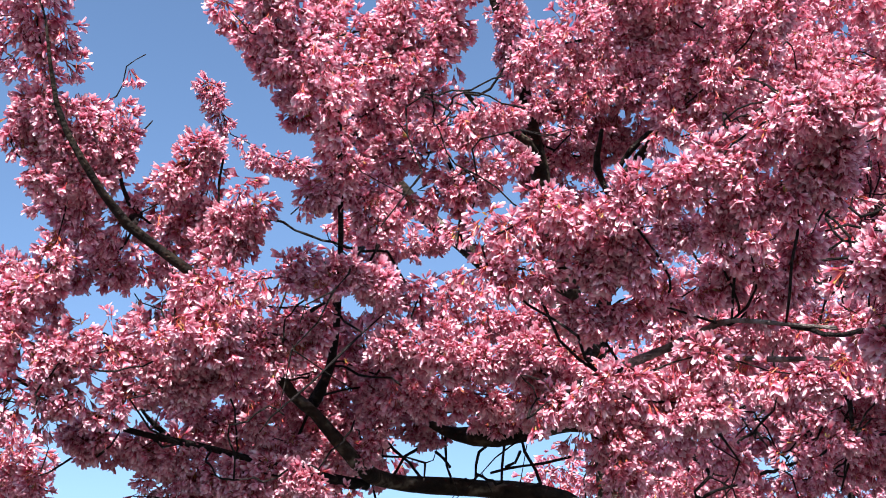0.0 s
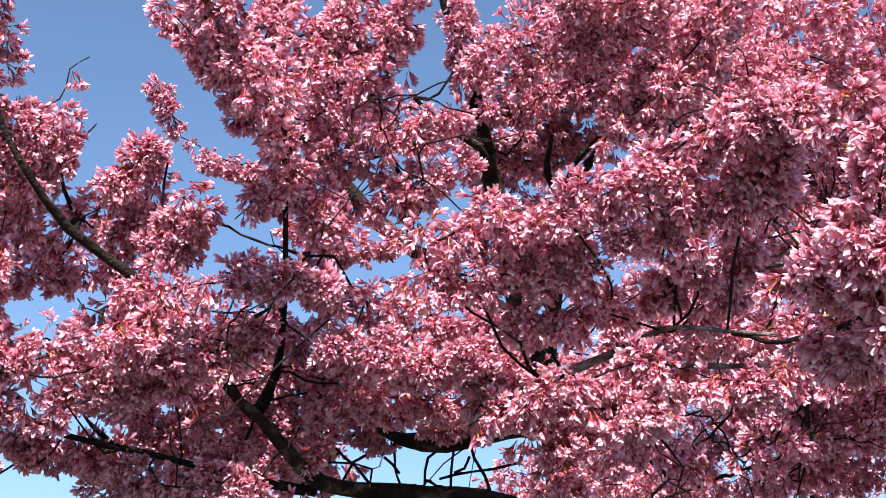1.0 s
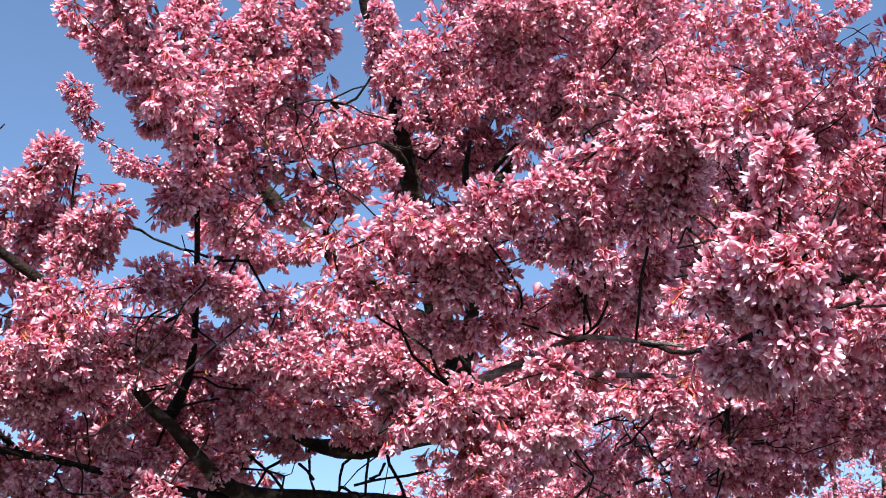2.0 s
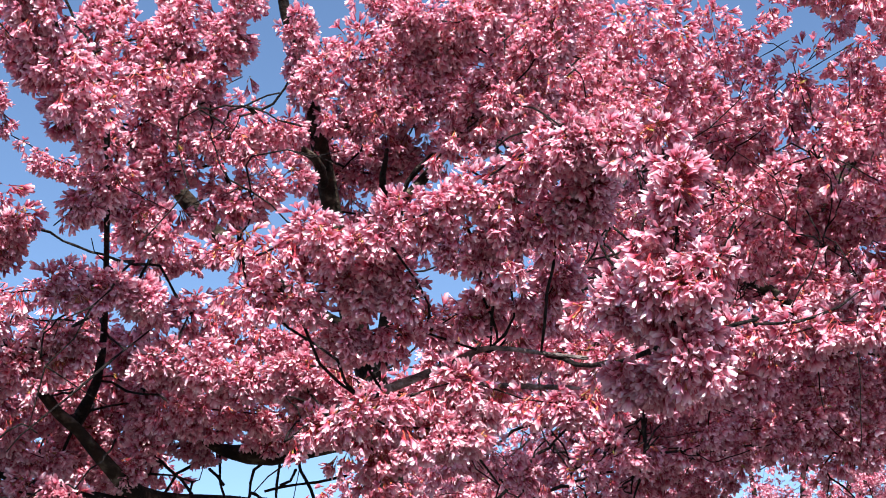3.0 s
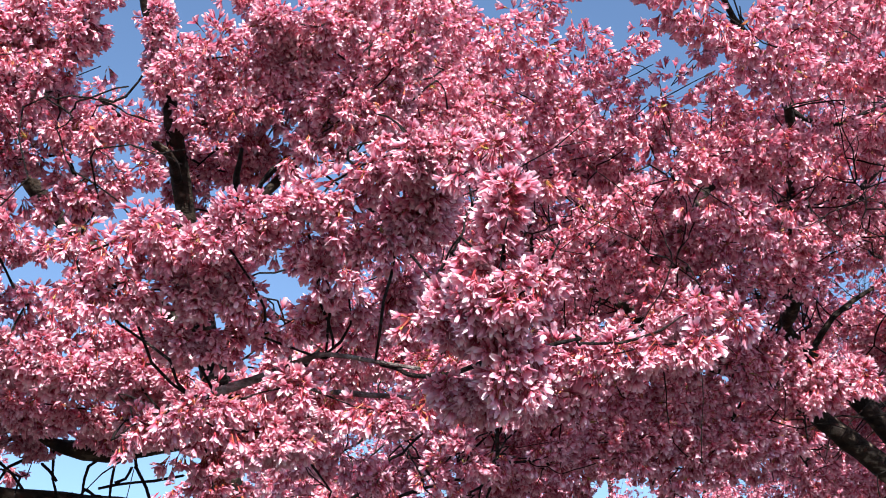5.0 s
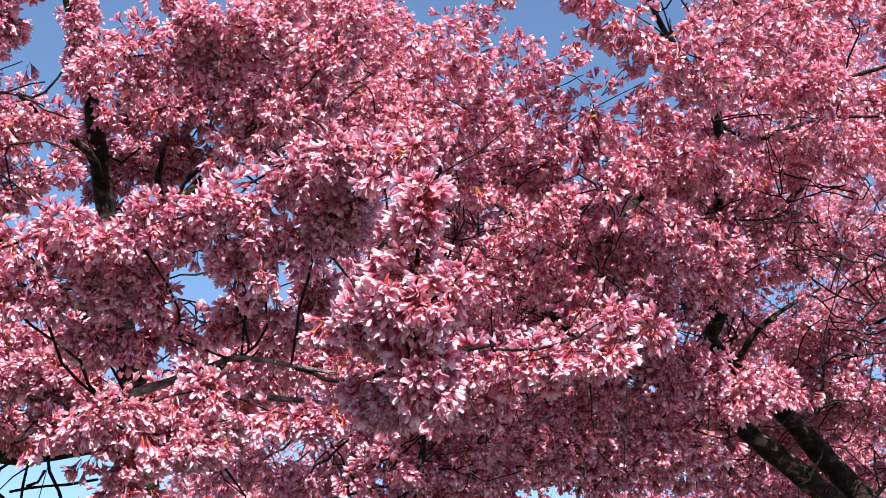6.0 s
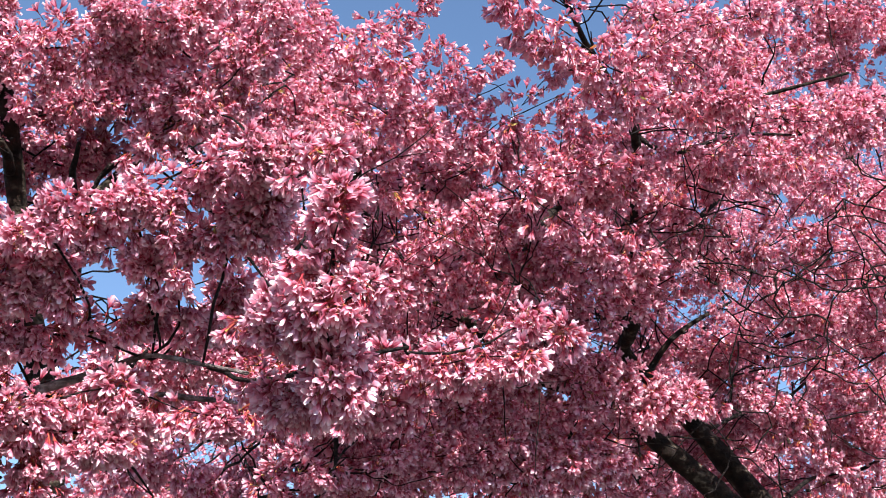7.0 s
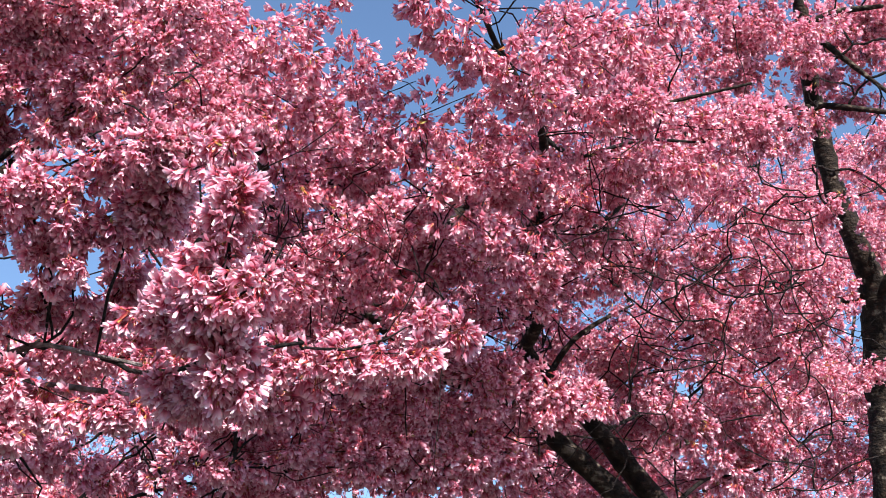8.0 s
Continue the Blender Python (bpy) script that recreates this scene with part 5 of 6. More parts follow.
    spray(tree, 0.124, [(2.33, 3.38, 3.48), (2.23, 3.42, 3.53), (2.11, 3.43, 3.61)])
    spray(tree, 0.163, [(3.92, 4.50, 3.57), (4.04, 4.39, 3.60), (4.15, 4.26, 3.67)])
    spray(tree, 0.138, [(2.80, 4.19, 3.34), (2.93, 4.12, 3.32), (3.05, 4.03, 3.33)])
    spray(tree, 0.139, [(3.65, 3.74, 3.03), (3.56, 3.84, 2.96), (3.46, 3.94, 2.93)])
    spray(tree, 0.151, [(3.64, 4.31, 3.15), (3.76, 4.21, 3.16), (3.87, 4.10, 3.21)])
    spray(tree, 0.155, [(3.69, 4.29, 3.59), (3.82, 4.22, 3.50), (3.94, 4.14, 3.44)])
    spray(tree, 0.151, [(3.50, 4.27, 3.49), (3.60, 4.25, 3.35), (3.70, 4.21, 3.25)])
    spray(tree, 0.140, [(3.48, 3.88, 3.05), (3.37, 3.98, 3.05), (3.24, 4.05, 3.09)])
    spray(tree, 0.145, [(3.19, 4.42, 2.84), (3.07, 4.48, 2.91), (2.95, 4.52, 3.01)])
    spray(tree, 0.137, [(3.41, 3.90, 2.82), (3.31, 4.00, 2.76), (3.21, 4.09, 2.73)])
    spray(tree, 0.150, [(3.74, 4.02, 3.50), (3.85, 3.91, 3.53), (3.94, 3.79, 3.59)])
    spray(tree, 0.153, [(3.43, 4.58, 3.06), (3.29, 4.66, 3.09), (3.15, 4.73, 3.15)])
    spray(tree, 0.158, [(3.93, 4.32, 3.38), (3.82, 4.43, 3.33), (3.69, 4.54, 3.31)])
    spray(tree, 0.145, [(3.75, 3.68, 3.62), (3.64, 3.78, 3.61), (3.52, 3.87, 3.64)])
    spray(tree, 0.146, [(3.19, 4.49, 2.78), (3.31, 4.40, 2.81), (3.42, 4.30, 2.87)])
    spray(tree, 0.155, [(3.78, 4.35, 3.28), (3.66, 4.47, 3.20), (3.55, 4.57, 3.17)])
    spray(tree, 0.162, [(4.14, 4.21, 3.71), (4.01, 4.32, 3.72), (3.88, 4.41, 3.77)])
    spray(tree, 0.158, [(3.53, 4.68, 3.20), (3.40, 4.75, 3.26), (3.26, 4.81, 3.36)])
    spray(tree, 0.143, [(3.23, 4.19, 3.17), (3.12, 4.23, 3.25), (3.01, 4.26, 3.37)])
    spray(tree, 0.142, [(3.15, 4.08, 3.50), (3.09, 4.17, 3.38), (3.02, 4.26, 3.28)])
    spray(tree, 0.140, [(3.26, 4.06, 3.07), (3.14, 4.11, 3.13), (3.02, 4.16, 3.22)])
    spray(tree, 0.146, [(3.16, 4.48, 2.96), (3.03, 4.54, 3.01), (2.90, 4.59, 3.10)])
    spray(tree, 0.144, [(3.65, 3.71, 3.66), (3.58, 3.83, 3.56), (3.50, 3.93, 3.50)])
    spray(tree, 0.142, [(2.97, 4.37, 3.09), (3.10, 4.29, 3.08), (3.23, 4.19, 3.11)])
    spray(tree, 0.161, [(3.42, 4.98, 2.95), (3.27, 5.07, 2.95), (3.12, 5.15, 2.99)])
    spray(tree, 0.151, [(3.34, 4.36, 3.59), (3.42, 4.27, 3.68), (3.48, 4.15, 3.80)])
    spray(tree, 0.158, [(4.08, 4.22, 3.37), (4.19, 4.11, 3.36), (4.30, 3.99, 3.39)])
    spray(tree, 0.095, [(1.45, 3.17, 3.08), (1.52, 3.12, 3.11), (1.59, 3.06, 3.17)])
    spray(tree, 0.089, [(1.30, 3.10, 2.79), (1.40, 3.08, 2.76), (1.48, 3.05, 2.76)])
    spray(tree, 0.089, [(1.30, 3.08, 2.79), (1.22, 3.12, 2.76), (1.13, 3.15, 2.75)])
    spray(tree, 0.089, [(1.58, 2.77, 3.22), (1.66, 2.72, 3.22), (1.74, 2.67, 3.24)])
    spray(tree, 0.095, [(1.66, 3.06, 3.12), (1.75, 3.03, 3.09), (1.84, 2.98, 3.08)])
    spray(tree, 0.087, [(1.48, 2.93, 2.82), (1.43, 2.98, 2.74), (1.38, 3.02, 2.69)])
    spray(tree, 0.085, [(1.05, 2.91, 2.96), (1.12, 2.92, 2.90), (1.20, 2.91, 2.86)])
    spray(tree, 0.090, [(1.58, 2.99, 2.87), (1.50, 3.00, 2.92), (1.42, 3.00, 2.99)])
    spray(tree, 0.087, [(1.08, 3.05, 2.85), (1.17, 3.02, 2.86), (1.25, 2.98, 2.90)])
    spray(tree, 0.093, [(1.15, 3.24, 2.99), (1.05, 3.27, 3.00), (0.96, 3.28, 3.02)])
    spray(tree, 0.085, [(0.99, 2.82, 3.19), (0.91, 2.83, 3.22), (0.82, 2.83, 3.26)])
    spray(tree, 0.089, [(1.38, 2.95, 3.09), (1.30, 2.96, 3.13), (1.21, 2.95, 3.19)])
    spray(tree, 0.086, [(1.24, 2.89, 2.99), (1.31, 2.85, 3.02), (1.38, 2.80, 3.07)])
    spray(tree, 0.086, [(1.53, 2.70, 3.10), (1.60, 2.69, 3.04), (1.68, 2.68, 3.00)])
    spray(tree, 0.094, [(1.21, 3.24, 3.03), (1.29, 3.24, 2.97), (1.38, 3.23, 2.93)])
    spray(tree, 0.091, [(1.38, 3.08, 2.95), (1.44, 3.03, 3.00), (1.49, 2.97, 3.07)])
    spray(tree, 0.075, [(2.10, 3.26, 3.13), (2.06, 3.26, 3.17), (2.01, 3.26, 3.23)])
    spray(tree, 0.072, [(2.04, 3.10, 3.20), (2.09, 3.08, 3.18), (2.15, 3.05, 3.17)])
    spray(tree, 0.074, [(1.98, 3.23, 3.20), (2.03, 3.22, 3.16), (2.09, 3.19, 3.15)])
    spray(tree, 0.074, [(2.14, 3.22, 3.09), (2.09, 3.24, 3.12), (2.03, 3.24, 3.17)])
    spray(tree, 0.072, [(2.01, 3.04, 3.25), (1.96, 3.07, 3.25), (1.90, 3.09, 3.27)])
    limb(tree, "twig", [(3.16, 3.21, 3.35, 0.0029), (3.13, 3.20, 3.42, 0.0029), (3.08, 3.21, 3.48, 0.0029), (3.04, 3.20, 3.55, 0.0029)])
    limb(tree, "twig", [(3.01, 2.91, 3.51, 0.0027), (2.94, 2.95, 3.54, 0.0027), (2.88, 2.99, 3.57, 0.0027), (2.86, 2.96, 3.63, 0.0027)])
    limb(tree, "twig", [(3.29, 3.26, 2.80, 0.0029), (3.28, 3.29, 2.73, 0.0029), (3.23, 3.35, 2.70, 0.0029), (3.19, 3.40, 2.65, 0.0029)])
    limb(tree, "twig", [(3.22, 3.57, 2.64, 0.0030), (3.28, 3.51, 2.65, 0.0030), (3.35, 3.46, 2.63, 0.0030), (3.41, 3.40, 2.65, 0.0030)])
    limb(tree, "twig", [(3.09, 2.99, 3.49, 0.0029), (3.11, 3.01, 3.42, 0.0029), (3.15, 3.01, 3.36, 0.0029), (3.21, 2.97, 3.33, 0.0029)])
    limb(tree, "twig", [(2.10, 3.26, 3.37, 0.0026), (2.17, 3.22, 3.40, 0.0026), (2.23, 3.17, 3.42, 0.0026), (2.30, 3.13, 3.40, 0.0026)])
    limb(tree, "twig", [(3.04, 3.17, 3.57, 0.0029), (3.08, 3.11, 3.61, 0.0029), (3.15, 3.06, 3.59, 0.0029), (3.20, 3.00, 3.61, 0.0029)])
    limb(tree, "twig", [(2.90, 3.39, 3.40, 0.0029), (2.97, 3.36, 3.35, 0.0029), (3.04, 3.31, 3.33, 0.0029), (3.11, 3.25, 3.32, 0.0029)])
    limb(tree, "twig", [(2.71, 2.89, 3.39, 0.0026), (2.78, 2.85, 3.36, 0.0026), (2.84, 2.81, 3.33, 0.0026), (2.89, 2.75, 3.34, 0.0026)])
    limb(tree, "twig", [(2.93, 3.50, 3.00, 0.0029), (2.92, 3.54, 2.93, 0.0029), (2.90, 3.57, 2.87, 0.0029), (2.86, 3.62, 2.81, 0.0029)])
    limb(tree, "twig", [(2.52, 3.93, 2.75, 0.0029), (2.44, 3.97, 2.76, 0.0029), (2.36, 4.01, 2.78, 0.0029), (2.28, 4.04, 2.81, 0.0029)])
    limb(tree, "twig", [(2.88, 3.34, 3.09, 0.0029), (2.81, 3.40, 3.08, 0.0029), (2.73, 3.45, 3.09, 0.0029), (2.66, 3.49, 3.11, 0.0029)])
    limb(tree, "twig", [(2.96, 3.39, 3.14, 0.0029), (2.96, 3.35, 3.21, 0.0029), (2.98, 3.31, 3.27, 0.0029), (2.99, 3.27, 3.33, 0.0029)])
    limb(tree, "twig", [(2.60, 3.56, 2.86, 0.0029), (2.63, 3.52, 2.91, 0.0029), (2.62, 3.50, 2.98, 0.0029), (2.68, 3.45, 3.01, 0.0029)])
    limb(tree, "twig", [(2.51, 3.40, 3.40, 0.0029), (2.50, 3.37, 3.46, 0.0029), (2.52, 3.32, 3.52, 0.0029), (2.53, 3.28, 3.58, 0.0029)])
    limb(tree, "twig", [(2.74, 3.25, 2.98, 0.0027), (2.67, 3.29, 3.00, 0.0027), (2.60, 3.33, 3.03, 0.0027), (2.56, 3.33, 3.09, 0.0027)])
    limb(tree, "twig", [(2.93, 3.56, 2.92, 0.0029), (2.99, 3.54, 2.87, 0.0029), (3.06, 3.48, 2.88, 0.0029), (3.12, 3.42, 2.88, 0.0029)])
    limb(tree, "twig", [(3.30, 3.27, 3.13, 0.0030), (3.27, 3.32, 3.08, 0.0030), (3.29, 3.33, 3.01, 0.0030), (3.26, 3.38, 2.96, 0.0030)])
    limb(tree, "twig", [(2.92, 3.56, 3.00, 0.0029), (2.92, 3.58, 2.93, 0.0029), (2.92, 3.61, 2.86, 0.0029), (2.91, 3.64, 2.79, 0.0029)])
    limb(tree, "twig", [(2.85, 2.99, 3.00, 0.0026), (2.92, 2.94, 3.00, 0.0026), (2.97, 2.89, 3.02, 0.0026), (3.00, 2.84, 3.06, 0.0026)])
    limb(tree, "twig", [(2.42, 3.54, 2.88, 0.0027), (2.49, 3.51, 2.84, 0.0027), (2.54, 3.50, 2.78, 0.0027), (2.58, 3.49, 2.72, 0.0027)])
    limb(tree, "twig", [(2.39, 3.62, 3.21, 0.0029), (2.33, 3.67, 3.18, 0.0029), (2.29, 3.71, 3.12, 0.0029), (2.24, 3.76, 3.07, 0.0029)])
    limb(tree, "twig", [(2.60, 3.52, 2.69, 0.0027), (2.58, 3.55, 2.63, 0.0027), (2.54, 3.59, 2.58, 0.0027), (2.54, 3.61, 2.51, 0.0027)])
    limb(tree, "twig", [(3.11, 3.12, 3.31, 0.0029), (3.08, 3.18, 3.26, 0.0029), (3.02, 3.23, 3.26, 0.0029), (2.95, 3.29, 3.26, 0.0029)])
    limb(tree, "twig", [(2.65, 3.51, 3.56, 0.0029), (2.66, 3.55, 3.50, 0.0029), (2.71, 3.54, 3.44, 0.0029), (2.72, 3.57, 3.37, 0.0029)])
    limb(tree, "twig", [(3.01, 2.97, 3.20, 0.0027), (2.95, 3.03, 3.19, 0.0027), (2.97, 3.05, 3.12, 0.0027), (3.04, 3.00, 3.11, 0.0027)])
    limb(tree, "twig", [(3.14, 2.99, 3.34, 0.0029), (3.10, 3.05, 3.30, 0.0029), (3.03, 3.10, 3.30, 0.0029), (2.98, 3.16, 3.28, 0.0029)])
    limb(tree, "twig", [(3.13, 3.20, 2.56, 0.0027), (3.17, 3.15, 2.60, 0.0027), (3.22, 3.10, 2.63, 0.0027), (3.27, 3.04, 2.65, 0.0027)])
    limb(tree, "twig", [(2.27, 3.60, 2.76, 0.0026), (2.33, 3.55, 2.79, 0.0026), (2.39, 3.50, 2.82, 0.0026), (2.44, 3.46, 2.86, 0.0026)])
    limb(tree, "twig", [(2.59, 3.89, 3.22, 0.0030), (2.56, 3.88, 3.29, 0.0030), (2.58, 3.84, 3.36, 0.0030), (2.61, 3.79, 3.42, 0.0030)])
    limb(tree, "twig", [(2.54, 3.84, 2.84, 0.0029), (2.62, 3.80, 2.84, 0.0029), (2.70, 3.75, 2.83, 0.0029), (2.78, 3.70, 2.82, 0.0029)])
    limb(tree, "twig", [(2.65, 3.19, 3.22, 0.0026), (2.68, 3.20, 3.16, 0.0026), (2.67, 3.23, 3.10, 0.0026), (2.63, 3.28, 3.05, 0.0026)])
    limb(tree, "twig", [(2.73, 3.72, 2.62, 0.0029), (2.69, 3.76, 2.57, 0.0029), (2.64, 3.81, 2.52, 0.0029), (2.59, 3.85, 2.47, 0.0029)])
    limb(tree, "twig", [(2.69, 3.49, 2.73, 0.0027), (2.72, 3.45, 2.79, 0.0027), (2.70, 3.44, 2.86, 0.0027), (2.65, 3.45, 2.92, 0.0027)])
    limb(tree, "twig", [(2.61, 2.85, 3.29, 0.0026), (2.67, 2.80, 3.29, 0.0026), (2.73, 2.76, 3.26, 0.0026), (2.79, 2.72, 3.24, 0.0026)])
    limb(tree, "twig", [(2.55, 3.55, 2.80, 0.0027), (2.49, 3.57, 2.85, 0.0027), (2.41, 3.61, 2.86, 0.0027), (2.34, 3.66, 2.86, 0.0027)])
    limb(tree, "twig", [(2.35, 3.17, 3.25, 0.0026), (2.42, 3.14, 3.23, 0.0026), (2.48, 3.11, 3.19, 0.0026), (2.55, 3.07, 3.17, 0.0026)])
    limb(tree, "twig", [(2.17, 3.54, 2.90, 0.0026), (2.19, 3.56, 2.83, 0.0026), (2.19, 3.58, 2.77, 0.0026), (2.14, 3.62, 2.72, 0.0026)])
    limb(tree, "twig", [(2.50, 3.05, 3.43, 0.0026), (2.43, 3.09, 3.43, 0.0026), (2.36, 3.12, 3.47, 0.0026), (2.29, 3.15, 3.50, 0.0026)])
    limb(tree, "twig", [(3.11, 3.16, 3.27, 0.0029), (3.09, 3.15, 3.33, 0.0029), (3.04, 3.15, 3.40, 0.0029), (2.99, 3.17, 3.45, 0.0029)])
    limb(tree, "twig", [(2.77, 3.42, 3.48, 0.0029), (2.72, 3.48, 3.44, 0.0029), (2.64, 3.54, 3.43, 0.0029), (2.65, 3.57, 3.36, 0.0029)])
    limb(tree, "twig", [(2.86, 3.65, 3.21, 0.0030), (2.78, 3.70, 3.23, 0.0030), (2.73, 3.75, 3.18, 0.0030), (2.72, 3.79, 3.11, 0.0030)])
    limb(tree, "twig", [(2.38, 3.77, 2.64, 0.0029), (2.34, 3.77, 2.70, 0.0029), (2.30, 3.77, 2.77, 0.0029), (2.29, 3.76, 2.84, 0.0029)])
    limb(tree, "twig", [(2.35, 3.74, 3.29, 0.0029), (2.43, 3.71, 3.26, 0.0029), (2.49, 3.70, 3.20, 0.0029), (2.54, 3.69, 3.14, 0.0029)])
    limb(tree, "twig", [(2.67, 3.21, 3.48, 0.0027), (2.60, 3.25, 3.51, 0.0027), (2.52, 3.28, 3.54, 0.0027), (2.45, 3.31, 3.57, 0.0027)])
    limb(tree, "twig", [(2.62, 3.26, 2.80, 0.0026), (2.56, 3.31, 2.79, 0.0026), (2.50, 3.35, 2.82, 0.0026), (2.50, 3.32, 2.88, 0.0026)])
    limb(tree, "twig", [(1.38, 2.98, 3.02, 0.0021), (1.35, 2.97, 3.06, 0.0021), (1.33, 2.96, 3.10, 0.0021), (1.28, 2.96, 3.12, 0.0021)])
    limb(tree, "twig", [(1.89, 3.23, 2.88, 0.0022), (1.89, 3.21, 2.93, 0.0022), (1.93, 3.17, 2.96, 0.0022), (1.92, 3.15, 3.01, 0.0022)])
    limb(tree, "twig", [(1.36, 2.98, 3.11, 0.0021), (1.35, 3.00, 3.07, 0.0021), (1.34, 3.02, 3.03, 0.0021), (1.33, 3.05, 2.99, 0.0021)])
    limb(tree, "twig", [(1.35, 2.99, 3.22, 0.0021), (1.37, 2.96, 3.26, 0.0021), (1.42, 2.93, 3.29, 0.0021), (1.44, 2.90, 3.32, 0.0021)])
    limb(tree, "twig", [(1.62, 3.00, 3.34, 0.0022), (1.66, 3.00, 3.30, 0.0022), (1.71, 2.99, 3.28, 0.0022), (1.77, 2.96, 3.27, 0.0022)])
    limb(tree, "twig", [(1.45, 3.25, 2.70, 0.0022), (1.39, 3.26, 2.73, 0.0022), (1.36, 3.26, 2.77, 0.0022), (1.30, 3.27, 2.78, 0.0022)])
    limb(tree, "twig", [(1.52, 3.36, 2.78, 0.0022), (1.57, 3.33, 2.80, 0.0022), (1.61, 3.30, 2.84, 0.0022), (1.64, 3.28, 2.88, 0.0022)])
    limb(tree, "twig", [(1.53, 2.82, 3.20, 0.0021), (1.53, 2.80, 3.24, 0.0021), (1.51, 2.78, 3.29, 0.0021), (1.50, 2.76, 3.33, 0.0021)])
    limb(tree, "twig", [(1.47, 3.02, 3.17, 0.0022), (1.44, 3.05, 3.14, 0.0022), (1.41, 3.08, 3.10, 0.0022), (1.37, 3.11, 3.07, 0.0022)])
    limb(tree, "twig", [(1.67, 2.98, 2.87, 0.0021), (1.63, 3.01, 2.84, 0.0021), (1.59, 3.04, 2.82, 0.0021), (1.54, 3.07, 2.81, 0.0021)])
    limb(tree, "twig", [(1.66, 3.31, 2.85, 0.0022), (1.61, 3.32, 2.88, 0.0022), (1.55, 3.34, 2.90, 0.0022), (1.49, 3.36, 2.90, 0.0022)])
    limb(tree, "twig", [(1.49, 3.08, 2.75, 0.0021), (1.55, 3.07, 2.73, 0.0021), (1.59, 3.06, 2.70, 0.0021), (1.64, 3.04, 2.70, 0.0021)])
    limb(tree, "twig", [(1.64, 3.22, 2.77, 0.0022), (1.64, 3.20, 2.82, 0.0022), (1.70, 3.18, 2.83, 0.0022), (1.76, 3.16, 2.81, 0.0022)])
    limb(tree, "twig", [(1.28, 2.97, 3.08, 0.0020), (1.23, 2.99, 3.07, 0.0020), (1.18, 3.01, 3.05, 0.0020), (1.12, 3.02, 3.06, 0.0020)])
    limb(tree, "twig", [(1.53, 2.77, 3.23, 0.0020), (1.50, 2.77, 3.27, 0.0020), (1.48, 2.75, 3.31, 0.0020), (1.44, 2.74, 3.35, 0.0020)])
    limb(tree, "twig", [(1.41, 3.14, 2.75, 0.0021), (1.47, 3.12, 2.74, 0.0021), (1.51, 3.12, 2.71, 0.0021), (1.56, 3.09, 2.73, 0.0021)])
    limb(tree, "twig", [(1.59, 2.84, 3.10, 0.0021), (1.60, 2.81, 3.14, 0.0021), (1.63, 2.78, 3.17, 0.0021), (1.65, 2.75, 3.21, 0.0021)])
    limb(tree, "twig", [(1.51, 3.27, 2.91, 0.0022), (1.49, 3.29, 2.87, 0.0022), (1.49, 3.31, 2.82, 0.0022), (1.50, 3.32, 2.77, 0.0022)])
    limb(tree, "twig", [(1.61, 2.92, 2.95, 0.0021), (1.57, 2.92, 2.98, 0.0021), (1.59, 2.89, 3.02, 0.0021), (1.60, 2.86, 3.06, 0.0021)])
    limb(tree, "twig", [(1.53, 3.29, 2.95, 0.0022), (1.47, 3.31, 2.96, 0.0022), (1.43, 3.30, 3.00, 0.0022), (1.42, 3.28, 3.05, 0.0022)])
    limb(tree, "twig", [(0.65, 3.55, 2.62, 0.0026), (0.60, 3.55, 2.66, 0.0026), (0.60, 3.53, 2.72, 0.0026), (0.58, 3.52, 2.78, 0.0026)])
    limb(tree, "twig", [(1.27, 3.53, 2.63, 0.0026), (1.31, 3.50, 2.67, 0.0026), (1.34, 3.47, 2.72, 0.0026), (1.34, 3.45, 2.77, 0.0026)])
    limb(tree, "twig", [(0.88, 3.61, 2.45, 0.0026), (0.83, 3.64, 2.41, 0.0026), (0.84, 3.65, 2.35, 0.0026), (0.87, 3.65, 2.30, 0.0026)])
    limb(tree, "twig", [(0.96, 3.71, 2.65, 0.0027), (0.89, 3.72, 2.66, 0.0027), (0.82, 3.73, 2.69, 0.0027), (0.75, 3.74, 2.71, 0.0027)])
    limb(tree, "twig", [(0.66, 3.79, 2.66, 0.0027), (0.59, 3.80, 2.68, 0.0027), (0.51, 3.81, 2.67, 0.0027), (0.46, 3.81, 2.71, 0.0027)])
    limb(tree, "twig", [(1.12, 3.48, 2.42, 0.0026), (1.16, 3.46, 2.46, 0.0026), (1.21, 3.43, 2.50, 0.0026), (1.27, 3.41, 2.50, 0.0026)])
    limb(tree, "twig", [(0.83, 3.78, 2.46, 0.0027), (0.89, 3.77, 2.42, 0.0027), (0.91, 3.78, 2.37, 0.0027), (0.95, 3.78, 2.31, 0.0027)])
    limb(tree, "twig", [(1.14, 3.50, 2.40, 0.0026), (1.15, 3.48, 2.45, 0.0026), (1.18, 3.46, 2.50, 0.0026), (1.22, 3.43, 2.55, 0.0026)])
    limb(tree, "twig", [(1.34, 3.70, 2.59, 0.0029), (1.40, 3.68, 2.58, 0.0029), (1.47, 3.65, 2.60, 0.0029), (1.52, 3.62, 2.62, 0.0029)])
    # added high above the view, towards the sun, to darken the blossom behind
    spray(tree, 0.13, [(0.59, 2.33, 4.84), (0.86, 2.21, 4.91), (1.13, 2.09, 4.90)], simple=True, grain=0.0024)
    spray(tree, 0.13, [(0.75, 2.29, 4.78), (1.02, 2.17, 4.85), (1.29, 2.05, 4.84)], simple=True, grain=0.0024)
    spray(tree, 0.13, [(0.93, 2.20, 4.77), (1.20, 2.08, 4.84), (1.47, 1.96, 4.83)], simple=True, grain=0.0024)
    spray(tree, 0.13, [(0.71, 2.36, 4.66), (0.98, 2.24, 4.73), (1.25, 2.12, 4.72)], simple=True, grain=0.0024)
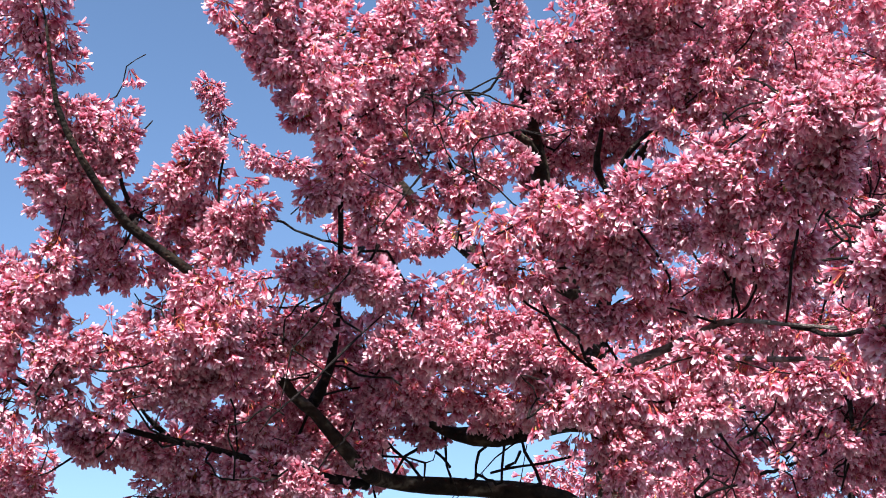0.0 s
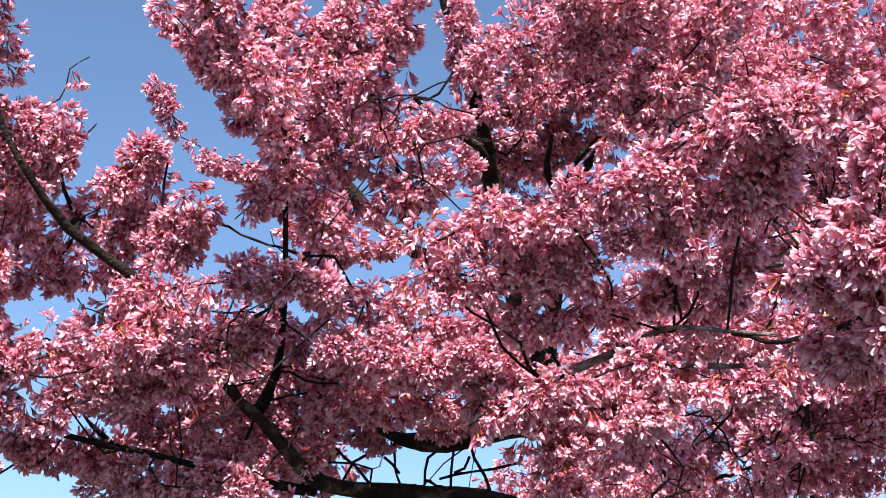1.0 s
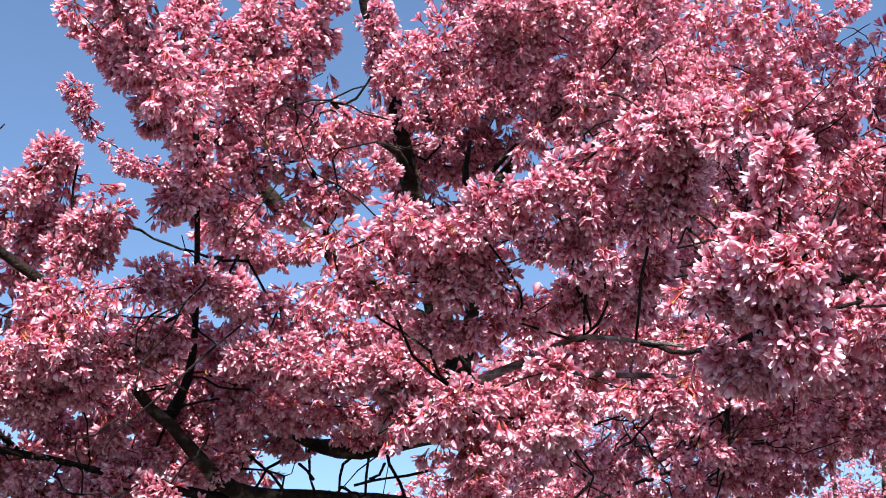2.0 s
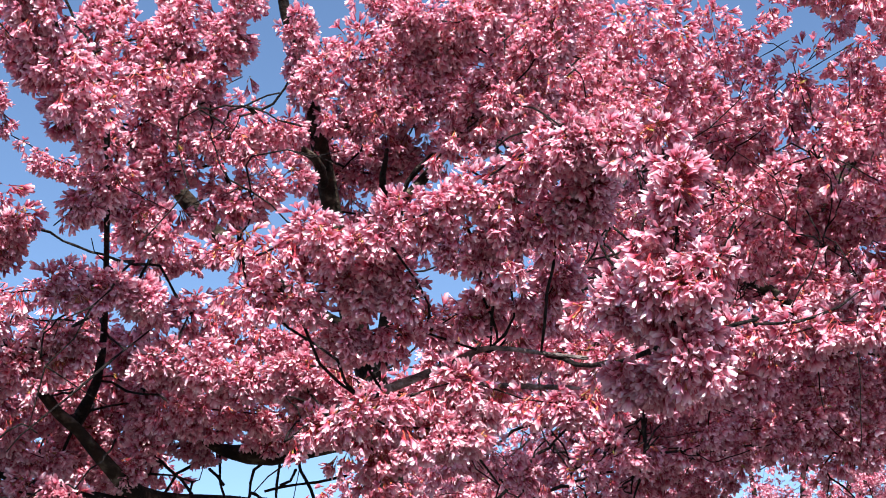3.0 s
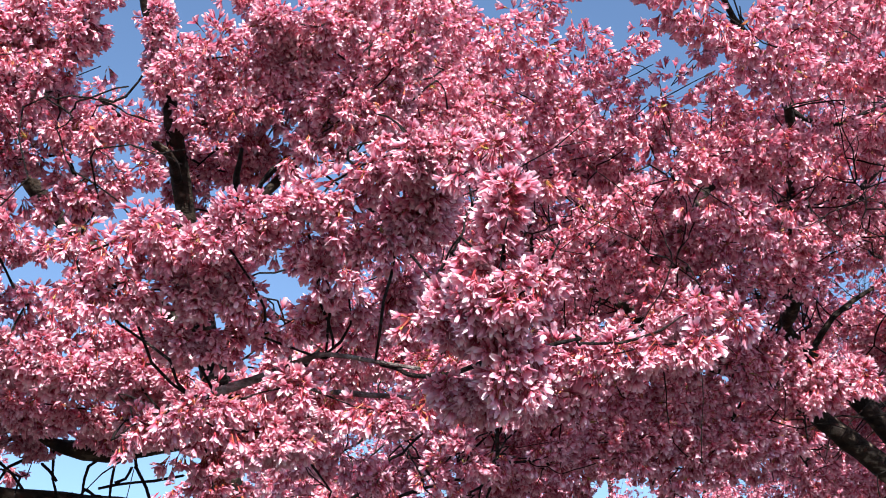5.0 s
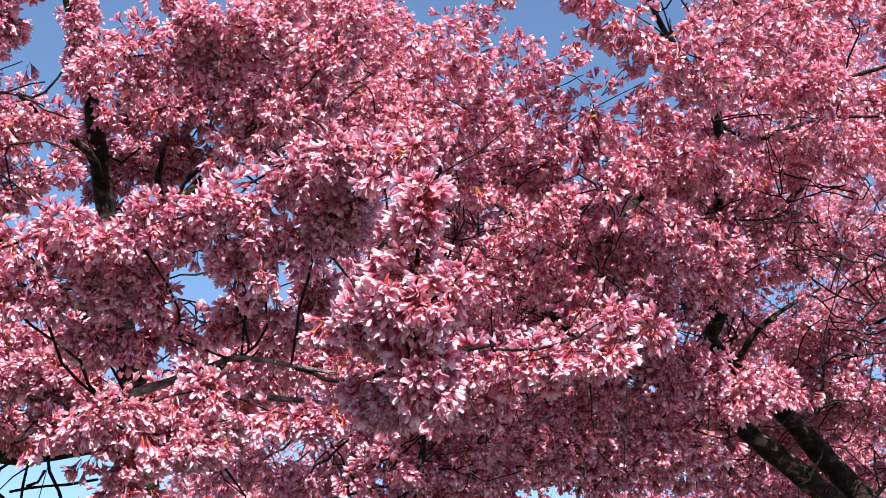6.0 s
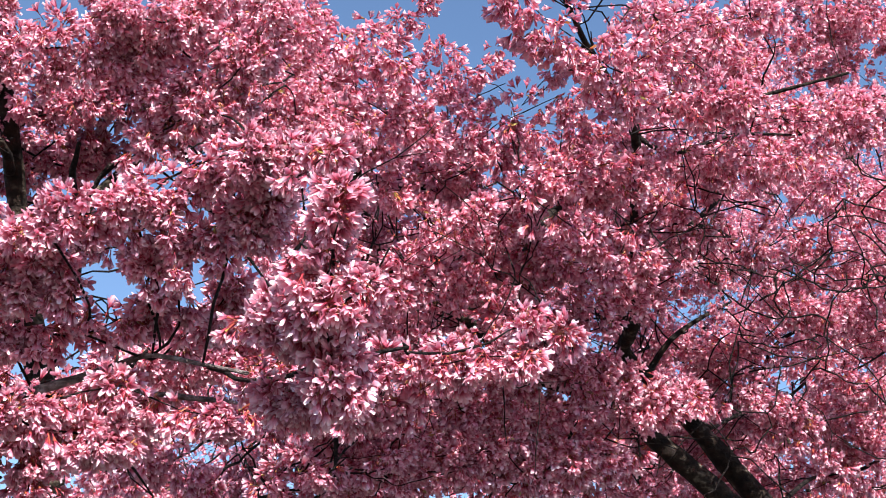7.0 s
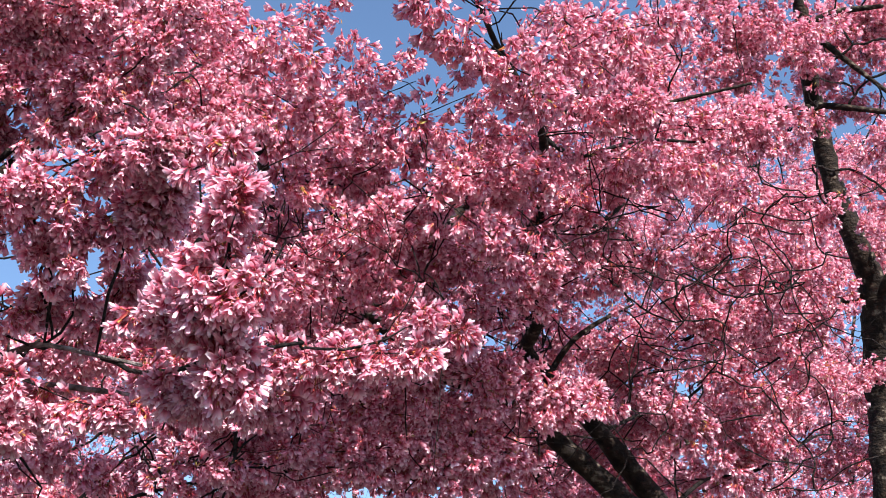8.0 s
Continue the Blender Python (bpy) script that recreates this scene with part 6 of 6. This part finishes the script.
    spray(tree, 0.13, [(0.91, 2.28, 4.62), (1.18, 2.16, 4.69), (1.45, 2.04, 4.68)], simple=True, grain=0.0024)
    spray(tree, 0.13, [(1.06, 2.20, 4.64), (1.33, 2.08, 4.71), (1.60, 1.96, 4.70)], simple=True, grain=0.0024)
    spray(tree, 0.106, [(1.31, 4.18, 2.83), (1.21, 4.20, 2.85), (1.12, 4.21, 2.90)])
    spray(tree, 0.121, [(1.67, 4.78, 2.74), (1.77, 4.74, 2.73), (1.88, 4.69, 2.76)])
    spray(tree, 0.121, [(1.55, 4.75, 3.02), (1.46, 4.76, 3.08), (1.37, 4.75, 3.17)])
    spray(tree, 0.130, [(1.76, 5.14, 2.91), (1.88, 5.10, 2.90), (1.99, 5.05, 2.92)])
    spray(tree, 0.107, [(0.90, 4.41, 2.55), (0.80, 4.42, 2.58), (0.70, 4.43, 2.63)])
    spray(tree, 0.107, [(1.47, 4.20, 2.74), (1.57, 4.17, 2.73), (1.66, 4.13, 2.75)])
    spray(tree, 0.131, [(1.68, 5.13, 3.14), (1.60, 5.19, 3.03), (1.51, 5.23, 2.97)])
    spray(tree, 0.125, [(1.00, 5.14, 2.73), (0.89, 5.17, 2.66), (0.78, 5.20, 2.62)])
    spray(tree, 0.126, [(1.40, 5.00, 3.07), (1.52, 4.97, 3.08), (1.63, 4.92, 3.12)])
    spray(tree, 0.133, [(0.87, 5.42, 3.22), (1.00, 5.39, 3.23), (1.13, 5.35, 3.28)])
    spray(tree, 0.112, [(0.92, 4.60, 2.62), (1.02, 4.59, 2.57), (1.12, 4.57, 2.55)])
    spray(tree, 0.116, [(0.89, 4.78, 2.72), (0.77, 4.80, 2.72), (0.65, 4.81, 2.75)])
    spray(tree, 0.123, [(0.88, 5.06, 2.87), (0.76, 5.09, 2.86), (0.63, 5.10, 2.89)])
    spray(tree, 0.110, [(1.50, 4.32, 2.80), (1.59, 4.29, 2.79), (1.69, 4.24, 2.82)])
    spray(tree, 0.119, [(0.77, 4.81, 3.06), (0.65, 4.83, 3.07), (0.53, 4.83, 3.11)])
    spray(tree, 0.129, [(1.54, 5.11, 3.11), (1.64, 5.10, 3.01), (1.74, 5.09, 2.96)])
    spray(tree, 0.105, [(1.00, 4.27, 2.57), (1.08, 4.27, 2.51), (1.17, 4.25, 2.47)])
    spray(tree, 0.108, [(1.26, 4.33, 2.57), (1.35, 4.30, 2.60), (1.44, 4.26, 2.66)])
    spray(tree, 0.110, [(2.32, 3.30, 4.30), (2.56, 3.30, 4.29), (2.84, 3.30, 4.42)])
    spray(tree, 0.110, [(2.68, 3.30, 4.19), (2.96, 3.30, 4.32), (3.23, 3.30, 4.47)])
    spray(tree, 0.100, [(2.77, 3.20, 3.91), (2.98, 3.20, 4.01), (3.17, 3.20, 4.03)])
    spray(tree, 0.100, [(2.49, 3.30, 3.97), (2.74, 3.30, 3.98), (2.94, 3.30, 3.93)])
    spray(tree, 0.110, [(3.04, 3.20, 4.46), (3.31, 3.20, 4.43), (3.57, 3.20, 4.56)])
    spray(tree, 0.100, [(2.08, 3.40, 2.92), (2.21, 3.40, 2.85), (2.38, 3.40, 2.85)])
    spray(tree, 0.090, [(2.33, 3.40, 2.83), (2.25, 3.40, 2.78), (2.08, 3.40, 2.78)])
    spray(tree, 0.090, [(1.57, 3.40, 2.72), (1.76, 3.40, 2.71), (1.96, 3.40, 2.77)])
    spray(tree, 0.090, [(1.43, 3.40, 2.56), (1.65, 3.40, 2.60), (1.87, 3.40, 2.65)])
    spray(tree, 0.090, [(1.83, 3.40, 2.53), (2.03, 3.40, 2.61), (2.13, 3.40, 2.64)])
    spray(tree, 0.100, [(2.70, 3.50, 2.92), (2.88, 3.50, 2.82), (3.04, 3.50, 2.69)])
    spray(tree, 0.100, [(2.84, 3.50, 3.11), (3.08, 3.50, 3.02), (3.34, 3.50, 3.00)])
    spray(tree, 0.100, [(3.25, 3.50, 3.31), (3.42, 3.50, 3.20), (3.56, 3.50, 3.03)])
    spray(tree, 0.100, [(3.02, 3.50, 3.58), (3.25, 3.50, 3.52), (3.52, 3.50, 3.62)])
    spray(tree, 0.100, [(2.74, 3.50, 3.37), (2.90, 3.50, 3.26), (3.11, 3.50, 3.29)])
    spray(tree, 0.090, [(1.41, 3.40, 2.63), (1.59, 3.40, 2.59), (1.77, 3.40, 2.66)])
    spray(tree, 0.090, [(0.53, 3.40, 2.44), (0.69, 3.40, 2.50), (0.82, 3.40, 2.42)])
    spray(tree, 0.090, [(0.99, 3.40, 2.43), (1.16, 3.40, 2.52), (1.33, 3.40, 2.56)])
    spray(tree, 0.090, [(1.41, 3.40, 2.48), (1.59, 3.40, 2.54), (1.83, 3.40, 2.56)])
    for x_, y_, z_ in ((1.25, 2.35, 3.95), (1.55, 2.25, 4.0), (1.85, 2.45, 4.05), (1.45, 2.6, 4.25), (1.75, 2.1, 3.95), (2.1, 2.3, 4.15)):
        spray(tree, 0.12, [(x_ - 0.2, y_ + 0.1, z_ - 0.05), (x_, y_, z_), (x_ + 0.2, y_ - 0.1, z_ + 0.08)])     # unseen top of the crown, added to block sun
    twiggery(tree, 42, (1.9, 2.8, 2.4), (3.9, 4.1, 3.9), (-0.45, -0.8, 0.1), 5)
    twiggery(tree, 30, (0.9, 2.6, 2.5), (2.2, 4.0, 3.7), (-0.3, -0.9, 0.0), 6, 0.0036)
    return tree


leaning_cherry()


def rear_cherry():
    tree = cherry_tree((5.27, 5.10, 0), "dark-trunked cherry tree with sparse pink blossom on bare twigs", grain=0.0038, bulk=1.5)
    trunk(tree, [(5.27, 5.10, -0.05, 0.249), (5.27, 5.10, 0.10, 0.197), (5.24, 5.12, 0.83, 0.161), (5.27, 5.10, 1.66, 0.146)])
    limb(tree, "limb", [(5.27, 5.10, 1.66, 0.117), (5.22, 5.01, 2.75, 0.098), (5.12, 4.84, 3.61, 0.081), (4.96, 4.61, 4.10, 0.074), (4.79, 4.51, 4.32, 0.063), (4.66, 4.47, 4.58, 0.057), (4.53, 4.38, 4.89, 0.051), (4.38, 4.24, 5.05, 0.044), (4.21, 4.05, 5.27, 0.037), (4.08, 3.95, 5.52, 0.025)])
    limb(tree, "branch", [(4.97, 4.63, 4.04, 0.032), (4.95, 4.44, 4.16, 0.028), (4.95, 4.16, 4.36, 0.019)])
    limb(tree, "branch", [(4.41, 4.29, 4.96, 0.022), (4.49, 4.12, 4.87, 0.018), (4.59, 3.93, 4.76, 0.012)])
    limb(tree, "branch", [(4.42, 4.29, 4.95, 0.019), (4.24, 4.32, 4.92, 0.012), (4.11, 4.40, 4.97, 0.006)])
    limb(tree, "branch", [(4.22, 4.07, 5.25, 0.022), (4.30, 3.95, 5.29, 0.018), (4.42, 3.72, 5.22, 0.012)])
    limb(tree, "branch", [(4.22, 4.08, 5.23, 0.022), (4.05, 4.17, 5.30, 0.018), (3.78, 4.24, 5.31, 0.012)])
    limb(tree, "branch", [(4.23, 4.06, 5.25, 0.018), (4.43, 4.01, 5.07, 0.015), (4.64, 3.95, 4.88, 0.009)])
    limb(tree, "branch", [(4.93, 4.65, 4.10, 0.026), (4.80, 4.65, 4.05, 0.022), (4.76, 4.68, 4.06, 0.016)])
    limb(tree, "twig", [(4.05, 4.17, 5.30, 0.0068), (3.94, 4.20, 5.39, 0.0068), (3.89, 4.17, 5.47, 0.0068)])
    limb(tree, "twig", [(3.84, 4.31, 5.36, 0.0068), (4.00, 4.24, 5.28, 0.0068), (4.09, 4.12, 5.32, 0.0068)])
    limb(tree, "twig", [(4.51, 4.29, 4.60, 0.0068), (4.62, 4.21, 4.55, 0.0068), (4.72, 4.18, 4.46, 0.0068)])
    limb(tree, "twig", [(4.42, 4.35, 4.64, 0.0068), (4.47, 4.39, 4.51, 0.0068), (4.51, 4.40, 4.45, 0.0068)])
    limb(tree, "twig", [(4.49, 4.12, 4.87, 0.0068), (4.52, 4.01, 4.96, 0.0068), (4.58, 3.92, 4.99, 0.0068)])
    limb(tree, "twig", [(4.37, 4.06, 5.08, 0.0068), (4.45, 3.93, 5.14, 0.0068), (4.54, 3.84, 5.13, 0.0068)])
    limb(tree, "twig", [(3.85, 4.39, 5.25, 0.0068), (3.96, 4.31, 5.24, 0.0068), (4.07, 4.26, 5.19, 0.0068)])
    spray(tree, 0.162, [(3.45, 4.19, 5.14), (3.54, 4.07, 5.20), (3.63, 3.95, 5.25)])
    spray(tree, 0.132, [(3.83, 4.06, 5.11), (3.86, 3.95, 5.21), (3.90, 3.86, 5.26)])
    spray(tree, 0.166, [(4.53, 4.29, 5.59), (4.67, 4.20, 5.53), (4.81, 4.10, 5.47)])
    spray(tree, 0.166, [(4.63, 4.29, 5.47), (4.75, 4.11, 5.53), (4.87, 3.97, 5.55)])
    spray(tree, 0.150, [(4.77, 4.56, 5.18), (4.85, 4.46, 5.21), (4.93, 4.43, 5.15)])
    spray(tree, 0.148, [(3.88, 4.03, 5.10), (3.99, 3.96, 5.05), (4.12, 3.93, 4.94)])
    spray(tree, 0.168, [(4.68, 4.51, 5.35), (4.79, 4.40, 5.35), (4.87, 4.31, 5.36)])
    spray(tree, 0.134, [(4.46, 4.08, 4.52), (4.52, 3.96, 4.60), (4.59, 3.88, 4.61)])
    spray(tree, 0.155, [(4.70, 4.32, 4.26), (4.79, 4.21, 4.29), (4.90, 4.14, 4.22)])
    spray(tree, 0.164, [(3.88, 4.33, 4.71), (4.03, 4.22, 4.68), (4.16, 4.10, 4.69)])
    spray(tree, 0.148, [(3.73, 4.28, 4.94), (3.88, 4.15, 4.94), (4.02, 4.12, 4.83)])
    spray(tree, 0.195, [(5.59, 5.98, 3.82), (5.48, 6.05, 3.89), (5.37, 6.10, 4.01)])
    spray(tree, 0.195, [(5.66, 5.57, 4.60), (5.54, 5.67, 4.61), (5.42, 5.76, 4.68)])
    spray(tree, 0.183, [(5.49, 5.40, 3.77), (5.59, 5.31, 3.74), (5.69, 5.20, 3.76)])
    spray(tree, 0.192, [(5.44, 6.03, 3.57), (5.55, 5.93, 3.54), (5.67, 5.82, 3.56)])
    spray(tree, 0.186, [(5.73, 5.47, 3.47), (5.63, 5.56, 3.50), (5.53, 5.63, 3.59)])
    spray(tree, 0.190, [(5.36, 5.59, 4.47), (5.27, 5.61, 4.57), (5.17, 5.62, 4.72)])
    spray(tree, 0.183, [(5.52, 4.97, 4.57), (5.63, 4.90, 4.49), (5.73, 4.82, 4.46)])
    spray(tree, 0.180, [(5.02, 5.33, 4.45), (5.12, 5.23, 4.48), (5.20, 5.11, 4.55)])
    spray(tree, 0.182, [(5.51, 5.27, 3.86), (5.59, 5.17, 3.89), (5.67, 5.05, 3.96)])
    spray(tree, 0.186, [(5.55, 5.59, 3.54), (5.65, 5.54, 3.43), (5.74, 5.47, 3.37)])
    spray(tree, 0.189, [(5.88, 5.50, 3.41), (5.98, 5.40, 3.42), (6.07, 5.29, 3.47)])
    spray(tree, 0.192, [(5.44, 6.08, 3.34), (5.34, 6.16, 3.39), (5.22, 6.22, 3.50)])
    spray(tree, 0.188, [(5.45, 5.59, 4.08), (5.34, 5.65, 4.15), (5.23, 5.70, 4.26)])
    spray(tree, 0.192, [(5.99, 5.51, 3.55), (5.92, 5.56, 3.64), (5.83, 5.59, 3.78)])
    spray(tree, 0.160, [(4.58, 4.20, 5.40), (4.80, 4.20, 5.31), (5.07, 4.20, 5.46)])
    spray(tree, 0.160, [(5.61, 5.30, 5.32), (5.87, 5.30, 5.21), (6.17, 5.30, 5.32)])
    spray(tree, 0.160, [(4.91, 5.20, 4.82), (5.21, 5.20, 5.07), (5.39, 5.20, 5.35)])
    spray(tree, 0.160, [(5.62, 5.20, 4.88), (5.77, 5.20, 4.71), (6.04, 5.20, 4.68)])
    spray(tree, 0.150, [(3.68, 4.30, 4.33), (3.93, 4.30, 4.23), (4.16, 4.30, 4.12)])
    twiggery(tree, 14, (3.6, 3.4, 3.6), (5.4, 4.8, 5.6), (-0.2, -0.8, 0.1), 7, 0.006)
    return tree


rear_cherry()


# ---- the trees that close the distance ----
def far_cherry(base, middle, spread, shoots, skirt, label):
    """A whole cherry far off: trunk, rising limbs and a crown of flowering shoots within an uneven ellipsoid."""
    tree = cherry_tree(base, label, grain=0.021, bulk=1.75)
    rng = np.random.default_rng(int(base[0] * 100))
    mid_, spread = np.array(middle, float), np.array(spread, float)
    fork = (base[0] + 0.1, base[1], 1.7)
    trunk(tree, [(*base[:2], -0.05, 0.21), (*base[:2], 0.12, 0.17), (base[0] + 0.05, base[1], 0.9, 0.14), (*fork, 0.13)])
    for k in range(6):
        a_ = k * 1.05 + rng.uniform(0, 0.4)
        tip = mid_ + spread * np.array((math.cos(a_) * 0.85, math.sin(a_) * 0.7, rng.uniform(0.1, 0.85)))
        bend = np.array(fork) * 0.5 + tip * 0.5 + np.array((0, 0, 0.25))
        limb(tree, "limb", [(*fork, 0.045), (*bend, 0.018), (*tip, 0.006)])
    for k in range(shoots):
        d = rng.uniform(-1, 1, 3)
        d *= rng.uniform(0.6, 1.0) / (np.abs(d) ** 3).sum() ** (1 / 3)
        c = mid_ + d * spread * rng.uniform(0.85, 1.1)
        go = unit(rng.normal(0, 1, 3) + np.array((0, 0, 0.3)) + d * 0.5) * rng.uniform(0.25, 0.45)
        spray(tree, rng.uniform(0.11, 0.17), [tuple(c - go), tuple(c + np.array((0, 0, -0.03))), tuple(c + go)], bits=2.0)
    for k in range(skirt):       # low hanging shoots
        c = np.array((mid_[0] + spread[0] * rng.uniform(-1.0, 1.0), mid_[1] + spread[1] * rng.uniform(-0.8, 0.8), rng.uniform(2.5, 4.6)))
        go = unit(rng.normal(0, 1, 3)) * rng.uniform(0.25, 0.45)
        spray(tree, rng.uniform(0.12, 0.18), [tuple(c - go), tuple(c + np.array((0, 0, -0.03))), tuple(c + go)], bits=2.0)
    return tree


far_cherry((3.7, 9.0, 0), (3.6, 8.6, 4.6), (2.5, 1.1, 2.1), 290, 110, "pink flowering cherry tree standing behind the others")
far_cherry((6.9, 8.0, 0), (6.8, 7.7, 5.0), (2.3, 1.1, 2.7), 340, 110, "distant pink cherry tree in full bloom")
